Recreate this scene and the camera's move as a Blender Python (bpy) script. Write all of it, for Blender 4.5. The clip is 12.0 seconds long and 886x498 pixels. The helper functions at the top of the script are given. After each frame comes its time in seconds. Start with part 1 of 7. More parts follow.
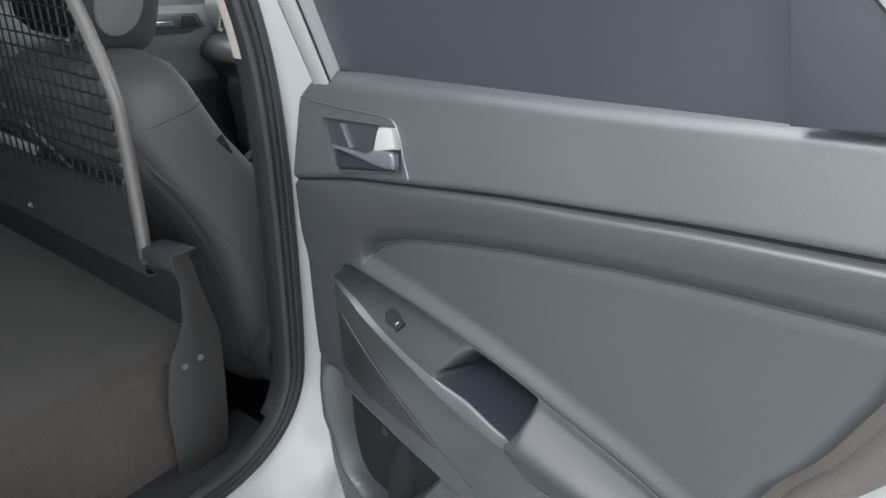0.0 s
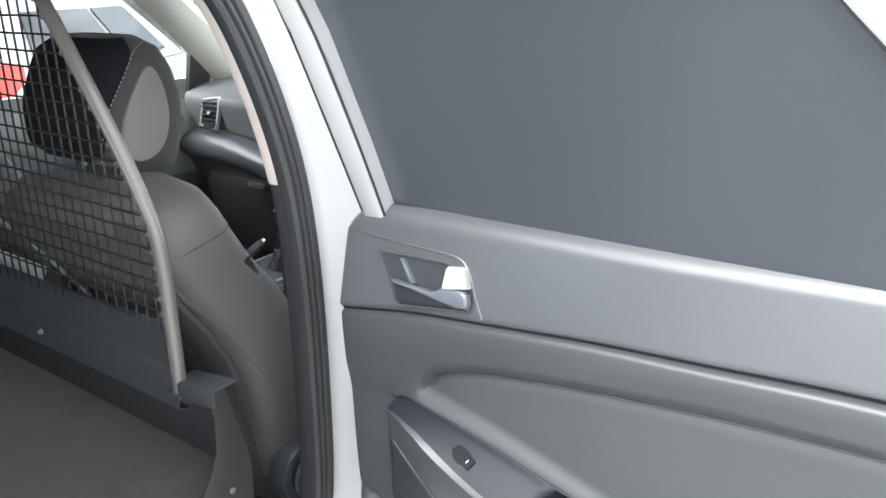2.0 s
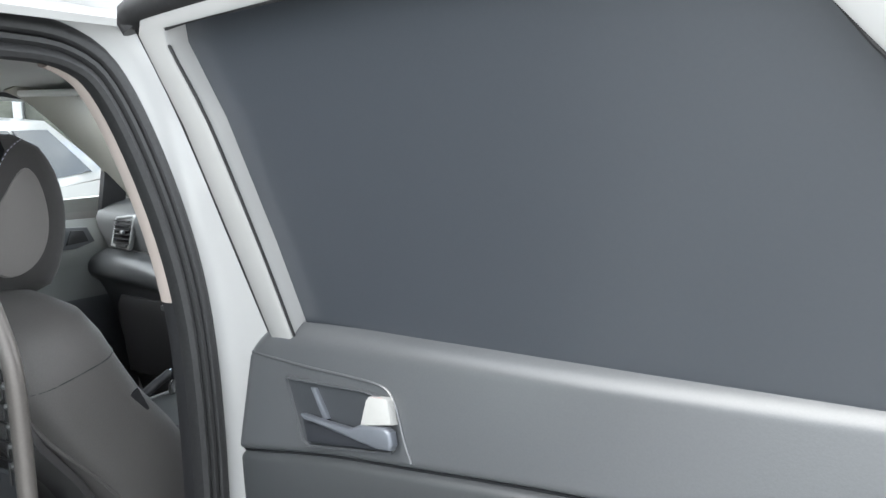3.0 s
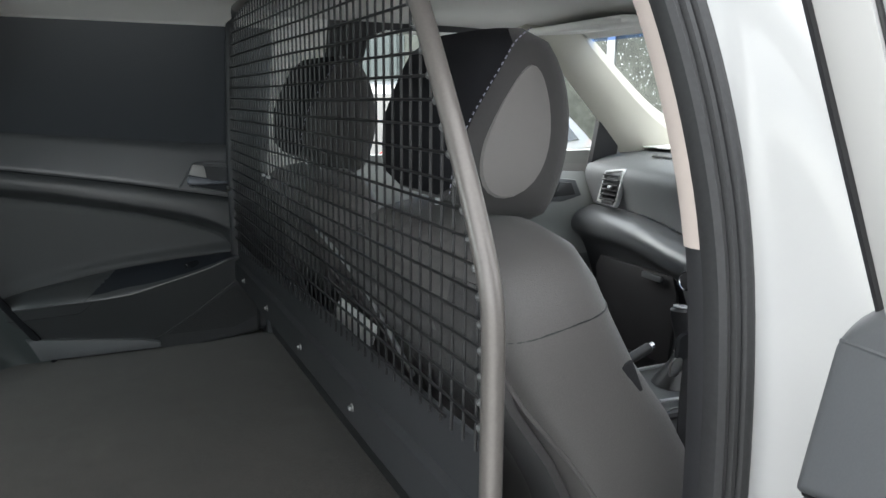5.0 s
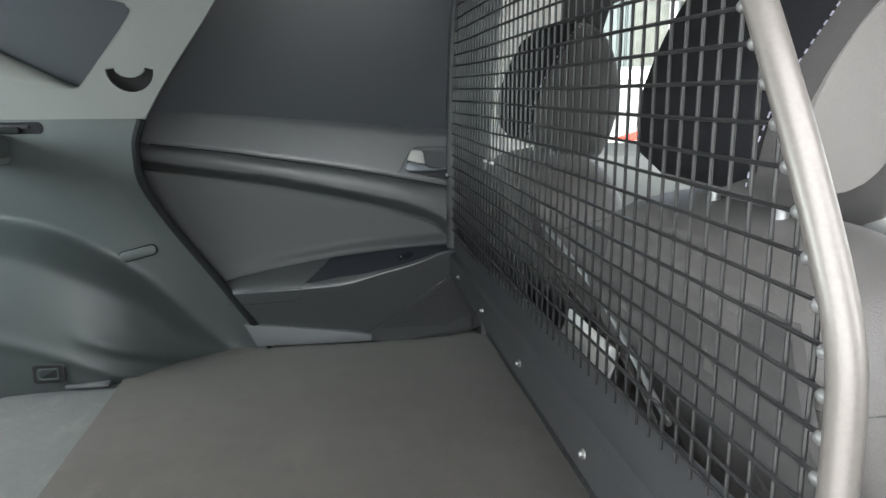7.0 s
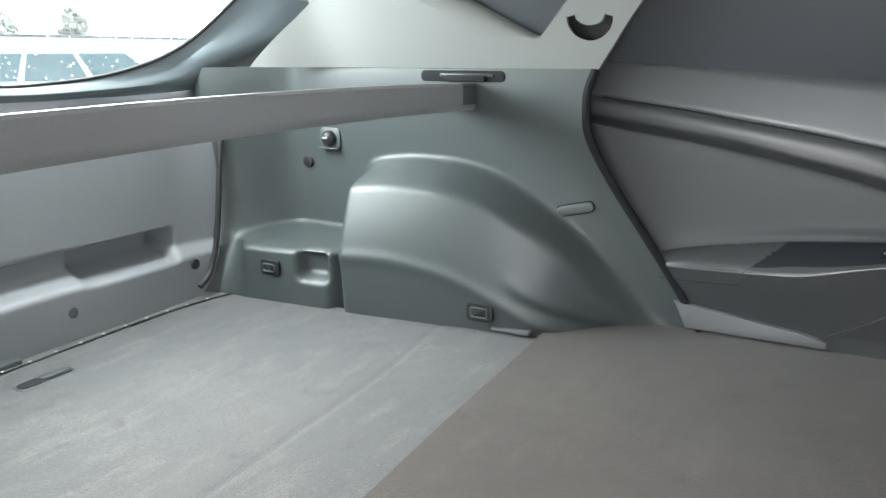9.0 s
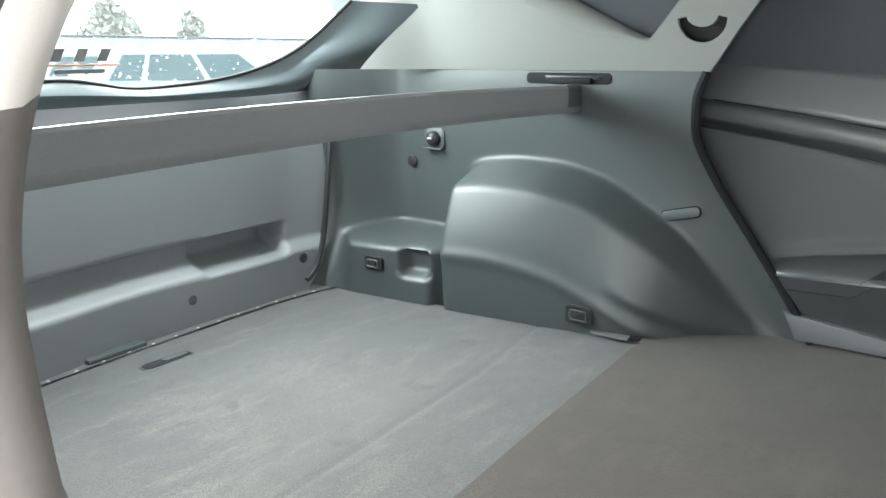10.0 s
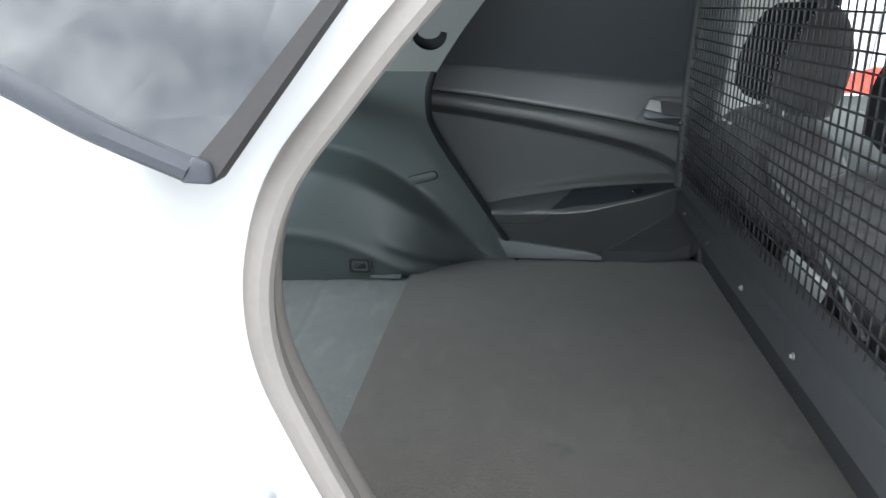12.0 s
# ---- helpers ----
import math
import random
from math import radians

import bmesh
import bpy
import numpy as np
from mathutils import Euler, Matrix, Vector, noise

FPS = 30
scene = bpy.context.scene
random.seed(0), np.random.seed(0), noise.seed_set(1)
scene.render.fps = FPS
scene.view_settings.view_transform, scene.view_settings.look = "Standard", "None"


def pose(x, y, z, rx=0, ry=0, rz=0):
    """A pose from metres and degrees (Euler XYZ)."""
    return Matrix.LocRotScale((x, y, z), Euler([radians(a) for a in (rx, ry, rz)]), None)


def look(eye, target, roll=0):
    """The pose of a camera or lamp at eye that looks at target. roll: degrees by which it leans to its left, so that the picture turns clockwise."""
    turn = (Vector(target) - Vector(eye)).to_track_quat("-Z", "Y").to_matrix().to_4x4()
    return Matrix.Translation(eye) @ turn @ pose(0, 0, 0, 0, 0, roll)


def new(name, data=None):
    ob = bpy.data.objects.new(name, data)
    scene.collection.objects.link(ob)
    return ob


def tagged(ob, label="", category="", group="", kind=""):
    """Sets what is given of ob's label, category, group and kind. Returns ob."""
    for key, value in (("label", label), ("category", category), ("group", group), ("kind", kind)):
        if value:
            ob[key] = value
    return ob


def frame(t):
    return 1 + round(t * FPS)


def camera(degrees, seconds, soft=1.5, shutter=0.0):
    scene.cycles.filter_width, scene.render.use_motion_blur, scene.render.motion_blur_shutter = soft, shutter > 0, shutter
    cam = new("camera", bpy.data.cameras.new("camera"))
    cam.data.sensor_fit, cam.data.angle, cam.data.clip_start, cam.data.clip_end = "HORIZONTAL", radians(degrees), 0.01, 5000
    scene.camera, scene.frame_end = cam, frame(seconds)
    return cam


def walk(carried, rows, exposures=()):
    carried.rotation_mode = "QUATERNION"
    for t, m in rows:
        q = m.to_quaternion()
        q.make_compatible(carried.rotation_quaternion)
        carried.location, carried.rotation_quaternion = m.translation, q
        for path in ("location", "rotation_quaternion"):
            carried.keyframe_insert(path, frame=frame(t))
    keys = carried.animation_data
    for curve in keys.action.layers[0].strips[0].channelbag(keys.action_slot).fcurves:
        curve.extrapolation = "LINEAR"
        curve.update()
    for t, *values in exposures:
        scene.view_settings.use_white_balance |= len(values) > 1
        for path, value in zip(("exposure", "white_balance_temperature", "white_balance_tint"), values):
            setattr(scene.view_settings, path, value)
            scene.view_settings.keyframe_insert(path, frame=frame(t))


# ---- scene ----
cam = camera(61.4, 12.0)
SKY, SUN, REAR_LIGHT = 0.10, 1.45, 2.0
PATH = [
    (0, (1.733, -0.541, 1.471), (0.57, 0.866, 0.653), -0.2),
    (0.5, (1.662, -0.57, 1.367), (0.522, 0.861, 0.557), -0.3),
    (1, (1.681, -0.584, 1.392), (0.54, 0.846, 0.583), -0.4),
    (1.5, (1.627, -0.641, 1.536), (0.499, 0.799, 0.728), -0.3),
    (2, (1.585, -0.605, 1.559), (0.505, 0.941, 0.893), -0.4),
    (2.5, (1.551, -0.526, 1.54), (0.588, 1.178, 1.125), 0.4),
    (2.7, (1.544, -0.503, 1.531), (0.591, 1.216, 1.165), 0.2),
    (4.3, (1.333, -0.375, 1.361), (-0.148, 0.939, 1.074), 0.6),
    (4.5, (1.319, -0.357, 1.356), (-0.267, 0.819, 1.038), 0.6),
    (5, (1.228, -0.314, 1.396), (-0.551, 0.512, 1.005), 0.4),
    (5.5, (1.128, -0.304, 1.397), (-0.699, 0.403, 0.995), 0.3),
    (6, (1.077, -0.312, 1.374), (-0.758, 0.373, 0.969), 0.3),
    (6.5, (1.035, -0.291, 1.373), (-0.85, 0.236, 0.966), 0.2),
    (6.7, (1.026, -0.286, 1.371), (-0.884, 0.143, 0.964), -0.0),
    (8.5, (0.893, -0.236, 1.338), (-0.967, -0.782, 0.844), 0.1),
    (9, (0.849, -0.228, 1.343), (-0.863, -1.13, 0.836), -0.1),
    (9.5, (0.853, -0.222, 1.341), (-0.769, -1.281, 0.839), -0.2),
    (10, (0.872, -0.23, 1.35), (-0.707, -1.347, 0.842), -0.3),
    (10.5, (0.905, -0.269, 1.358), (-0.682, -1.376, 0.853), -0.3),
    (11, (0.999, -0.334, 1.395), (-0.787, -1.071, 0.882), 0.0),
    (11.5, (1.153, -0.381, 1.435), (-0.73, -0.755, 0.876), -0.2),
    (12, (1.357, -0.427, 1.481), (-0.532, -0.639, 0.858), -0.3),
]
EXPOSURES = [(0.0, 1.18, 6100, 7.5), (0.5, 1.5, 6150, 7.5), (1.0, 1.7, 6200, 7), (1.5, 1.95, 6150, 7), (2.0, 1.9, 6150, 7), (2.5, 1.6, 6150, 7), (4.5, 1.35, 6300, 7), (5.0, 1.6, 6300, 7.5), (5.5, 1.9, 6400, 7), (6.5, 2.5, 6450, 7), (8.5, 3.45, 6400, 11), (9.5, 3.42, 6500, 10), (10.5, 3.25, 6450, 6), (11.0, 3.25, 6450, 6), (11.5, 3.2, 6350, 7), (12.0, 2.5, 6050, 7)]
walk(cam, [(t, look(eye, target, roll)) for t, eye, target, roll in PATH], EXPOSURES)

# ---- world and light ----
world = bpy.data.worlds.new("overcast_sky")
scene.world = world
world.use_nodes = True
wn, wl = world.node_tree.nodes, world.node_tree.links
wn.clear()
w_out, w_bg = wn.new("ShaderNodeOutputWorld"), wn.new("ShaderNodeBackground")
w_sky = wn.new("ShaderNodeTexSky")
w_sky.sky_type, w_sky.sun_disc = "NISHITA", False
w_sky.sun_elevation, w_sky.sun_rotation = radians(46), radians(204)
w_co, w_noise, w_ramp, w_mix = (wn.new(k) for k in ("ShaderNodeTexCoord", "ShaderNodeTexNoise", "ShaderNodeValToRGB", "ShaderNodeMix"))
w_noise.inputs["Scale"].default_value, w_noise.inputs["Detail"].default_value = 4.2, 7.0
w_ramp.color_ramp.elements[0].position, w_ramp.color_ramp.elements[1].position = 0.30, 0.66
w_ramp.color_ramp.elements[0].color = (0.40, 0.40, 0.40, 1)
w_mix.data_type = "RGBA"
wl.new(w_co.outputs["Generated"], w_noise.inputs["Vector"])
wl.new(w_noise.outputs["Fac"], w_ramp.inputs["Fac"])
wl.new(w_ramp.outputs["Color"], w_mix.inputs["Factor"])
wl.new(w_sky.outputs["Color"], w_mix.inputs["A"])
w_fine, w_cloud = wn.new("ShaderNodeTexNoise"), wn.new("ShaderNodeMix")
w_fine.inputs["Scale"].default_value, w_fine.inputs["Detail"].default_value = 7.0, 6.0
w_cloud.data_type = "RGBA"
w_cloud.inputs["A"].default_value, w_cloud.inputs["B"].default_value = (7.5, 7.8, 8.3, 1), (21.0, 20.6, 20.0, 1)
w_part = wn.new("ShaderNodeMapRange")
w_part.inputs["From Min"].default_value, w_part.inputs["From Max"].default_value = 0.36, 0.64
wl.new(w_co.outputs["Generated"], w_fine.inputs["Vector"])
wl.new(w_fine.outputs["Fac"], w_part.inputs["Value"])
wl.new(w_part.outputs["Result"], w_cloud.inputs["Factor"])
wl.new(w_cloud.outputs["Result"], w_mix.inputs["B"])
wl.new(w_mix.outputs["Result"], w_bg.inputs["Color"])
w_bg.inputs["Strength"].default_value = SKY
wl.new(w_bg.outputs["Background"], w_out.inputs["Surface"])

sun_data = bpy.data.lights.new("sun", "SUN")
sun_data.energy, sun_data.angle, sun_data.color = SUN, radians(45), (1.0, 0.95, 0.89)
sun = new("sun", sun_data)
sun.matrix_world = look((-2.0, -4.5, 5.6), (0, 0, 0.6))

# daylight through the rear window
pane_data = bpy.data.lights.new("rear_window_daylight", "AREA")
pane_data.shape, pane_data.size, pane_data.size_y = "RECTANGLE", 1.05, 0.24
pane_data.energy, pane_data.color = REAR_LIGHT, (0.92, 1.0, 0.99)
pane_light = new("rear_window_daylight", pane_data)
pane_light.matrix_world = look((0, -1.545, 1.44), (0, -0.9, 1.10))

# ---- materials ----


def mat(name, base, rough=0.5, metal=0.0, grain=60.0, bump=0.1, vary=0.12, stain=2.5, coat=0.0, sheen=0.0, spec=0.5, tint=None, blot=1.0):
    m = bpy.data.materials.new(name)
    m.use_nodes = True
    n, k = m.node_tree.nodes, m.node_tree.links
    b = n["Principled BSDF"]
    co = n.new("ShaderNodeTexCoord")
    fine, big = n.new("ShaderNodeTexNoise"), n.new("ShaderNodeTexNoise")
    fine.inputs["Scale"].default_value, fine.inputs["Detail"].default_value = grain, 3.0
    big.inputs["Scale"].default_value, big.inputs["Detail"].default_value = stain, 4.0
    for t in (fine, big):
        k.new(co.outputs["Object"], t.inputs["Vector"])
    mix = n.new("ShaderNodeMix")
    mix.data_type = "RGBA"
    dark = [c * (1 - vary) for c in base]
    light = [min(1, c * (1 + vary)) for c in (tint or base)]
    mix.inputs["A"].default_value, mix.inputs["B"].default_value = (*dark, 1), (*light, 1)
    add = n.new("ShaderNodeMath")
    add.operation = "ADD"
    half = n.new("ShaderNodeMath")
    half.operation = "MULTIPLY_ADD"
    half.inputs[1].default_value, half.inputs[2].default_value = 1.6, -1.1
    k.new(fine.outputs["Fac"], add.inputs[0])
    soft = n.new("ShaderNodeMapRange")
    soft.inputs["To Min"].default_value, soft.inputs["To Max"].default_value = 0.5 - 0.5 * blot, 0.5 + 0.5 * blot
    k.new(big.outputs["Fac"], soft.inputs["Value"])
    k.new(soft.outputs["Result"], add.inputs[1])
    k.new(add.outputs[0], half.inputs[0])
    half.use_clamp = True
    k.new(half.outputs[0], mix.inputs["Factor"])
    k.new(mix.outputs["Result"], b.inputs["Base Color"])
    ro = n.new("ShaderNodeMapRange")
    ro.inputs["To Min"].default_value, ro.inputs["To Max"].default_value = max(0.02, rough * 0.88), min(1, rough * 1.12)
    k.new(big.outputs["Fac"], ro.inputs["Value"])
    b.inputs["Roughness"].default_value = rough
    if blot:
        k.new(ro.outputs["Result"], b.inputs["Roughness"])
    b.inputs["Metallic"].default_value = metal
    b.inputs["Specular IOR Level"].default_value = spec
    b.inputs["Coat Weight"].default_value = coat
    b.inputs["Coat Roughness"].default_value = 0.06
    b.inputs["Sheen Weight"].default_value = sheen
    if bump:
        bp = n.new("ShaderNodeBump")
        bp.inputs["Strength"].default_value, bp.inputs["Distance"].default_value = bump, 0.0015
        k.new(fine.outputs["Fac"], bp.inputs["Height"])
        k.new(bp.outputs["Normal"], b.inputs["Normal"])
    return m


def worn_carpet(name, dark, mid, pale):
    """Short-pile carpet with broad patches, scuffs and pale dust."""
    m = bpy.data.materials.new(name)
    m.use_nodes = True
    n, k = m.node_tree.nodes, m.node_tree.links
    b = n["Principled BSDF"]
    co = n.new("ShaderNodeTexCoord")

    def noise_at(scale, detail, rough, stretch=None):
        t = n.new("ShaderNodeTexNoise")
        t.inputs["Scale"].default_value, t.inputs["Detail"].default_value, t.inputs["Roughness"].default_value = scale, detail, rough
        src = co.outputs["Object"]
        if stretch:
            mp = n.new("ShaderNodeMapping")
            mp.inputs["Scale"].default_value, mp.inputs["Rotation"].default_value = stretch, (0, 0, 0.5)
            k.new(src, mp.inputs["Vector"])
            src = mp.outputs["Vector"]
        k.new(src, t.inputs["Vector"])
        return t.outputs["Fac"]

    def band(src, lo, hi):
        r = n.new("ShaderNodeMapRange")
        r.inputs["From Min"].default_value, r.inputs["From Max"].default_value = lo, hi
        k.new(src, r.inputs["Value"])
        return r.outputs["Result"]

    def blend(fac, a, c, amount=1.0):
        x = n.new("ShaderNodeMix")
        x.data_type = "RGBA"
        g = n.new("ShaderNodeMath")
        g.operation = "MULTIPLY"
        g.inputs[1].default_value = amount
        k.new(fac, g.inputs[0])
        k.new(g.outputs[0], x.inputs["Factor"])
        for slot, v in (("A", a), ("B", c)):
            if isinstance(v, tuple):
                x.inputs[slot].default_value = (*v, 1)
            else:
                k.new(v, x.inputs[slot])
        return x.outputs["Result"]

    col = blend(band(noise_at(3.2, 8, 0.62), 0.36, 0.66), dark, mid)
    col = blend(band(noise_at(6.0, 7, 0.7, (1.0, 3.2, 1.0)), 0.52, 0.72), col, pale, 0.75)
    col = blend(band(noise_at(11.0, 5, 0.65), 0.60, 0.74), col, tuple(c * 0.55 for c in dark), 0.85)
    col = blend(band(noise_at(90.0, 4, 0.7), 0.58, 0.75), col, pale, 0.55)
    pile = noise_at(420.0, 2, 0.5)
    col = blend(band(pile, 0.30, 0.62), tuple(c * 0.75 for c in dark), col, 1.0)
    k.new(col, b.inputs["Base Color"])
    b.inputs["Roughness"].default_value, b.inputs["Sheen Weight"].default_value = 0.95, 0.2
    bp = n.new("ShaderNodeBump")
    bp.inputs["Strength"].default_value, bp.inputs["Distance"].default_value = 0.5, 0.0015
    k.new(pile, bp.inputs["Height"])
    k.new(bp.outputs["Normal"], b.inputs["Normal"])
    return m


def glass_mat(name, colour=(1, 1, 1), rough=0.0, film=0.0):
    m = bpy.data.materials.new(name)
    m.use_nodes = True
    n, k = m.node_tree.nodes, m.node_tree.links
    n.clear()
    out, tr, gl, mx, fr = (n.new("ShaderNode" + s) for s in ("OutputMaterial", "BsdfTransparent", "BsdfGlossy", "MixShader", "LayerWeight"))
    tr.inputs["Color"].default_value = (*colour, 1)
    gl.inputs["Roughness"].default_value = rough
    fr.inputs["Blend"].default_value = 0.5
    power, gain = n.new("ShaderNodeMath"), n.new("ShaderNodeMath")
    power.operation, gain.operation = "POWER", "MULTIPLY_ADD"
    power.inputs[1].default_value = 5.0
    gain.inputs[1].default_value, gain.inputs[2].default_value = 0.90, 0.04
    k.new(fr.outputs["Facing"], power.inputs[0])
    k.new(power.outputs[0], gain.inputs[0])
    k.new(gain.outputs[0], mx.inputs[0])
    k.new(tr.outputs[0], mx.inputs[1])
    k.new(gl.outputs[0], mx.inputs[2])
    if film:
        # a thin wet translucent film that lays a painted haze of daylight over the glass
        ft, fm, fn = (n.new("ShaderNode" + s) for s in ("BsdfTranslucent", "MixShader", "TexNoise"))
        fr_ = n.new("ShaderNodeMapRange")
        fn.inputs["Scale"].default_value, fn.inputs["Detail"].default_value = 9.0, 5.0
        fr_.inputs["To Min"].default_value, fr_.inputs["To Max"].default_value = film * 0.6, film * 1.4
        k.new(fn.outputs["Fac"], fr_.inputs["Value"])
        k.new(fr_.outputs["Result"], fm.inputs[0])
        k.new(mx.outputs[0], fm.inputs[1])
        k.new(ft.outputs[0], fm.inputs[2])
        k.new(fm.outputs[0], out.inputs[0])
    else:
        k.new(mx.outputs[0], out.inputs[0])
    return m


def drop_mat(name):
    """Water beads that gather daylight from behind."""
    m = bpy.data.materials.new(name)
    m.use_nodes = True
    n, k = m.node_tree.nodes, m.node_tree.links
    n.clear()
    out, tl, gl, mx = (n.new("ShaderNode" + s) for s in ("OutputMaterial", "BsdfTranslucent", "BsdfGlossy", "MixShader"))
    tl.inputs["Color"].default_value = (0.95, 0.97, 0.97, 1)
    gl.inputs["Roughness"].default_value = 0.05
    mx.inputs[0].default_value = 0.2
    k.new(tl.outputs[0], mx.inputs[1])
    k.new(gl.outputs[0], mx.inputs[2])
    k.new(mx.outputs[0], out.inputs[0])
    return m


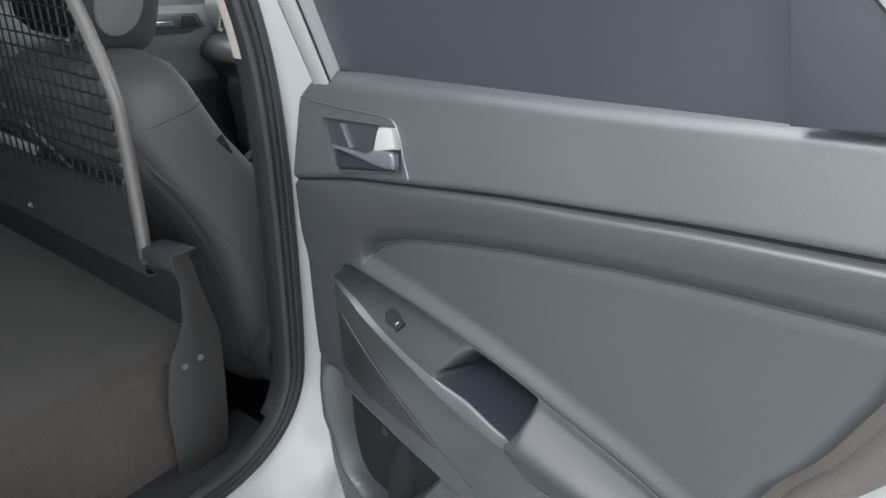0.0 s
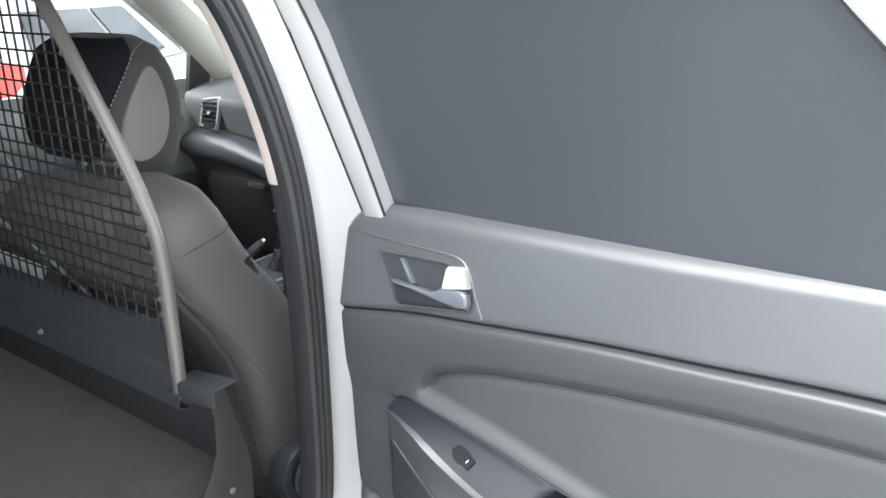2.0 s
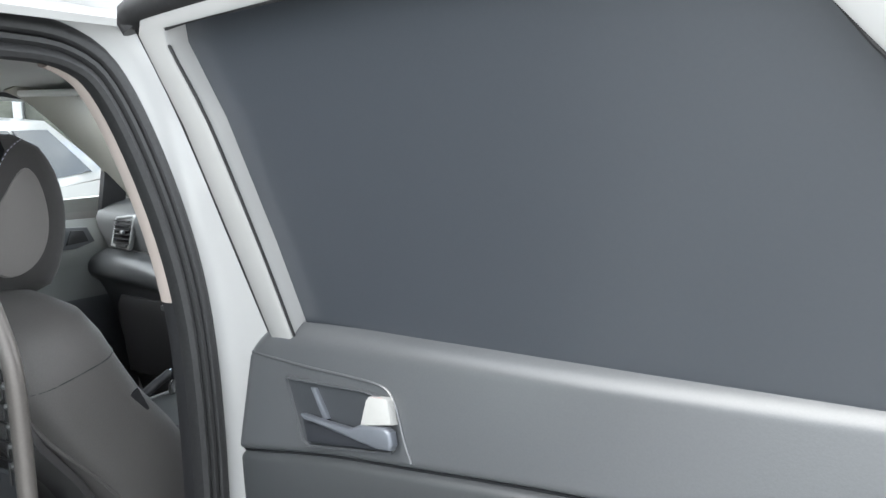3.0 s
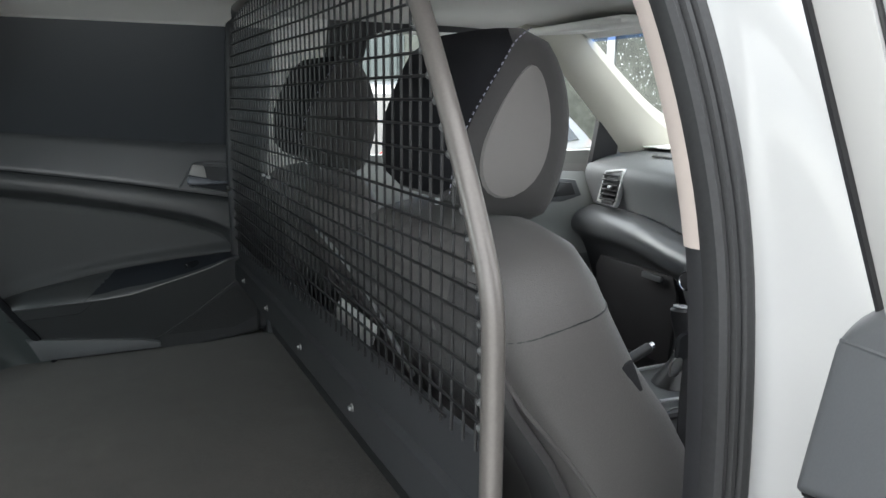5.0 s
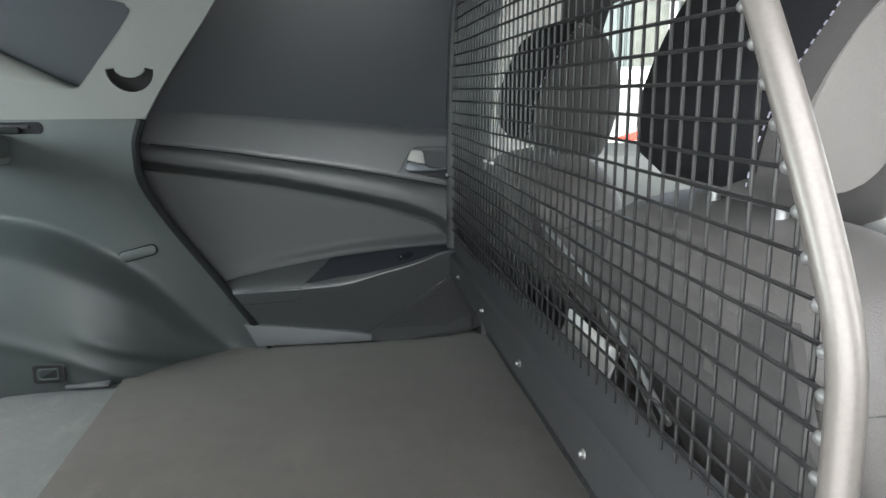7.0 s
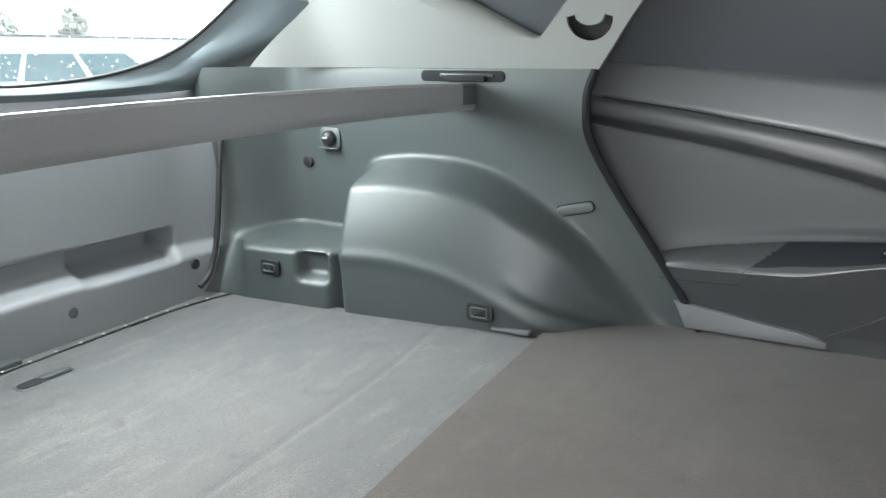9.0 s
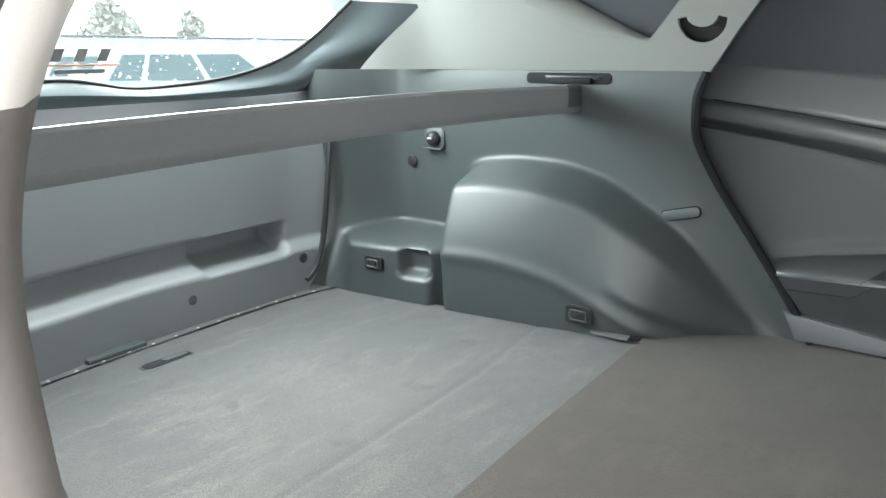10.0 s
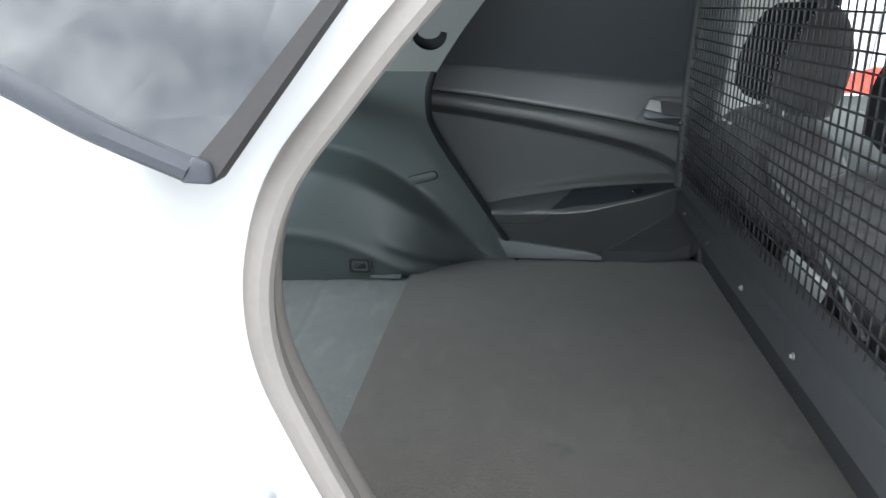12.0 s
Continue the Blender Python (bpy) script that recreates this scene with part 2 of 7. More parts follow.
M = dict(
    trim=mat("dark_grained_plastic", (0.070, 0.074, 0.079), 0.32, grain=520, bump=0.06, vary=0.08, spec=0.95),
    # darker tone of the trim plastic: weaker light below the crease put in colour
    low_trim=mat("dark_plastic_shaded_tone", (0.050, 0.053, 0.056), 0.35, grain=520, bump=0.08, vary=0.08, spec=0.75),
    insert=mat("dark_soft_insert", (0.050, 0.054, 0.057), 0.50, grain=600, bump=0.08, vary=0.08, spec=0.6),
    arm=mat("armrest_plastic", (0.017, 0.020, 0.026), 0.48, grain=500, bump=0.10, vary=0.08, spec=0.32),
    blank=mat("window_blanking_film", (0.052, 0.058, 0.068), 0.33, grain=300, bump=0.0, vary=0.03, stain=1.5, spec=0.7, blot=0.0),
    window_black=mat("weathered_window_trim", (0.030, 0.028, 0.027), 0.6, grain=200, bump=0.05, vary=0.1, spec=0.2),
    matt_black=mat("matt_black_plastic", (0.013, 0.014, 0.016), 0.75, grain=350, bump=0.12, spec=0.25),
    privacy=mat("dark_privacy_glass", (0.010, 0.011, 0.013), 0.03, grain=20, bump=0.0, vary=0.02, spec=0.5, coat=0.25, blot=0.0),
    gaiter=mat("black_gaiter_leather", (0.020, 0.020, 0.021), 0.42, grain=300, bump=0.3, vary=0.15),
    surround=mat("window_surround_plastic", (0.135, 0.165, 0.18), 0.48, grain=480, bump=0.06, vary=0.06),
    black=mat("black_plastic", (0.022, 0.022, 0.024), 0.42, grain=350, bump=0.12),
    cargo=mat("cargo_trim_plastic", (0.055, 0.066, 0.067), 0.45, grain=480, bump=0.12, vary=0.10, spec=0.8),
    rubber=mat("door_seal_rubber", (0.027, 0.027, 0.028), 0.5, grain=200, bump=0.1, vary=0.2, spec=0.4),
    # paler copies of the seal rubber, with daylight in the colour
    flock=mat("seal_lip_rubber_lit", (0.150, 0.134, 0.121), 0.58, grain=120, bump=0.03, vary=0.06),
    seal_web=mat("seal_web_rubber_lit", (0.152, 0.138, 0.125), 0.6, grain=180, bump=0.08, vary=0.12),
    edge_seal=mat("door_edge_rubber", (0.085, 0.075, 0.068), 0.65, grain=260, bump=0.1, vary=0.15),
    dash=mat("dashboard_soft_plastic", (0.125, 0.130, 0.134), 0.5, grain=420, bump=0.15, vary=0.08),
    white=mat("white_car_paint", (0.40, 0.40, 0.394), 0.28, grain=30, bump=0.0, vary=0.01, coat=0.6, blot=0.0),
    carpet=worn_carpet("dark_cargo_carpet", (0.043, 0.036, 0.031), (0.060, 0.050, 0.042), (0.078, 0.066, 0.056)),
    boot=worn_carpet("boot_floor_carpet", (0.074, 0.078, 0.080), (0.110, 0.110, 0.108), (0.170, 0.163, 0.152)),
    liner=mat("pale_grey_headliner", (0.74, 0.725, 0.70), 0.9, grain=900, bump=0.3, vary=0.06),
    pillar=mat("pale_grey_pillar_plastic", (0.205, 0.212, 0.206), 0.6, grain=400, bump=0.15, vary=0.05),
    cream=mat("cream_pillar_fabric", (0.52, 0.50, 0.44), 0.85, grain=800, bump=0.3, vary=0.06),
    # brighter copy of the beige trim: the skylight on it is in the colour
    lit_trim=mat("beige_pillar_trim_lit", (0.70, 0.655, 0.61), 0.8, grain=800, bump=0.08, vary=0.04),
    beige=mat("beige_pillar_fabric", (0.47, 0.405, 0.365), 0.8, grain=800, bump=0.08, vary=0.04),
    seat=mat("charcoal_seat_fabric", (0.042, 0.040, 0.040), 0.92, grain=1100, bump=0.4, vary=0.2, sheen=0.12),
    seat_side=mat("charcoal_leatherette", (0.080, 0.075, 0.073), 0.55, grain=600, bump=0.3, vary=0.12, sheen=0.1),
    head_back=mat("black_headrest_fabric", (0.011, 0.011, 0.013), 0.95, grain=1100, bump=0.3, vary=0.15, spec=0.15),
    mirror=mat("mirror_glass", (0.74, 0.84, 0.81), 0.02, metal=1.0, grain=20, bump=0.0, vary=0.0, blot=0.0),
    column=mat("grey_painted_column", (0.085, 0.095, 0.10), 0.5, grain=40, bump=0.05, vary=0.1),
    autumn=mat("autumn_leaves", (0.17, 0.138, 0.060), 0.8, grain=6, bump=0.1, vary=0.5, tint=None),
    grey_fabric=mat("grey_headrest_insert", (0.16, 0.152, 0.145), 0.92, grain=1200, bump=0.5, vary=0.12, sheen=0.2),
    thread=mat("pale_stitching", (0.26, 0.26, 0.32), 0.8, grain=100, bump=0.0),
    steel=mat("powder_coated_tube", (0.155, 0.142, 0.132), 0.36, metal=0.35, grain=300, bump=0.1, vary=0.08),
    wire=mat("black_coated_wire", (0.014, 0.014, 0.015), 0.40, grain=300, bump=0.05, spec=0.5),
    weld=mat("wire_weld_bead", (0.17, 0.17, 0.17), 0.4, metal=0.4, grain=200, bump=0.3),
    plate=mat("black_powder_coated_sheet", (0.034, 0.035, 0.038), 0.42, grain=500, bump=0.25, vary=0.15),
    end_plate=mat("worn_black_steel_sheet", (0.026, 0.024, 0.023), 0.5, grain=300, bump=0.25, vary=0.25),
    chrome=mat("satin_chrome", (0.72, 0.73, 0.74), 0.20, metal=1.0, grain=50, bump=0.0, vary=0.03),
    silver=mat("satin_silver_plastic", (0.46, 0.47, 0.48), 0.36, metal=0.5, grain=200, bump=0.05, vary=0.05),
    lock=mat("lock_tab_plastic", (0.36, 0.36, 0.35), 0.38, grain=100, bump=0.0, vary=0.04),
    strip=mat("satin_grey_waist_moulding", (0.024, 0.026, 0.031), 0.5, grain=200, bump=0.05, vary=0.08, spec=0.2),
    twig=mat("bare_twigs", (0.26, 0.25, 0.22), 0.9, grain=30, bump=0.1, vary=0.3),
    lever=mat("satin_silver_lever", (0.15, 0.162, 0.185), 0.30, metal=0.4, grain=80, bump=0.0, vary=0.04),
    pad=mat("armrest_pad_vinyl", (0.029, 0.032, 0.037), 0.45, grain=520, bump=0.12, vary=0.08, spec=0.6),
    cassette=mat("roller_cover_plastic", (0.235, 0.24, 0.25), 0.42, grain=500, bump=0.08, vary=0.08),
    # trim plastic raised to mid grey: the tailgate's light is in its colour
    gate=mat("tailgate_trim_plastic_lit", (0.225, 0.235, 0.248), 0.45, grain=500, bump=0.08, vary=0.08),
    pale_glass=mat("sky_lit_glass", (0.016, 0.050, 0.058), 0.15, grain=20, bump=0.0, spec=0.25, vary=0.3),
    shop_glass=mat("shop_window_glass", (0.085, 0.090, 0.075), 0.22, grain=8, bump=0.0, vary=0.5, stain=1.4),
    silver_paint=mat("silver_grey_car_paint", (0.19, 0.195, 0.20), 0.3, grain=30, bump=0.0, vary=0.03, coat=0.6),
    red=mat("red_marker_paint", (0.65, 0.02, 0.03), 0.4, grain=50, bump=0.0),
    lamp_red=mat("red_tail_lamp_lens", (0.80, 0.05, 0.03), 0.15, grain=40, bump=0.0, coat=0.8),
    ground=mat("wet_concrete_yard", (0.43, 0.43, 0.42), 0.75, grain=40, bump=0.4, vary=0.2, stain=0.6),
    cladding=mat("pale_green_steel_cladding", (0.13, 0.15, 0.145), 0.5, grain=20, bump=0.05, vary=0.06),
    blue=mat("blue_poster_print", (0.03, 0.16, 0.62), 0.5, grain=30, bump=0.0),
    sky_blue=mat("light_blue_poster_print", (0.20, 0.50, 0.80), 0.5, grain=30, bump=0.0),
    paper=mat("white_paper", (0.82, 0.82, 0.80), 0.7, grain=60, bump=0.0, vary=0.03),
    ink=mat("dark_print", (0.05, 0.05, 0.06), 0.6, grain=60, bump=0.0),
    orange=mat("orange_print", (0.80, 0.25, 0.10), 0.6, grain=60, bump=0.0),
    tyre=mat("tyre_rubber", (0.025, 0.025, 0.026), 0.8, grain=120, bump=0.4),
    leaf=mat("shrub_leaf", (0.06, 0.11, 0.03), 0.6, grain=30, bump=0.1, vary=0.4),
    hedge=mat("pale_weathered_wall", (0.27, 0.275, 0.27), 0.9, grain=12, bump=0.3, vary=0.3),
    wall=mat("grey_rendered_wall", (0.36, 0.37, 0.37), 0.85, grain=80, bump=0.3, vary=0.12),
    sticker_grey=mat("grey_sticker_print", (0.26, 0.26, 0.27), 0.6, grain=60, bump=0.0),
    drop=drop_mat("water_drop"),
    darkglass=mat("dark_tinted_glass", (0.015, 0.017, 0.02), 0.04, grain=20, bump=0.0, coat=0.0),
    glass=glass_mat("clear_glass", (0.93, 0.96, 0.95)),
    # deep tint dims the bright yard; film adds haze over it
    rear_glass=glass_mat("green_tinted_wet_glass", (0.36, 0.46, 0.47), film=0.025),
    tint_band=glass_mat("blue_tinted_glass", (0.22, 0.36, 0.70)),
)

# ---- mesh helpers ----


def link(name, bm, material, smooth=True, angle=38):
    me = bpy.data.meshes.new(name)
    bm.normal_update()
    bm.to_mesh(me)
    bm.free()
    me.materials.append(material)
    if smooth:
        me.shade_smooth()
        me.set_sharp_from_angle(angle=radians(angle))
    return new(name, me)


def thing(name, label="", category="", group="", kind="", at=(0, 0, 0)):
    ob = new(name)
    ob.location = at
    ob.empty_display_size = 0.05
    return tagged(ob, label, category, group, kind)


def part(name, bm, material, parent, label="", smooth=True, angle=38):
    ob = link(name, bm, material, smooth, angle)
    ob.parent = parent
    if parent is not None:
        root = parent
        off = Vector(parent.location)
        while root.parent is not None:
            root = root.parent
            off += Vector(root.location)
        ob.location = -off
    return tagged(ob, label)


def solo(name, bm, material, label, category, kind="", group="", smooth=True):
    return tagged(link(name, bm, material, smooth), label, category, group, kind)


def grid(rows, close_v=False, close_u=False, caps=False, flip=False):
    """A sheet over rows of points."""
    bm = bmesh.new()
    vs = [[bm.verts.new(p) for p in row] for row in rows]
    nr, nc = len(vs), len(vs[0])
    for i in range(nr if close_u else nr - 1):
        for j in range(nc if close_v else nc - 1):
            a, b = vs[i], vs[(i + 1) % nr]
            q = (a[j], a[(j + 1) % nc], b[(j + 1) % nc], b[j])
            bm.faces.new(q[::-1] if flip else q)
    if caps:
        bm.faces.new(vs[0][::-1])
        bm.faces.new(vs[-1])
    return bm


def thick(bm, t):
    """Gives a sheet a thickness, away from its normals."""
    bmesh.ops.recalc_face_normals(bm, faces=bm.faces)
    geom = bm.faces[:]
    bmesh.ops.solidify(bm, geom=geom, thickness=t)
    return bm


def catmull(pts, per=6, closed=False):
    pts = [Vector(p) for p in pts]
    n = len(pts)
    out = []
    for i in range(n if closed else n - 1):
        p = [pts[(i + k) % n] if closed else pts[min(max(i + k, 0), n - 1)] for k in (-1, 0, 1, 2)]
        for s in range(per):
            t = s / per
            out.append(0.5 * (2 * p[1] + (p[2] - p[0]) * t + (2 * p[0] - 5 * p[1] + 4 * p[2] - p[3]) * t**2 + (3 * p[1] - p[0] - 3 * p[2] + p[3]) * t**3))
    if not closed:
        out.append(pts[-1])
    return out


def tube(pts, r, seg=10, closed=False):
    """A round bar along points; r may be one radius or one for each point."""
    pts = [Vector(p) for p in pts]
    n = len(pts)
    rows, side = [], None
    for i, p in enumerate(pts):
        d = (pts[(i + 1) % n] - pts[i - 1]) if closed else (pts[min(i + 1, n - 1)] - pts[max(i - 1, 0)])
        d.normalize()
        if side is None:
            side = d.orthogonal().normalized()
        side = (side - d * side.dot(d)).normalized()
        up = d.cross(side)
        rr = r[i] if isinstance(r, (list, tuple)) else r
        rows.append([p + rr * (math.cos(a) * side + math.sin(a) * up) for a in (2 * math.pi * k / seg for k in range(seg))])
    return grid(rows, close_v=True, close_u=closed, caps=not closed)


def rbox(size, at=(0, 0, 0), bevel=0.004, turn=(0, 0, 0), seg=2, m=None):
    bm = bmesh.new()
    bmesh.ops.create_cube(bm, size=1)
    bmesh.ops.scale(bm, vec=size, verts=bm.verts)
    if bevel:
        bmesh.ops.bevel(bm, geom=bm.edges[:], offset=min(bevel, min(size) * 0.45), segments=seg, affect="EDGES", profile=0.5)
    bmesh.ops.transform(bm, matrix=(m or Matrix()) @ pose(*at, *turn), verts=bm.verts)
    return bm


def plate(poly, t, m=None, bevel=0.0, seg=2):
    """A flat outline (a, b) made t thick along -c, laid by the matrix m: a, b, c -> world."""
    bm = bmesh.new()
    top = [bm.verts.new((a, b, 0)) for a, b in poly]
    f = bm.faces.new(top)
    f.normal_update()
    if f.normal.z < 0:
        f.normal_flip()
    ext = bmesh.ops.extrude_face_region(bm, geom=[f])
    bmesh.ops.translate(bm, vec=(0, 0, -t), verts=[v for v in ext["geom"] if isinstance(v, bmesh.types.BMVert)])
    bmesh.ops.recalc_face_normals(bm, faces=bm.faces)
    if bevel:
        edges = [e for e in bm.edges if all(abs(v.co.z) < 1e-6 for v in e.verts)]
        bmesh.ops.bevel(bm, geom=edges, offset=bevel, segments=seg, affect="EDGES", profile=0.5)
    bmesh.ops.triangulate(bm, faces=[q for q in bm.faces if len(q.verts) > 4])
    if m is not None:
        bmesh.ops.transform(bm, matrix=m, verts=bm.verts)
        if m.determinant() < 0:
            bmesh.ops.reverse_faces(bm, faces=bm.faces)
    return bm


def ring(outer, inner, t, m=None, bevel=0.0):
    """A frame between two outlines with as many points, t thick along -c."""
    bm = bmesh.new()
    n = len(outer)
    loops = [[bm.verts.new((a, b, c)) for a, b in loop] for loop, c in ((outer, 0), (inner, 0), (inner, -t), (outer, -t))]
    for i in range(n):
        j = (i + 1) % n
        for k in range(4):
            p, q = loops[k], loops[(k + 1) % 4]
            bm.faces.new((p[i], p[j], q[j], q[i]))
    bmesh.ops.recalc_face_normals(bm, faces=bm.faces)
    if bevel:
        edges = [e for e in bm.edges if all(abs(v.co.z) < 1e-6 for v in e.verts) and len({id(v) for v in e.verts} & {id(v) for v in loops[0]}) != 1]
        bmesh.ops.bevel(bm, geom=edges, offset=bevel, segments=2, affect="EDGES", profile=0.5)
    if m is not None:
        bmesh.ops.transform(bm, matrix=m, verts=bm.verts)
        if m.determinant() < 0:
            bmesh.ops.reverse_faces(bm, faces=bm.faces)
    return bm


def axes(o, a, b, c):
    """The matrix that lays a, b, c on three directions at o."""
    m = Matrix((Vector(a), Vector(b), Vector(c))).transposed().to_4x4()
    m.translation = o
    return m


def span(a, b, n):
    return [a + (b - a) * k / (n - 1) for k in range(n)]


def curve(points):
    """A smooth reading of (x, y) points."""
    xs, ys = [float(p[0]) for p in points], [float(p[1]) for p in points]
    n = len(xs)
    sl = [(ys[k + 1] - ys[k]) / (xs[k + 1] - xs[k]) for k in range(n - 1)]
    tan = [sl[0]] + [0.0 if sl[k - 1] * sl[k] <= 0 else 2 * sl[k - 1] * sl[k] / (sl[k - 1] + sl[k]) for k in range(1, n - 1)] + [sl[-1]]

    def read(x):
        if x <= xs[0]:
            return ys[0]
        if x >= xs[-1]:
            return ys[-1]
        k = next(j for j in range(n - 1) if x <= xs[j + 1])
        h = xs[k + 1] - xs[k]
        t = (x - xs[k]) / h
        return ys[k] * (1 + 2 * t) * (1 - t) ** 2 + tan[k] * h * t * (1 - t) ** 2 + ys[k + 1] * t * t * (3 - 2 * t) + tan[k + 1] * h * t * t * (t - 1)

    return read


def step(a, b, x):
    t = min(1, max(0, (x - a) / (b - a)))
    return t * t * (3 - 2 * t)


def ball(r, at, sx=1, sy=1, sz=1, seg=10):
    bm = bmesh.new()
    bmesh.ops.create_uvsphere(bm, u_segments=seg, v_segments=max(4, seg // 2 + 1), radius=r)
    bmesh.ops.transform(bm, matrix=Matrix.Translation(at) @ Matrix.Diagonal((sx, sy, sz, 1)), verts=bm.verts)
    return bm


def disc(r, t, m, seg=24, bevel=0.0):
    return plate([(r * math.cos(2 * math.pi * i / seg), r * math.sin(2 * math.pi * i / seg)) for i in range(seg)], t, m, bevel)


def rounded(w, h, r, n=4, cx=0, cy=0):
    pts = []
    for sx, sy, a0 in ((1, 1, 0), (-1, 1, 90), (-1, -1, 180), (1, -1, 270)):
        for i in range(n + 1):
            a = radians(a0 + 90 * i / n)
            pts.append((cx + sx * (w / 2 - r) + r * math.cos(a), cy + sy * (h / 2 - r) + r * math.sin(a)))
    return pts

# ---- rear doors ----
BELT = curve([(-0.02, 1.228), (0.012, 1.240), (0.044, 1.262), (0.083, 1.273), (0.26, 1.290), (0.40, 1.304), (0.53, 1.317), (0.64, 1.329), (0.735, 1.339), (0.87, 1.350)])
CREASE = curve([(-0.02, 1.098), (0, 1.102), (0.169, 1.143), (0.28, 1.164), (0.453, 1.196), (0.583, 1.216), (0.684, 1.232), (0.753, 1.241), (0.88, 1.257)])
RIDGE = curve([(-0.02, 1.03), (0.1, 1.035), (0.16, 1.055), (0.205, 1.078), (0.277, 1.108), (0.387, 1.135), (0.467, 1.152), (0.596, 1.179), (0.697, 1.193), (0.766, 1.204), (0.88, 1.22)])
INSERT = curve([(0.162, 0.985), (0.169, 1.003), (0.183, 1.032), (0.208, 1.055), (0.258, 1.076), (0.372, 1.107), (0.455, 1.126), (0.527, 1.14), (0.589, 1.152), (0.645, 1.161), (0.694, 1.169), (0.738, 1.175), (0.88, 1.195)])
FRONT = curve([(0.42, 0.10), (0.50, 0.075), (0.60, 0.035), (0.726, 0.022), (0.894, 0.009), (1.101, 0.003), (1.23, 0.006), (1.34, 0.012)])
REAR = curve([(0.42, 0.52), (0.6, 0.6), (0.72, 0.65), (0.82, 0.695), (0.886, 0.726), (0.918, 0.742), (0.964, 0.759), (1, 0.776), (1.03, 0.797), (1.053, 0.81), (1.093, 0.828), (1.138, 0.846), (1.22, 0.862), (1.34, 0.862)])
ARM_TOP = curve([(0.11, 0.985), (0.15, 1.003), (0.263, 0.999), (0.382, 0.989), (0.471, 0.978), (0.55, 0.964), (0.62, 0.952), (0.684, 0.937), (0.731, 0.921), (0.75, 0.91)])
ARM_LIP = curve([(0.11, 0.985), (0.17, 0.996), (0.201, 0.99), (0.231, 0.978), (0.287, 0.961), (0.34, 0.948), (0.39, 0.934), (0.437, 0.924), (0.52, 0.918), (0.6, 0.914), (0.66, 0.91), (0.75, 0.905)])
ARM_OUT = curve([(0.11, 0), (0.122, 0.022), (0.145, 0.04), (0.2, 0.054), (0.26, 0.057), (0.45, 0.058), (0.6, 0.053), (0.67, 0.044), (0.71, 0.03), (0.738, 0.012), (0.75, 0)])
ARM_LOW = curve([(0.03, 0.8), (0.2, 0.775), (0.369, 0.756), (0.495, 0.772), (0.561, 0.781), (0.66, 0.81), (0.75, 0.86)])


CUP_LOW = curve([(0.11, 0.9855), (0.17, 0.9975), (0.201, 0.993), (0.231, 0.984), (0.287, 0.968), (0.34, 0.956), (0.375, 0.949), (0.394, 0.946), (0.44, 0.941), (0.502, 0.931), (0.56, 0.928), (0.66, 0.918), (0.75, 0.9065)])
LOW_END = 0.42
POCKET_L = curve([(0.55, 0.150), (0.562, 0.125), (0.575, 0.092), (0.596, 0.070), (0.66, 0.053), (0.80, 0.047)])
POCKET_R = curve([(0.55, 0.14), (0.562, 0.165), (0.579, 0.205), (0.615, 0.255), (0.742, 0.350), (0.80, 0.39)])


def seams(u):
    """Heights of the panel's lines at u, from the bottom edge to the belt."""
    out = [LOW_END]
    for z, gap in ((ARM_LOW(u), 0.02), (ARM_LIP(u), 0.002), (CUP_LOW(u), 0.001), (ARM_TOP(u), 0.002), (INSERT(max(u, 0.162)), 0.003), (RIDGE(u), 0.003), (CREASE(u), 0.003), (BELT(u), 0.003)):
        out.append(max(z, out[-1] + gap))
    return out


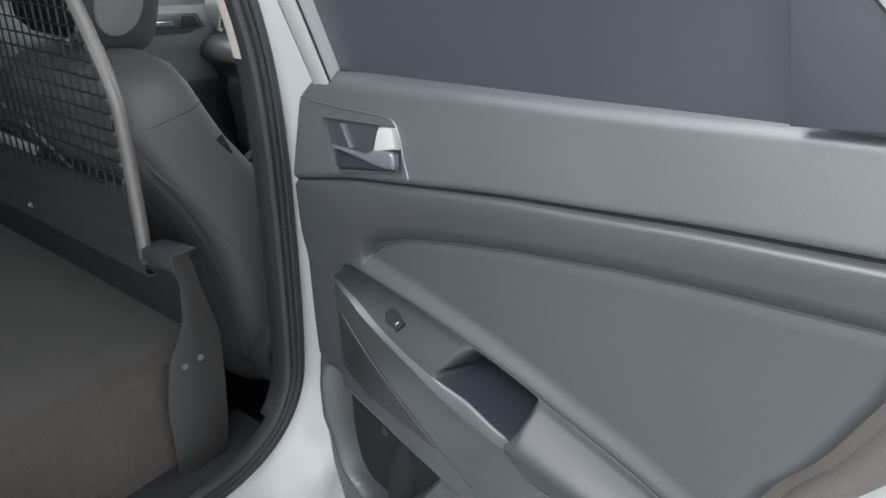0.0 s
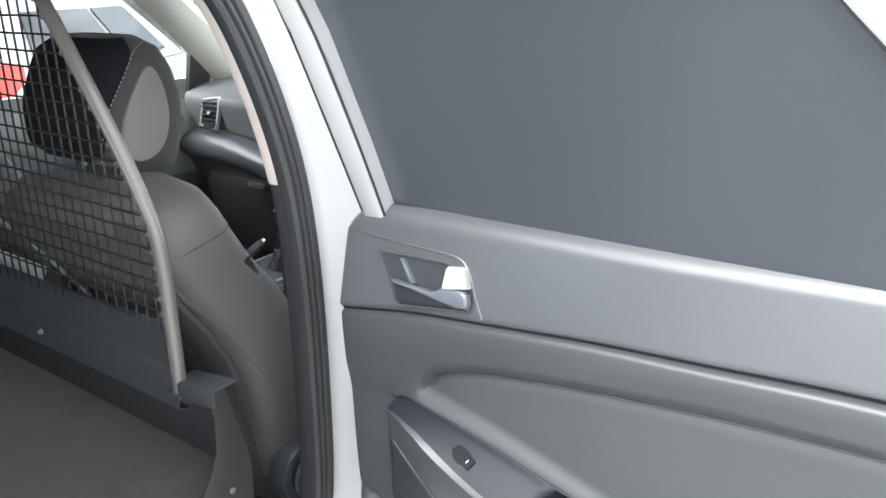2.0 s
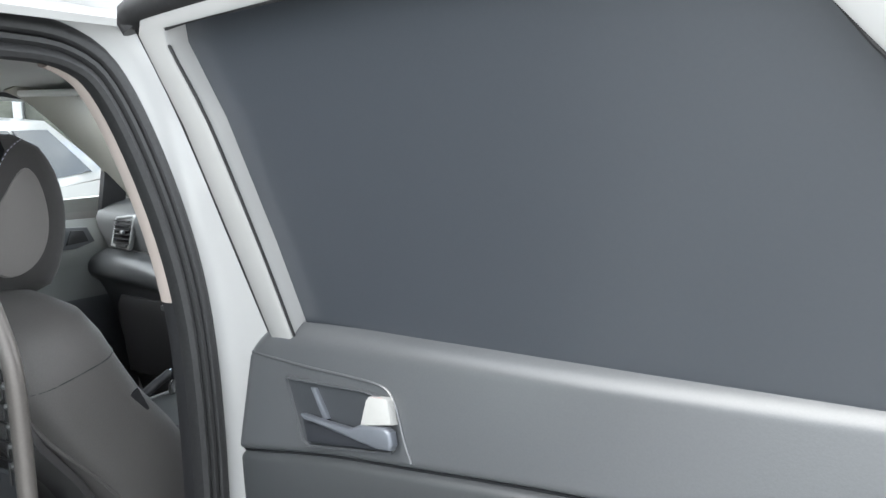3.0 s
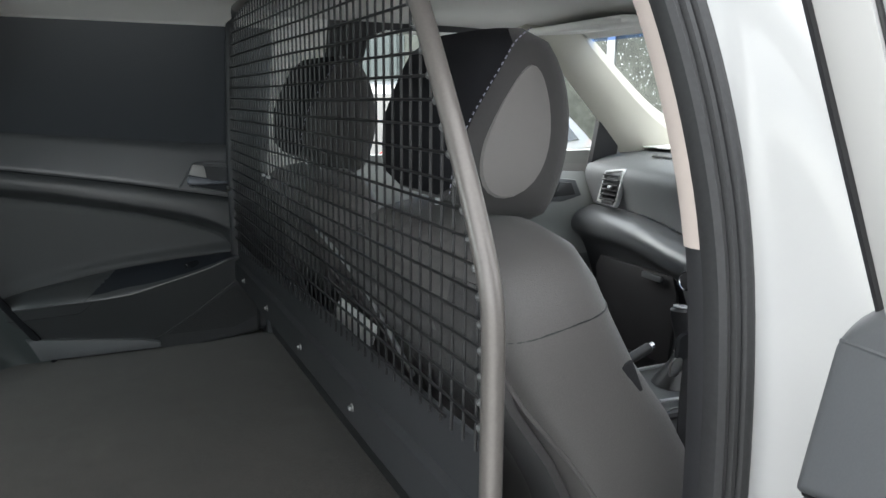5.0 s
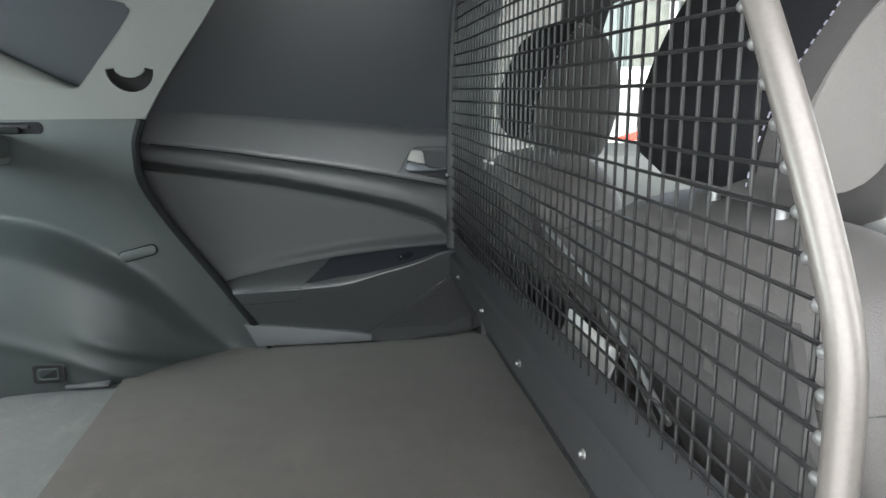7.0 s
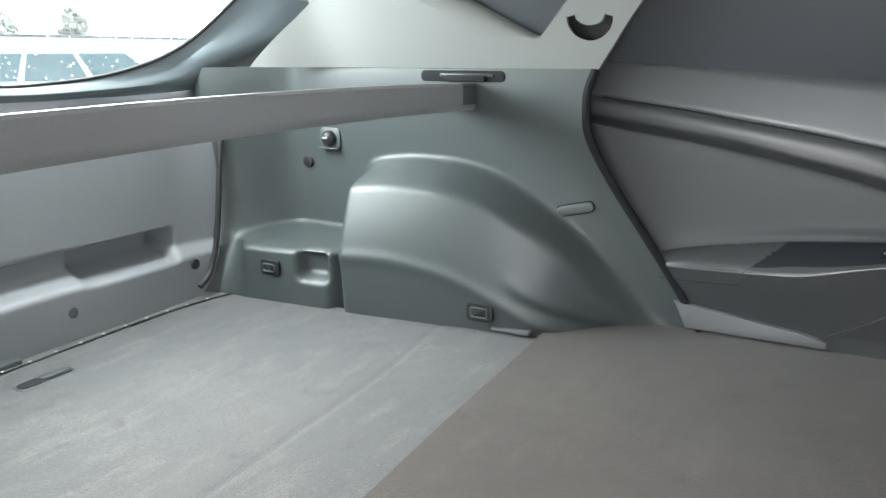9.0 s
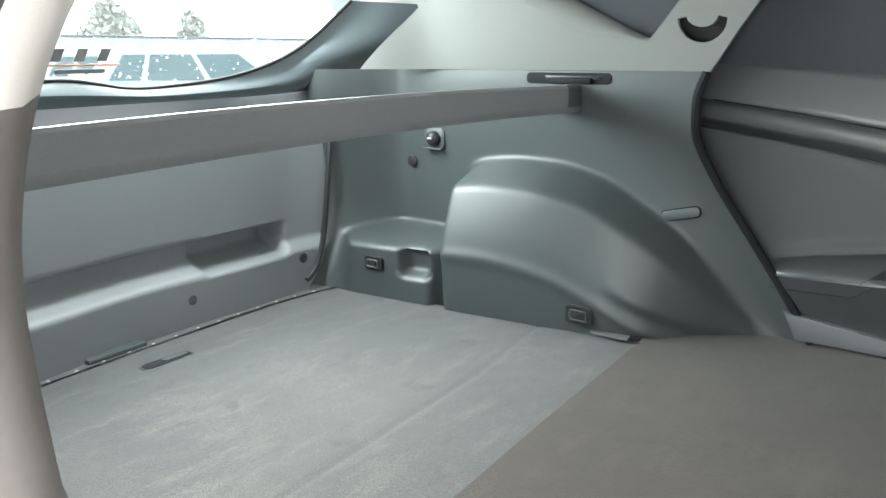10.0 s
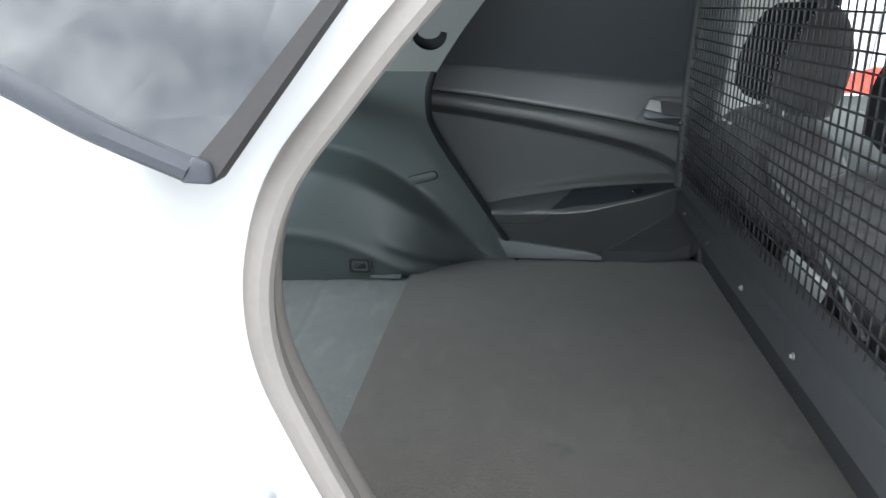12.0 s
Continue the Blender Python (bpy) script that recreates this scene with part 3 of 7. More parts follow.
def panel_depth(u, z, rolled=True):
    """How far the inner panel stands proud of the door's plane."""
    _, low, lip, cup, top, ins, ridge, crease, belt = seams(u)
    out = ARM_OUT(u)
    front = step(0.0, 0.10, u)
    full = 0.012 if rolled else 0.018
    if z > crease:
        s = min(1, (z - crease) / (belt - crease))
        d = (0.018 if rolled else 0.011) - 0.024 * s - 0.016 * (1 - min(1, (belt - z) / 0.024)) ** 2
    elif z > ridge:
        s = (z - ridge) / (crease - ridge)
        d = full + (0.003 if rolled else -0.007) * s + 0.004 * front * math.sin(math.pi * s ** 1.1)
    else:
        plain = full + (0.004 - full) * step(0, 0.07, ridge - z)
        if z > ins:
            inner = full - (full + 0.009) * min(1, max(0, (ridge - z) / max(0.004, ridge - ins - 0.002))) ** 1.4
        else:
            inner = -0.009 + 0.004 * step(0.0, 0.010, ins - z) + 0.006 * min(1, max(0, (ins - z) / 0.22)) ** 1.3
        d = plain + (inner - plain) * step(0.158, 0.190, u)
    d -= (0.008 if rolled else 0.004) * math.exp(-(((z - crease) / 0.0045) ** 2))
    # armrest: a roll above the seam, a sloping shelf, a rounded lip and a face that falls back
    if 0.11 < u < 0.75:
        base = 0.010 * step(0.0, 0.03, out)
        if z > top:
            d += (max(base, d) - d) * step(top + 0.030, top + 0.002, z) - 0.003 * step(top + 0.004, top, z)
        elif z > lip:
            t = (top - z) / max(1e-4, top - lip)
            puff = step(0.50, 0.53, u)
            rise = puff * math.sin(0.5 * math.pi * t) + (1 - puff) * (0.55 * t + 0.45 * math.sin(0.5 * math.pi * t))
            d = base + (max(out, base) - base) * rise - 0.003 * step(0.10, 0.0, t)
        else:
            foot = min(out, 0.016)
            d = foot + (out - foot) * (1 - step(-0.15, 1.0, (lip - z) / max(0.03, lip - low)))
            d = max(d, 0.002)
    if z < low:
        rim = min(max(ARM_OUT(u), 0.002), 0.016)
        d = rim + (0.006 - rim) * step(0.0, 0.03, low - z) if u < 0.75 else d
    # pull cup: its back runs down from the roll, deeper towards the bottom
    hole = step(0.380, 0.418, u - (z - 0.944) * 0.30 + 0.010 * step(0.965, 0.940, z)) * step(0.517, 0.498, u - (z - 0.93) * 0.16) * step(cup - 0.001, cup + 0.011, z) * step(top + 0.004, top - 0.004, z)
    if hole > 0 and rolled:
        back = 0.004 - 0.070 * min(1, max(0, (top - z) / max(0.01, top - cup)))
        d += (back - d) * hole
    # map pocket with a raised rim along its front
    if z < low:
        left, right = POCKET_L(z), POCKET_R(z)
        d += 0.010 * math.exp(-(((u - left + 0.008) / 0.008) ** 2)) * step(0.80, 0.74, z) * step(0.63, 0.69, z)
        d -= 0.066 * step(left, left + 0.030, u) * step(right, right - 0.03, u) * step(low - 0.004, low - 0.020, z) * step(0.556, 0.580, z)
    # the panel rolls back to the door along its front and rear edges
    if rolled:
        d -= 0.030 * (1 - min(1, max(0, u - FRONT(z)) / 0.012)) ** 2 + 0.035 * (1 - min(1, max(0, REAR(z) - u) / 0.022)) ** 2
    return d


def rear_door(name, place, flip, label, shut):
    ob = thing(name, label, "car door", kind="structure", at=tuple(place(0.4, 0, 0.42)))
    fine = 1 if shut else 2

    def pad_end(u, z):
        if not shut:
            return 0.511
        return 0.535 - 0.080 * min(1, max(0, (z - ARM_LIP(u)) / max(0.004, ARM_TOP(u) - ARM_LIP(u))))

    counts = [n * fine for n in (46, 22, 6, 14, 18, 7, 12, 20)]
    zone = [(k, i / n) for k, n in enumerate(counts) for i in range(n)] + [(7, 1.0)]
    cols = [j / (70 * fine) for j in range(70 * fine + 1)] + [0.44 + 0.24 * (j + 0.5) / (40 * fine) for j in range(40 * fine)] + [0.12 + 0.24 * (j + 0.5) / (40 * fine) for j in range(40 * fine)]
    cols = sorted(set(cols))
    nu, nz = len(cols) - 1, len(zone) - 1
    spots = []
    for k, f in zone:
        row = []
        for c in cols:
            z = 0.8
            for _ in range(6):
                u = FRONT(z) + (REAR(z) + (0.05 if shut else 0) - FRONT(z)) * c
                h = seams(u)
                z = h[k] + (h[k + 1] - h[k]) * f
            row.append((u, z))
        spots.append(row)
    sheets = {}
    for i in range(nz):
        k = zone[i][0]
        for j in range(nu):
            u, z = spots[i][j]
            if k == 7:
                key = "upper_trim"
            elif u > 0.165 and k == 4:
                key = "insert_panel"
            elif 0.128 < u < 0.745 and (k == 3 or (k == 2 and u > pad_end(u, z))):
                key = "armrest" if u < pad_end(u, z) else "armrest_pad"
            elif u > 0.511 and k == 1 and u < 0.745 and z > ARM_LIP(u) - 0.03 * step(0.505, 0.55, u):
                key = "armrest_pad"
            else:
                key = "lower_trim"
            sheets.setdefault(key, []).append((i, j))
    pts = {}
    for i, row in enumerate(spots):
        for j, (u, z) in enumerate(row):
            pts[i, j] = place(u, panel_depth(u, z, not shut), z)
    # the shut door's pad is a paler copy, its different lighting in the colour
    looks = dict(upper_trim=M["trim"], lower_trim=M["low_trim"], insert_panel=M["insert"], armrest=M["arm"], armrest_pad=M["low_trim" if shut else "pad"])
    made = {}
    for key, cells in sheets.items():
        bm, vs = bmesh.new(), {}
        for i, j in cells:
            q = [(i, j), (i, j + 1), (i + 1, j + 1), (i + 1, j)]
            for c in q:
                if c not in vs:
                    vs[c] = bm.verts.new(pts[c])
            bm.faces.new([vs[c] for c in (q[::-1] if flip else q)])
        made[key] = part(key, bm, looks[key], ob, angle=75)
    flat = lambda w: axes(place(0, w, 0), place(1, 0, 0) - place(0, 0, 0), (0, 0, 1), place(0, 1, 0) - place(0, 0, 0))  # noqa: E731
    arm = made["armrest"]
    # release handle in its recess
    bez_in = [(0.102, 1.216), (0.226, 1.2285), (0.250, 1.2275), (0.274, 1.185), (0.270, 1.180), (0.150, 1.154), (0.141, 1.157)]
    bez_out = [(0.0998, 1.2178), (0.2252, 1.2303), (0.2512, 1.2292), (0.2762, 1.1840), (0.272, 1.1785), (0.1492, 1.1522), (0.1395, 1.1555)]
    out_w = place(0, 1, 0) - place(0, 0, 0)
    hm = axes(place(0, 0.0172 + 0.18 * 1.165, 0), place(1, 0, 0) - place(0, 0, 0), Vector((0, 0, 1)) - 0.18 * out_w, (out_w + Vector((0, 0, 0.18))).normalized())
    at = lambda w: hm @ pose(0, 0, w)  # noqa: E731
    part("handle_bezel", ring(bez_out, bez_in, 0.010, at(0.0045), 0.001), M["trim"], ob, "dark surround of the release handle")
    # nearly flush dark plate: the recess's shade is in its colour
    part("handle_recess", plate(bez_in, 0.004, at(0.0005)), M["pad"], ob, "handle recess, its shade in a dark plate")
    ledge = [place(u, panel_depth(u, z) + 0.0005, z) for u, z in ((0.020, 1.228), (0.07, 1.231), (0.128, 1.2335), (0.206, 1.2385), (0.237, 1.2395), (0.255, 1.2365), (0.269, 1.2235), (0.285, 1.195), (0.298, 1.176))]
    part("trim_step", tube(catmull(ledge, 5), 0.0017, 6), M["trim"], ob)
    lev = [(0.142, 1.1875), (0.180, 1.1888), (0.220, 1.191), (0.232, 1.198), (0.268, 1.2045), (0.276, 1.202), (0.280, 1.190), (0.277, 1.184), (0.262, 1.1815), (0.235, 1.1815), (0.19, 1.1825), (0.146, 1.1845)]
    part("release_lever", plate(lev, 0.010, at(0.014), 0.0035, 3), M["lever"], ob, "satin silver release lever")
    # dark wedge below the lever paints the shade of its underside
    part("lever_root", plate([(0.139, 1.182), (0.186, 1.184), (0.250, 1.186), (0.274, 1.186), (0.268, 1.180), (0.152, 1.158)], 0.006, at(0.007), 0.003), M["strip"], ob, "lever underside, its shade in dark blue-grey")
    part("lever_stalk", plate([(0.145, 1.216), (0.153, 1.217), (0.179, 1.190), (0.171, 1.187)], 0.005, at(0.005), 0.002), M["lever"], ob)
    tab = [(0.231, 1.196), (0.235, 1.224), (0.238, 1.228), (0.261, 1.232), (0.265, 1.230), (0.274, 1.208)]
    lock = part("lock_tab", plate(tab, 0.012, at(0.0105), 0.003), M["lock"], ob, "pale plastic lock tab")
    part("lock_mark", plate([(0.242, 1.2272), (0.256, 1.2296), (0.2557, 1.2308), (0.2425, 1.2284)], 0.008, at(0.0085)), M["red"], lock, "red unlocked mark")
    # window switch on the sloping armrest: a scooped recess and a small rocker
    o = place(0.285, panel_depth(0.285, 0.982) + 0.001, 0.982)
    a, b = place(0.31, panel_depth(0.31, 0.976), 0.976) - place(0.26, panel_depth(0.26, 0.988), 0.988), place(0.285, panel_depth(0.285, 0.988), 0.988) - place(0.285, panel_depth(0.285, 0.974), 0.974)
    a.normalize()
    c = a.cross(b).normalized() * (-1 if flip else 1)
    b = c.cross(a) * (-1 if flip else 1)
    sw = axes(o, a, b, c)
    part("switch_bezel", plate([(-0.022, -0.003), (-0.021, 0.008), (-0.014, 0.011), (0.003, 0.011), (0.003, -0.010), (-0.011, -0.010)], 0.004, sw, 0.001), M["matt_black"], arm)
    part("window_switch", rbox((0.013, 0.016, 0.006), (0.010, 0.0005, 0.0005), 0.002, (0, 10, 0), m=sw), M["matt_black"], arm)
    part("switch_mark", rbox((0.0018, 0.005, 0.001), (0.009, 0.0005, 0.0042), 0, (0, 10, 0), m=sw), M["lock"], arm)
    # speaker grille: fine raised dots on a dark plate
    bm = bmesh.new()
    for r in range(44):
        for k in range(70):
            u, z = 0.112 + 0.0040 * (k + 0.5 * (r % 2)), 0.800 + 0.0034 * r
            low_line = 0.800 + max(0, 0.185 - u) * 0.42
            inside = z < 0.938 - max(0, u - 0.150) * 0.68 and z > low_line and u > 0.118
            if inside:
                p, e = place(u, panel_depth(u, z) + 0.0006, z), 0.0011
                du, dz = place(e, 0, 0) - place(0, 0, 0), Vector((0, 0, e))
                bm.faces.new([bm.verts.new(p + s * du + t * dz) for s, t in (((-1, -1), (1, -1), (1, 1), (-1, 1)) if not flip else ((-1, 1), (1, 1), (1, -1), (-1, -1)))])
    tagged(part("speaker_grille", bm, M["black"], ob, "perforated black speaker grille", smooth=False), kind="stuff")
    seam = [place(u, panel_depth(u, z) + 0.0005, z) for u, z in ((0.150, 0.945), (0.178, 0.930), (0.23, 0.892), (0.289, 0.848), (0.362, 0.802), (0.418, 0.775))]
    part("grille_edge", tube(catmull(seam, 4), 0.0016, 6), M["black"], ob)
    seam = [place(u, panel_depth(u, ARM_TOP(u)) + 0.001, ARM_TOP(u)) for u in span(0.165, 0.74, 30)]
    part("armrest_seam", tube(seam, 0.0009, 6), M["black"], arm)
    pad = [place(u, panel_depth(u, z) + 0.0005, z) for u, z in [(pad_end(0.511, z), z) for z in span(ARM_TOP(0.511), ARM_LIP(0.511), 8)] + [(u, ARM_LIP(u) - 0.03 * step(0.505, 0.55, u)) for u in span(0.514, 0.744, 26)]]
    ins = [place(0.166, panel_depth(0.160, 0.985) - 0.004, 0.99)] + [place(u, -0.0085, INSERT(u) + 0.001) for u in (0.169, 0.175, 0.183, 0.195, 0.208, 0.23, 0.258, 0.31, 0.372, 0.45, 0.527, 0.6, 0.68, 0.76, 0.84)]
    part("insert_seam", tube(ins, 0.0022, 6), M["insert"], ob)
    part("pad_seam", tube(catmull(pad, 2), 0.0010, 6), M["black"], arm)
    cr = [place(u, panel_depth(u, CREASE(u), not shut) + 0.0010, CREASE(u)) for u in span(0.006, 0.85, 120)]
    if shut:
        # added paler tube draws the reflected line along the armrest lip
        lip_glint = [place(u, panel_depth(u, ARM_LIP(u), False) + 0.0005, ARM_LIP(u)) for u in span(0.16, 0.73, 40)]
        part("armrest_lip_glint", tube(lip_glint, 0.0022, 6), M["trim"], arm)
    part("crease_seam", tube(cr, 0.0015 if shut else 0.0022, 6), M["matt_black"], ob)
    # black plate inside the pocket stands for the shade in it
    part("map_pocket", plate([(0.085, 0.575), (0.14, 0.55), (0.30, 0.55), (0.42, 0.70), (0.42, 0.80), (0.044, 0.80), (0.050, 0.64)], 0.003, flat(-0.030)), M["matt_black"], ob, "map pocket's inner plate, its shade painted black")
    part("pocket_screw", disc(0.009, 0.004, flat(-0.025) @ pose(0.165, 0.700, 0), 16, 0.0015), M["black"], ob)
    part("pocket_bulge", ball(0.05, place(0.205, -0.040, 0.60), 0.75, 0.6, 2.2, 20), M["matt_black"], ob, "moulded bottle holder")
    # painted shell behind the trim
    low = [(0.06, 0.40), (0.50, 0.39), (0.62, 0.50), (0.72, 0.78), (0.80, 0.92), (0.88, 1.04), (0.915, 1.20), (0.915, 1.31), (0.0, 1.21), (0.0, 0.72), (0.03, 0.55)]
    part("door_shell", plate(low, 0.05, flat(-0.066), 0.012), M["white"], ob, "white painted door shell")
    rows = []
    for z in span(0.42, 1.31, 40):
        r = REAR(z)
        rows.append([place(r + du, w, z) for du, w in ((-0.006, -0.030), (0.010, -0.034), (0.020, -0.026), (0.034, -0.022), (0.044, -0.030), (0.050, -0.050), (0.052, -0.066))])
    if not shut:
        part("door_seal", grid(rows, flip=flip), M["edge_seal"], ob, "broad grey-brown rubber edge seal")
    rows = []
    for z in span(0.42, 1.22, 30):
        rows.append([place(FRONT(z) + du, w, z) for du, w in ((0.004, -0.024), (-0.002, -0.040), (0.0, -0.07))])
    part("front_edge", grid(rows), M["trim"], ob)
    # window frame that leans inwards above the belt
    lean = 0.36
    tilt = lambda u, z, w=0.0: place(u, (z - 1.27) * lean + w, z)  # noqa: E731
    tip = (tilt(0, 2.27) - tilt(0, 1.27)).normalized()
    au = place(1, 0, 0) - place(0, 0, 0)
    nn = au.cross(tip) * (-1 if flip else 1)
    s = math.sqrt(1 + lean * lean)
    fm = axes(tilt(0, 1.27), au, tip, nn)
    fl = lambda loop: [(u, (z - 1.27) * s) for u, z in loop]  # noqa: E731
    inner = [(0.098, 1.19), (0.092, 1.364), (0.080, 1.50), (0.060, 1.575), (0.066, 1.592), (0.25, 1.602), (0.396, 1.608), (0.55, 1.606), (0.63, 1.593), (0.677, 1.542), (0.724, 1.493), (0.79, 1.43), (0.84, 1.375), (0.86, 1.19)]
    outer = [(0.056, 1.165), (0.045, 1.352), (0.034, 1.50), (0.014, 1.590), (0.030, 1.606), (0.22, 1.617), (0.396, 1.624), (0.565, 1.622), (0.668, 1.603), (0.718, 1.552), (0.768, 1.500), (0.832, 1.437), (0.885, 1.390), (0.91, 1.165)]
    if not shut:
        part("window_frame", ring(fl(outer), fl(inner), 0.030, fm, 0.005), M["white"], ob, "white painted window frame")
        lip = [fm @ Vector((u, (z - 1.27) * s, -0.004)) for u, z in [(0.096, 1.25)] + inner[1:-1]]
        part("glass_run", tube(catmull(lip, 4), 0.0018, 8), M["rubber"], ob)
        gap = []
        for (u, z), (ui, zi) in zip(outer, inner):
            o = Vector((u - ui, z - zi, 0)).normalized() * 0.015
            gap.append(fm @ Vector((u + o.x, (z + o.y - 1.27) * s, -0.013)))
        # added black bar draws the dark of the gap beside the pillar
        part("frame_gap_shade", tube(catmull(gap[0:4], 4), 0.0045, 6), M["black"], ob)
        part("frame_seal", tube(catmull(gap[3:], 4), 0.017, 10), M["rubber"], ob, "black rubber frame seal")
    more = 0.035 if shut else 0.012
    grow = [(u + (more if u > 0.4 else -more), z + (0.012 if z > 1.45 else 0)) for u, z in inner]
    part("window_panel", plate(fl(grow), 0.004, fm @ pose(0, 0, -0.026)), M["blank"], ob, "opaque dark window blanking panel")
    if shut:
        return ob
    quarter = [(0.741, 1.327), (0.738, 1.478), (0.80, 1.428), (0.852, 1.376), (0.868, 1.340), (0.80, 1.335)]
    part("window_divider", plate(fl(quarter), 0.010, fm @ pose(0, 0, -0.008), 0.002), M["blank"], ob)
    return ob


HINGE, ALONG, FACE = Vector((0.861, 0.164, 0)), Vector((0.9857, -0.1685, 0)), Vector((-0.1685, -0.9857, 0))
rear_door("door_1", lambda u, w, z: HINGE + u * ALONG + w * FACE + Vector((0, 0, z)), False, "open rear car door with dark plastic trim and blanked window", False)
rear_door("door_2", lambda u, w, z: Vector((-0.752 + w, 0.168 - u, z)), True, "closed rear car door with dark trim and blanked window", True)

# ---- body opening on the right ----
SEAL = [(0.745, 0.185, 0.72), (0.745, 0.190, 0.90), (0.736, 0.196, 1.10), (0.716, 0.198, 1.26), (0.690, 0.180, 1.40), (0.655, 0.150, 1.525), (0.640, 0.110, 1.570), (0.634, 0.02, 1.580),
        (0.632, -0.20, 1.583), (0.636, -0.36, 1.572), (0.645, -0.45, 1.535), (0.660, -0.512, 1.468), (0.672, -0.573, 1.396), (0.684, -0.620, 1.336), (0.694, -0.648, 1.272), (0.700, -0.660, 1.212),
        (0.703, -0.654, 1.150), (0.712, -0.625, 1.080), (0.726, -0.580, 0.985), (0.740, -0.520, 0.87), (0.748, -0.45, 0.76), (0.752, -0.36, 0.655), (0.755, -0.25, 0.585), (0.757, -0.12, 0.555), (0.757, 0.02, 0.56), (0.755, 0.11, 0.59), (0.750, 0.165, 0.645)]
SEAL = [(x, y - 0.012 * step(-0.40, -0.50, y), z) for x, y, z in SEAL]
loop = catmull(SEAL, 5, True)
mid = Vector((0.70, -0.22, 1.08))


def outward(i):
    d = loop[(i + 1) % len(loop)] - loop[i - 1]
    o = Vector((0, d.z, -d.y)).normalized()
    return o if o.dot(loop[i] - mid) > 0 else -o


OUT = [outward(i) for i in range(len(loop))]
EAST = Vector((1, 0, 0))
SHIFT = curve([(0.70, -0.012), (0.95, -0.014), (1.08, -0.006), (1.20, 0.0), (1.33, 0.012), (1.50, 0.014)])
loop = [p + SHIFT(p.z) * step(-0.40, -0.52, p.y) * OUT[i] for i, p in enumerate(loop)]


def shell_x(y, z):
    """The outer skin of the body's side."""
    x = 0.885 - 0.05 * max(0, (0.75 - z) / 0.5) ** 2
    if z > 1.18:
        x -= 0.43 * (z - 1.18) + 0.10 * (z - 1.18) ** 2
    return x - 0.05 * max(0, -1.1 - y) ** 1.5


def strip(profile, pick=None, close=True):
    """Sweeps (out, x) pairs round the opening."""
    rows = []
    for o, xx in profile:
        rows.append([loop[i] + o * OUT[i] + xx * EAST for i in (pick or range(len(loop)))])
    return grid(rows, close_v=close)


side = thing("wall_right", "white painted body side round the open doorway", "car body", kind="structure", at=(0.8, -0.3, 0.4))
FORE = [step(-0.35, 0.02, p.y) for p in loop]


def seal_strip(rear, fore, ids):
    """Sweeps a profile that changes from the rear of the opening to its front."""
    return grid([[loop[i] + (r[0] + (f[0] - r[0]) * FORE[i]) * OUT[i] + (r[1] + (f[1] - r[1]) * FORE[i]) * EAST for i in ids] for r, f in zip(rear, fore)])


fore_ids = [i for i, p in enumerate(loop) if p.y > -0.30]
gap_at = next(k for k in range(len(fore_ids)) if fore_ids[k] - fore_ids[k - 1] > 1)
fore_ids = fore_ids[gap_at:] + fore_ids[:gap_at]
rear_ids = list(range(fore_ids[-1], fore_ids[0] + 1))
INNER = ([(-0.006, 0.004), (-0.011, 0.012), (-0.0135, 0.019), (-0.0165, 0.026), (-0.0185, 0.034), (-0.0205, 0.041), (-0.0215, 0.046), (-0.0185, 0.0495), (-0.010, 0.048)],
         [(-0.003, -0.012), (-0.005, -0.002), (-0.002, 0.009), (0.004, 0.013), (0.010, 0.011), (0.014, 0.005), (0.018, 0.011), (0.024, 0.010), (0.027, -0.004)])
OUTER = ([(-0.018, 0.047), (-0.0225, 0.051), (-0.0205, 0.0565), (-0.013, 0.0605), (-0.003, 0.0585), (0.005, 0.051), (0.010, 0.040)],
         [(0.025, -0.004), (0.027, 0.006), (0.031, 0.011), (0.037, 0.012), (0.044, 0.009), (0.050, 0.002), (0.053, -0.006)])
# one ring in two tones: dark in front, paler behind where light falls
part("inner_seal", seal_strip(*INNER, fore_ids), M["rubber"], side, "black rubber door seal")
part("inner_seal", seal_strip(*INNER, rear_ids), M["seal_web"], side, "rear rubber seal web, daylight painted grey-brown")
part("outer_seal", seal_strip(*OUTER, fore_ids), M["rubber"], side, "dark seal lip")
part("outer_seal", seal_strip(*OUTER, rear_ids), M["flock"], side, "rear seal lip, daylight painted grey-brown")
# flange, jamb and skin in white paint
rows = []
for k in range(9):
    t = k / 8
    row = []
    for i, p in enumerate(loop):
        near = 0.005 + 0.044 * FORE[i]
        o = near + (0.145 - near) * t
        q = p + o * OUT[i]
        skin = shell_x(q.y, q.z)
        base = p.x + 0.040 - 0.044 * FORE[i]
        front = OUT[i].y > 0.5 and q.y > 0.0
        full = skin if not front else skin - 0.012
        q.x = base + (full - base) * step(0.02, 0.95, t) ** 0.8
        row.append(q)
    rows.append(row)
for k in (1, 2, 3):
    row = []
    for i, p in enumerate(loop):
        q = p + (0.145 + 0.25 * k) * OUT[i]
        q.y = min(q.y, 0.30 + 0.001 * k) if OUT[i].y > 0.3 else q.y
        q.z = max(0.30, min(q.z, 1.632 + 0.004 * k))
        q.y = max(q.y, -1.72)
        q.x = shell_x(q.y, q.z) if q.z < 1.60 else min(shell_x(q.y, q.z), 0.66 - 0.02 * k)
        row.append(q)
    rows.append(row)
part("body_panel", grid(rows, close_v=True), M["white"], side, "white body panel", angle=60)
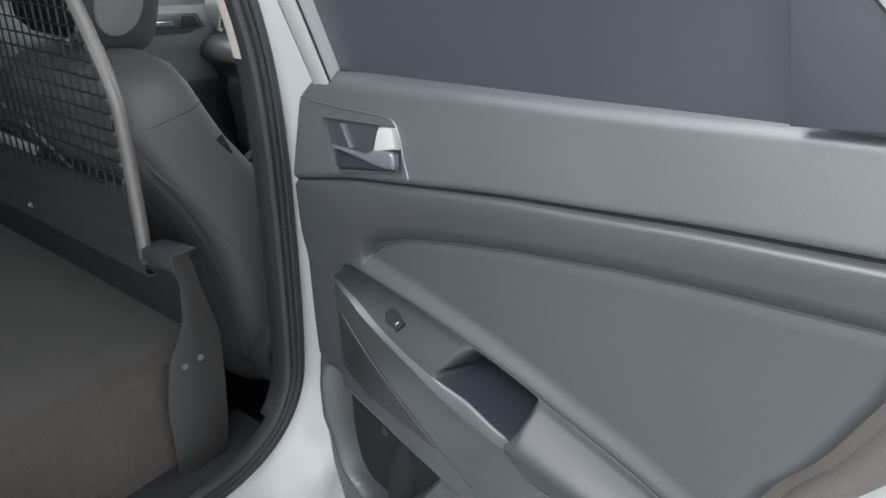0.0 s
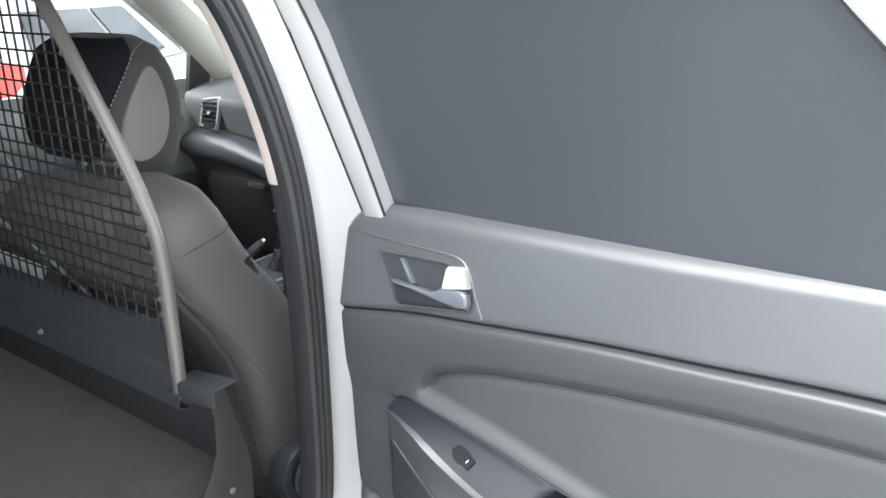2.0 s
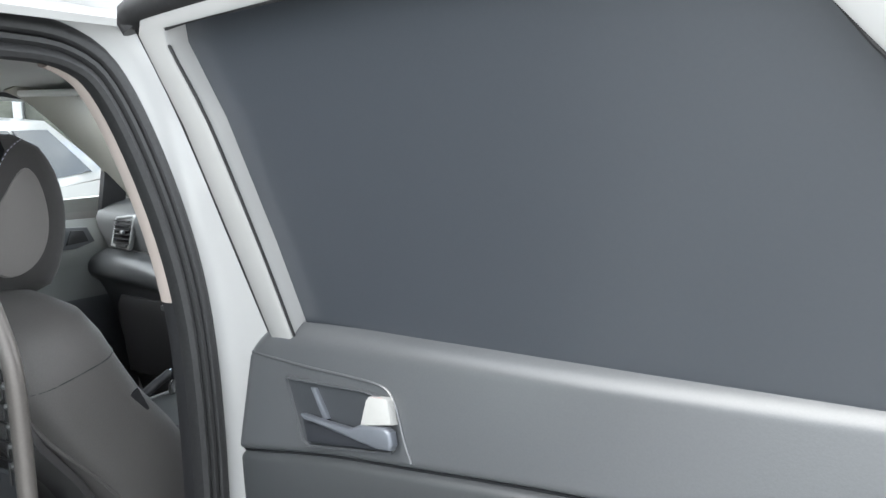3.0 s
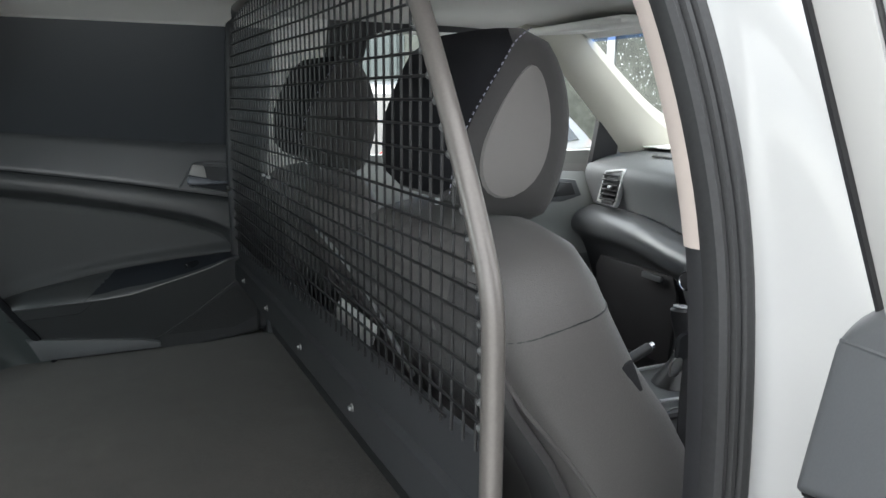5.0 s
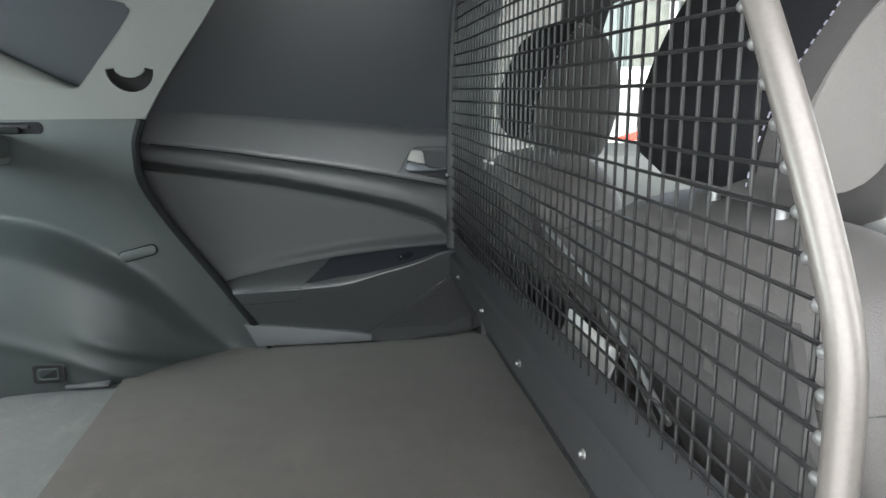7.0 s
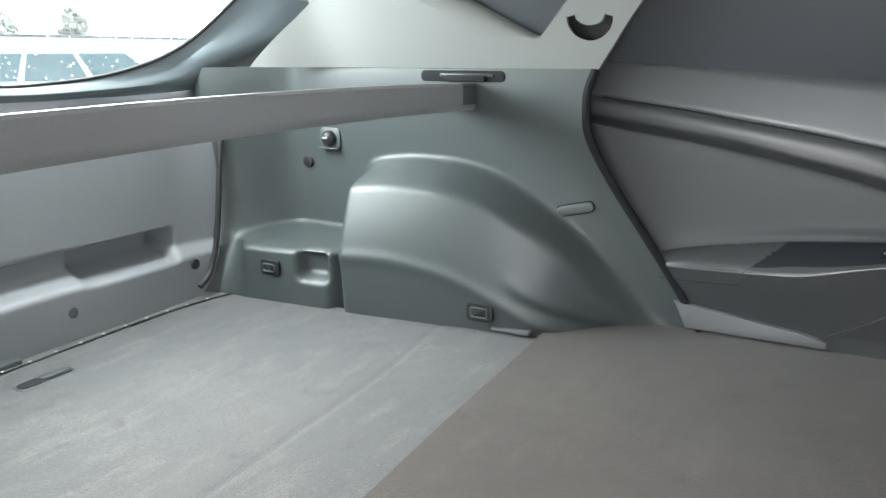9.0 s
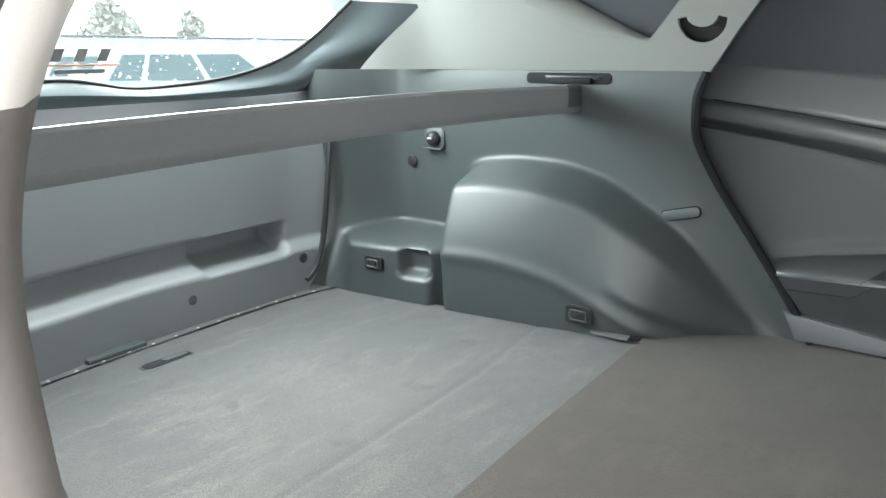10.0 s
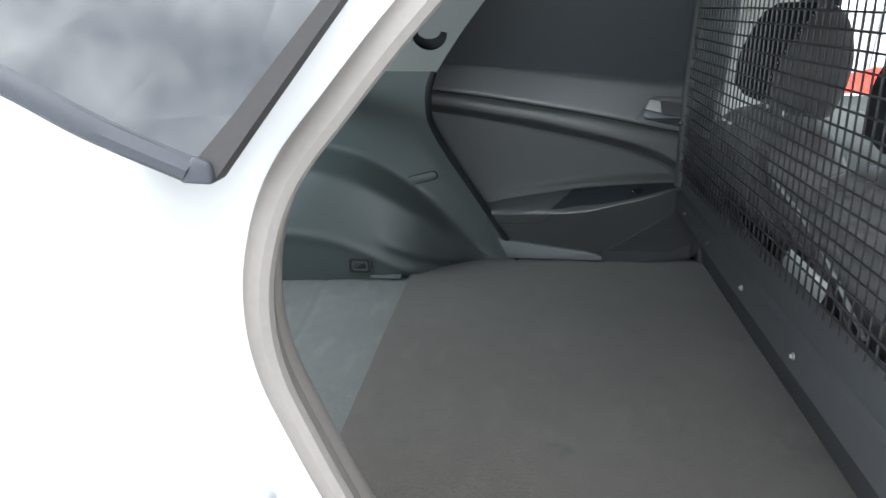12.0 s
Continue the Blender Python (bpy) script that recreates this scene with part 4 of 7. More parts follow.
# interior pillar trims just inside the seal
front_pick = [i for i, p in enumerate(loop) if p.y > 0.09 and p.z > 1.2575 and OUT[i].y > -0.2]
low_pick = [i for i, p in enumerate(loop) if p.y > 0.09 and 0.60 < p.z < 1.262 and OUT[i].y > 0]
order = lambda ids: sorted(ids, key=lambda i: loop[i].z)  # noqa: E731
trim = [(0.006, -0.004), (-0.003, -0.009), (-0.006, -0.020), (-0.004, -0.031), (0.006, -0.039), (0.03, -0.048), (0.07, -0.062), (0.12, -0.070)]
part("pillar_trim_upper", strip(trim, order(front_pick), False), M["beige"], side, "beige upper pillar trim")
part("pillar_trim_lower", strip([(o, x + 0.002) for o, x in trim], order(low_pick), False), M["black"], side, "dark lower pillar trim")
rear_all = order([i for i, p in enumerate(loop) if p.y < -0.25 and p.z > 0.62 and OUT[i].y < 0.2])
cut = min(range(len(rear_all)), key=lambda k: abs(loop[rear_all[k]].z - 1.332))
rear_pick, rear_low = rear_all[cut:], rear_all[: cut + 1]
trim2 = [(-0.004, 0.019), (-0.0125, 0.0175), (-0.0135, 0.010), (-0.013, 0.000), (-0.011, -0.012), (0.002, -0.028), (0.05, -0.040)]
part("rear_pillar_trim", strip(trim2, rear_pick, False), M["lit_trim"], side, "rear pillar trim in beige brightened for skylight")
part("rear_lower_trim", strip(trim2, rear_low, False), M["flock"], side, "grey-brown lower side trim")
# sill plate and the step below it
part("sill_cover", grid([[Vector((x, y, z)) for y in span(-0.42, 0.16, 12)] for x, z in ((0.60, 0.55), (0.66, 0.553), (0.72, 0.548), (0.742, 0.54))]), M["black"], side, "dark sill cover")
part("sill_guard", rbox((0.10, 0.34, 0.012), (0.835, -0.115, 0.478), 0.005, (0, 18, 0)), M["black"], side, "black sill guard")
# quarter window behind the doorway
qw = [(-0.681, 1.367), (-0.654, 1.400), (-0.589, 1.486), (-0.560, 1.530), (-0.60, 1.570), (-0.95, 1.57), (-1.22, 1.53), (-1.20, 1.51), (-0.98, 1.480), (-0.861, 1.437), (-0.757, 1.394)]
qo = [(-0.667, 1.350), (-0.640, 1.390), (-0.574, 1.486), (-0.540, 1.535), (-0.59, 1.592), (-0.95, 1.59), (-1.26, 1.545), (-1.24, 1.50), (-0.99, 1.470), (-0.868, 1.428), (-0.762, 1.386)]
on_skin = lambda y, z, o=0.0: Vector((shell_x(y, z) + o, y, z))  # noqa: E731
quarter = thing("window_1", "dark rear quarter window with black trim", "car window", kind="structure", at=(0.78, -0.9, 1.35))
bm = bmesh.new()
vo, vi, vb = ([bm.verts.new(on_skin(y, z, o)) for y, z in lp] for lp, o in ((qo, 0.006), (qw, 0.010), (qo, -0.02)))
for i in range(len(qo)):
    j = (i + 1) % len(qo)
    bm.faces.new((vo[i], vo[j], vi[j], vi[i]))
    bm.faces.new((vb[i], vb[j], vo[j], vo[i]))
bmesh.ops.recalc_face_normals(bm, faces=bm.faces)
part("window_trim", bm, M["window_black"], quarter, "satin black window trim")
bm = bmesh.new()
bm.faces.new([bm.verts.new(on_skin(y, z, 0.007)) for y, z in qw])
bmesh.ops.triangulate(bm, faces=bm.faces)
part("pane", bm, M["privacy"], quarter, "dark reflective pane", smooth=False)
low_edge, top_edge = [(-0.690, 1.350), (-0.78, 1.381), (-0.858, 1.414), (-0.985, 1.460), (-1.24, 1.497)], [(-0.681, 1.369), (-0.757, 1.396), (-0.861, 1.440), (-0.985, 1.485), (-1.24, 1.520)]
rows = []
for t, o in ((0, 0.001), (0.04, 0.007), (0.25, 0.014), (0.55, 0.016), (0.85, 0.012), (1.0, 0.006)):
    rows.append(catmull([on_skin(yl + (yu - yl) * t, zl + (zu - zl) * t, o) for (yl, zl), (yu, zu) in zip(low_edge, top_edge)], 6))
part("waist_moulding", grid(rows, flip=True), M["strip"], quarter, "satin grey waist moulding")
cap = [on_skin(*p, 0.014) for p in ((-0.692, 1.351), (-0.684, 1.371), (-0.668, 1.366), (-0.664, 1.350))]
bm = bmesh.new()
vt, vb = [bm.verts.new(p) for p in cap], [bm.verts.new(p + Vector((-0.016, 0, 0))) for p in cap]
bm.faces.new(vt)
for i in range(4):
    bm.faces.new((vb[i], vb[(i + 1) % 4], vt[(i + 1) % 4], vt[i]))
bmesh.ops.recalc_face_normals(bm, faces=bm.faces)
bmesh.ops.bevel(bm, geom=bm.edges[:], offset=0.004, segments=3, affect="EDGES", profile=0.5)
part("moulding_end", bm, M["strip"], quarter)
solo("door_striker", tube(catmull([(0.800, -0.668, 1.015), (0.852, -0.668, 1.020), (0.862, -0.660, 1.034), (0.852, -0.650, 1.050), (0.800, -0.650, 1.055)], 5), 0.0065, 10), M["silver"], "small steel door striker", "door striker")

# ---- cargo floor ----
FZ = 0.765
floor = thing("floor", "carpeted load floor in two pieces", "cargo floor", kind="structure", at=(0, -0.7, 0.5))
LEFT = curve([(-1.60, -0.47), (-1.536, -0.475), (-1.25, -0.505), (-0.885, -0.545), (-0.80, -0.56), (-0.735, -0.565), (-0.71, -0.625), (-0.64, -0.68), (-0.59, -0.745), (-0.52, -0.765), (-0.33, -0.79), (0.12, -0.81)])


def carpet(y0, y1, right, z, edge, drop, material, name, label):
    """A carpeted board whose right edge rolls over and hangs down."""
    rows = []
    ny, nx = 60 if drop else 150, 70
    for i in range(ny + 1):
        row = []
        for j in range(nx + 1):
            y = y0 + (y1 - y0) * i / ny
            x0, x1 = LEFT(y) - 0.02, right(y)
            x = x0 + (x1 - x0) * j / nx
            h = 0.0025 * noise.noise(Vector((x * 3, y * 3, 0))) + 0.0008 * noise.noise(Vector((x * 25, y * 25, 2)))
            if not drop:
                # fold line of the hinged board
                h -= 0.0022 * math.exp(-(((y + 0.936 + 0.028 * step(-0.2, -0.55, x)) / 0.007) ** 2))
            e = max(0.0, 1 - (x1 - x) / edge)
            row.append(Vector((x, y, z + h - edge * 0.5 * e * e)))
        if drop:
            x1 = right(y)
            for d in span(0.02, drop, 14):
                row.append(Vector((x1 + 0.004 + 0.012 * step(0.1, 0.3, d) + 0.002 * noise.noise(Vector((y * 8, d * 8, 5))), y, z - edge * 0.5 - d)))
        rows.append(row)
    bm = grid(rows, flip=False)
    return part(name, thick(bm, 0.006), material, floor, label)


carpet(-0.735, 0.092, curve([(-0.735, 0.60), (-0.55, 0.655), (-0.30, 0.668), (0.0, 0.652), (0.092, 0.65)]), FZ + 0.004, 0.03, 0.30, M["carpet"], "front_board", "dark brown-grey carpeted board over the rear footwell")
carpet(-1.60, -0.728, curve([(-1.60, 0.50), (-1.25, 0.52), (-0.80, 0.58), (-0.72, 0.60)]), FZ - 0.006, 0.01, 0, M["boot"], "boot_board", "pale grey worn boot carpet")
# flap handle let into the boot board
hd = axes((0.062, -1.477, FZ - 0.003), (-1, 0.02, 0), (-0.02, -1, 0), (0, 0, 1))
part("handle_recess", ring(rounded(0.115, 0.040, 0.014), rounded(0.100, 0.026, 0.010), 0.006, hd, 0.002), M["cargo"], floor, "dark flap handle surround")
part("recess_floor", plate(rounded(0.102, 0.028, 0.010), 0.002, hd @ pose(0, 0, 0.0012)), M["black"], floor)
part("flap_handle", plate(rounded(0.055, 0.020, 0.008, 4, 0.018, 0.002), 0.003, hd @ pose(0, 0, 0.0035), 0.001), M["cargo"], floor, "dark flap handle")
# lower structure that closes the space under the boards
part("under_floor", rbox((1.52, 2.2, 0.05), (-0.05, -0.62, 0.36), 0.01), M["black"], floor)

# ---- left cargo side trim ----
Y_FRONT = curve([(0.70, -0.40), (0.765, -0.445), (0.80, -0.466), (0.97, -0.572), (1.115, -0.662), (1.195, -0.697), (1.25, -0.70), (1.312, -0.682)])
Z_LOW = curve([(-1.30, 0.885), (-1.263, 0.892), (-1.11, 0.900), (-0.962, 0.882), (-0.826, 0.829), (-0.729, 0.780), (-0.68, 0.745), (-0.4, 0.70)])
Z_UP = curve([(-1.30, 1.01), (-1.25, 1.046), (-1.18, 1.068), (-1.09, 1.076), (-1.014, 1.074), (-0.906, 1.054), (-0.80, 1.004), (-0.70, 0.932), (-0.645, 0.868), (-0.598, 0.812), (-0.545, 0.758), (-0.45, 0.70)])
FOLD = curve([(-0.86, 0.895), (-0.786, 0.863), (-0.718, 0.833), (-0.64, 0.795), (-0.58, 0.765)])
X_UP = curve([(-1.30, -0.548), (-1.0, -0.555), (-0.86, -0.567), (-0.73, -0.596), (-0.66, -0.632), (-0.58, -0.690), (-0.4, -0.75)])


ARCH_X = curve([(-1.60, -0.47), (-1.536, -0.475), (-1.25, -0.505), (-0.885, -0.545), (-0.80, -0.556), (-0.735, -0.575), (-0.67, -0.628), (-0.60, -0.715), (-0.52, -0.765), (-0.33, -0.79), (0.12, -0.81)])


def side_x(y, z):
    base = -0.660 - 0.022 * step(1.31, 1.05, z) - 0.058 * step(-0.80, -0.50, y) * step(1.25, 0.78, z)
    base -= 0.010 * step(-1.15, -1.45, y)
    base += 0.009 * step(-0.055, 0.0, y - Y_FRONT(z)) * step(1.26, 1.12, z)
    corner = 0.17 * step(-1.42, -1.61, y) ** 1.6
    x = base + corner
    arch = step(-1.250, -1.205, y)
    if arch > 0:
        zl, zu, xf = Z_LOW(y), Z_UP(y), ARCH_X(y) + 0.004
        if z < zl:
            a = xf + 0.012 * (z - 0.765) / max(0.02, zl - 0.765)
        else:
            a = xf + 0.012 + (X_UP(y) - xf - 0.012) * min(1, (z - zl) / max(0.01, zu - zl)) ** 1.25
        a += 0.005 * math.exp(-(((z - zl + 0.004) / 0.014) ** 2))
        # a soft second fold runs down to the floor ahead of the lower ridge
        fold = FOLD(y)
        a += step(-0.84, -0.74, y) * step(-0.56, -0.64, y) * (0.012 * math.exp(-(((z - fold) / 0.016) ** 2)) - 0.010 * math.exp(-(((z - fold + 0.036) / 0.016) ** 2)))
        a += (base - a) * step(zu - 0.020, zu + 0.034, z)
        x = max(x, x + (a - x) * arch)
    if y < -1.20:
        # corner wall that leans out from the board's edge, with a low block beside the arch
        foot = LEFT(y) + 0.004
        lean = foot + (x - foot) * step(0.70, 0.99, z)
        beside = step(-1.575, -1.47, y)
        lean += (x - lean) * beside * step(0.897, 0.906, z)
        lean += (foot - 0.004 - lean) * beside * step(0.906, 0.897, z)
        x = max(x, lean) if arch >= 1 else lean + (x - lean) * arch if arch > 0 else lean
    x -= 0.040 * step(-1.330, -1.322, y) * step(-1.252, -1.260, y) * step(0.822, 0.830, z) * step(0.892, 0.884, z)
    return x


WIN = [(-0.795, 1.378), (-0.83, 1.392), (-0.95, 1.455), (-1.06, 1.508), (-1.07, 1.528), (-1.04, 1.542), (-0.85, 1.552), (-0.70, 1.545), (-0.672, 1.532), (-0.672, 1.515), (-0.735, 1.440), (-0.775, 1.394)]


def side_trim(name, mirror, label):
    ob = thing(name, label, "cargo side trim", kind="structure", at=(-0.65 * mirror, -1.1, 0.76))
    ny, nz = (230, 120) if mirror > 0 else (120, 70)
    xs = np.zeros((nz + 1, ny + 1))
    pos = {}
    for i in range(nz + 1):
        for j in range(ny + 1):
            z = 0.735 + (1.312 - 0.735) * i / nz
            front = Y_FRONT(z) if mirror > 0 else -0.80
            y = front + (-1.62 - front) * j / ny
            pos[i, j] = (y, z)
            xs[i, j] = side_x(y, z) - (0.03 if mirror < 0 else 0)
    for _ in range(5):
        s = xs.copy()
        s[1:-1, 1:-1] = (xs[1:-1, 1:-1] * 2 + xs[:-2, 1:-1] + xs[2:, 1:-1] + xs[1:-1, :-2] + xs[1:-1, 2:]) / 6
        xs = s
    rows = [[Vector((mirror * xs[i, j], *pos[i, j])) for j in range(ny + 1)] for i in range(nz + 1)]
    part("lower_trim", grid(rows, flip=mirror < 0), M["cargo"], ob, "dark grained lower trim with wheel arch", angle=70)
    # pale upper trim round the blanked quarter window
    fy = curve([(1.312, -0.668), (1.412, -0.600), (1.50, -0.532), (1.55, -0.496), (1.60, -0.46)] if mirror > 0 else [(1.312, -0.72), (1.412, -0.66), (1.50, -0.60), (1.60, -0.54)])
    ry = curve([(1.312, -1.50), (1.40, -1.405), (1.47, -1.325), (1.60, -1.20)])
    ux = lambda y, z: -0.657 + 0.30 * (z - 1.312) + 0.09 * step(-1.30, -1.52, y)  # noqa: E731
    win = [(p.x if mirror > 0 else p.x - 0.06, p.y) for p in catmull([(y, z, 0) for y, z in WIN], 3, True)]
    MID = -0.683 if mirror > 0 else -0.74
    soft = []
    for k, (y, z) in enumerate(win):
        (ya, za), (yb, zb) = win[k - 1], win[(k + 1) % len(win)]
        side_n = Vector((zb - za, ya - yb)).normalized()
        if side_n.dot(Vector((y + 0.86, z - 1.47))) < 0:
            side_n = -side_n
        o = 0.004 + 0.042 * step(-0.78, -0.92, y) * step(1.535, 1.50, z)
        soft.append((y + o * side_n.x, z + o * side_n.y))
    hole = []
    for k in range(12):
        a = math.pi * k / 11
        hole.append((MID - 0.047 * math.cos(a), 1.412 - 0.045 * math.sin(a)))
    for k in range(8):
        a = math.pi * (7 - k) / 7
        hole.append((MID - 0.030 * math.cos(a) * 1.0, 1.412 + 0.004 - 0.020 * math.sin(a)))
    bm = bmesh.new()
    rim = [(fy(z), z) for z in span(1.312, 1.60, 14)] + [(ry(z), z) for z in span(1.60, 1.312, 14)]
    rim += [(-1.50 + (1.50 - 0.668) * k / 20, 1.312) for k in range(1, 20)]
    edges = []
    for lp in (rim, soft, hole):
        vs = [bm.verts.new((mirror * ux(y, z), y, z)) for y, z in lp]
        edges += [bm.edges.new((vs[k], vs[(k + 1) % len(vs)])) for k in range(len(vs))]
    bmesh.ops.triangle_fill(bm, edges=edges, use_beauty=True, normal=(mirror, 0, 0))
    bm.normal_update()
    bmesh.ops.reverse_faces(bm, faces=[f for f in bm.faces if f.normal.x * mirror < 0])
    back = bmesh.ops.extrude_edge_only(bm, edges=[e for e in bm.edges if e.is_boundary])
    bmesh.ops.translate(bm, vec=(-0.012 * mirror, 0, 0), verts=[v for v in back["geom"] if isinstance(v, bmesh.types.BMVert)])
    part("upper_trim", bm, M["pillar"], ob, "pale grey upper pillar trim")
    rows = []
    for t in span(0, 1, 8):
        rows.append([Vector((mirror * (ux(y, z) + 0.0003 - 0.032 * (1 - math.cos(0.5 * math.pi * t))), ys + (y - ys) * math.sin(0.5 * math.pi * t), zs + (z - zs) * math.sin(0.5 * math.pi * t))) for (ys, zs), (y, z) in zip(soft, win)])
    part("window_lip", grid(rows, close_v=True, flip=mirror < 0), M["pillar"], ob, "soft moulded window reveal")
    bm = bmesh.new()
    bm.faces.new([bm.verts.new((mirror * (ux(y, z) - 0.045), y * 1.0, z)) for y, z in win])
    bmesh.ops.scale(bm, vec=(1, 1.12, 1.12), space=Matrix.Translation((0, 0.86, -1.47)), verts=bm.verts)
    part("quarter_blank", thick(bm, 0.004), M["blank"], ob, "dark blanked quarter window")
    bm = bmesh.new()
    shift = 0.0 if mirror > 0 else -0.057
    bm.faces.new([bm.verts.new((mirror * (ux(y, z) - 0.030), y + shift, z)) for y, z in ((-0.75, 1.36), (-0.652, 1.36), (-0.622, 1.425), (-0.75, 1.425))])
    part("belt_guide_recess", thick(bm, 0.004), M["black"], ob, "dark belt guide opening")
    at = lambda y, z, o=0.003: axes((mirror * (side_x(y, z) + o), y, z), (0, -mirror, 0), (0, 0, 1), (mirror, 0, 0))  # noqa: E731
    # lashing eyes, coat hook, lid
    for y, z, w, h in ((-0.868, 0.803, 0.062, 0.042), (-1.402, 0.846, 0.056, 0.036)):
        m = at(y, z, 0.006)
        part("lashing_plate", ring(rounded(w, h, 0.008), rounded(w * 0.72, h * 0.62, 0.006), 0.010, m, 0.002), M["black"], ob, "black lashing eye plate")
        part("lashing_eye", tube([m @ Vector((a, b, 0.003)) for a, b in rounded(w * 0.62, h * 0.5, 0.006)], 0.0022, 6, True), M["cargo"], ob)
        part("lashing_back", plate(rounded(w * 0.8, h * 0.7, 0.005), 0.003, m @ pose(0, 0, -0.006)), M["black"], ob)
    m = at(-0.713, 1.017)
    part("lid_gap", plate(rounded(0.088, 0.026, 0.012), 0.004, m @ pose(0, 0, 0.0012, 0, 0, -mirror * 14), 0.001), M["matt_black"], ob)
    part("access_lid", plate(rounded(0.082, 0.021, 0.010), 0.006, m @ pose(0, 0, 0.003, 0, 0, -mirror * 14), 0.002), M["cargo"], ob, "small oval access lid")
    m = at(-1.352, 1.135)
    part("lug_plate", plate(rounded(0.062, 0.052, 0.012), 0.005, m @ pose(0, 0.004, 0.004), 0.002), M["cargo"], ob)
    part("luggage_hook", ball(0.020, m @ Vector((0, 0.004, 0.008)), 0.8, 1.0, 1.0, 18), M["black"], ob, "glossy black luggage knob")
    part("hook_shelf", rbox((0.058, 0.004, 0.014), (0, -0.021, 0.008), 0.0015, m=m), M["cargo"], ob)
    # tiny silver block paints the highlight on the glossy knob
    part("hook_glint", rbox((0.016, 0.005, 0.004), (0.0, 0.006, 0.0245), 0.0015, m=m), M["silver"], ob, "small silver block for the knob's highlight")
    m = at(-1.43, 1.075)
    part("trim_clip", disc(0.015, 0.006, m @ pose(0, 0, 0.004), 16, 0.002), M["black"], ob)
    # slot that holds the cover cassette
    m = axes((mirror * -0.658, -0.975, 1.295), (0, -mirror, 0), (0, 0, 1), (mirror, 0, 0))
    part("cassette_slot", plate(rounded(0.205, 0.024, 0.010), 0.006, m, 0.001), M["matt_black"], ob, "dark cassette slot")
    part("slot_guide", rbox((0.13, 0.008, 0.004), (-0.012, 0.002, 0.001), 0.001, m=m), M["black"], ob)
    part("board_clip", rbox((0.030, 0.085, 0.007), (mirror * -0.552, -0.80, FZ + 0.004), 0.002), M["dash"], ob, "grey board edge clip")
    if mirror > 0:
        gap = [(side_x(Y_FRONT(z), z) + 0.002, Y_FRONT(z) + 0.008, z) for z in span(0.77, 1.31, 14)]
        part("door_gap_seal", tube(catmull(gap, 3), 0.009, 8), M["matt_black"], ob, "black door gap seal")
    return ob


side_trim("wall_left", 1, "dark left cargo side trim with pale upper part")
side_trim("wall_inner_right", -1, "dark right cargo side trim with pale upper part")

# ---- cover cassette ----
cas = thing("cover_cassette", "dark grey roller cover cassette across the boot", "cargo cover", at=(0, -1.0, 1.2))
prof = [(-0.045, 0.026), (0.030, 0.036), (0.042, 0.036), (0.047, 0.031), (0.048, 0.008), (0.047, -0.008), (0.036, -0.010), (-0.03, -0.016), (-0.046, -0.012), (-0.05, 0.0)]
rows = [[Vector((x, -0.985 + a * 0.9, 1.254 + b - 0.010 * (x / 0.64) ** 2)) for a, b in prof] for x in span(-0.70, 0.70, 24)]
part("housing", grid(rows, close_v=True, caps=True), M["cassette"], cas)
lip_p = [(0.0475, -0.007), (0.046, -0.015), (0.040, -0.021), (0.030, -0.0225), (0.030, -0.012)]
rows = [[Vector((x, -0.985 + a * 0.9, 1.254 + b - 0.010 * (x / 0.64) ** 2)) for a, b in lip_p] for x in span(-0.70, 0.70, 24)]
part("lower_lip", grid(rows, close_v=True, caps=True), M["cassette"], cas, "rounded lower lip of the cassette")
for sx in (-1, 1):
    # added dark sleeve: the cassette's end falls into shade by colour
    rows = [[Vector((sx * x, -0.985 + a * 0.915, 1.254 + b * 1.03 - 0.010 * (x / 0.64) ** 2)) for a, b in prof] for x in span(0.600, 0.702, 6)]
    part("end_shade", grid(rows, close_v=True, caps=True), M["cargo"], cas, "dark sleeve for the shade at the cassette's end")
    part("end_mount", rbox((0.05, 0.10, 0.014), (sx * 0.672, -0.965, 1.290), 0.004), M["matt_black"], cas, "dark end mount")

# ---- tailgate ----
gate = thing("tailgate", "closed tailgate with dark inner trim and clear rear window", "tailgate", kind="structure", at=(0, -1.65, 0.77))
gx = curve([(0.74, 0.42), (0.78, 0.455), (0.817, 0.478), (0.894, 0.505), (1.02, 0.525), (1.127, 0.54), (1.27, 0.64)])


def gate_y(x, z):
    y = -1.618 - 0.02 * step(0.3, 0, abs(x)) + 0.05 * step(0.40, 0.66, abs(x))
    y -= 0.05 * step(1.15, 1.27, z)
    shelf = step(0.40, 0.385, abs(x - 0.0) if x < 0 else abs(x))
    y += 0.030 * step(0.895, 0.862, z)
    y -= 0.030 * shelf * step(0.945, 0.935, z) * step(0.86, 0.905, z)
    y -= 0.045 * step(-0.385, -0.375, x) * step(-0.13, -0.16, x) * step(0.945, 0.938, z) * step(0.862, 0.872, z)
    return y


rows = []
for i in range(101):
    z = 0.742 + (1.272 - 0.742) * i / 100
    rows.append([Vector((gx(z) * s, gate_y(gx(z) * s, z), z)) for s in span(-1, 1, 161)])
part("inner_panel", grid(rows, flip=True), M["gate"], gate, "dark grained tailgate trim", angle=50)
seal_line = [(0.0, 0.768), (-0.20, 0.768), (-0.340, 0.774), (-0.420, 0.790), (-0.458, 0.817), (-0.488, 0.894), (-0.510, 1.022), (-0.526, 1.127), (-0.55, 1.20)]
for sgn, name in ((1, "left"), (-1, "right")):
    part("edge_seal", tube(catmull([(sgn * x, -1.572, z) for x, z in seal_line[3:]], 5), 0.007, 8), M["rubber"], gate, "black tailgate edge seal")
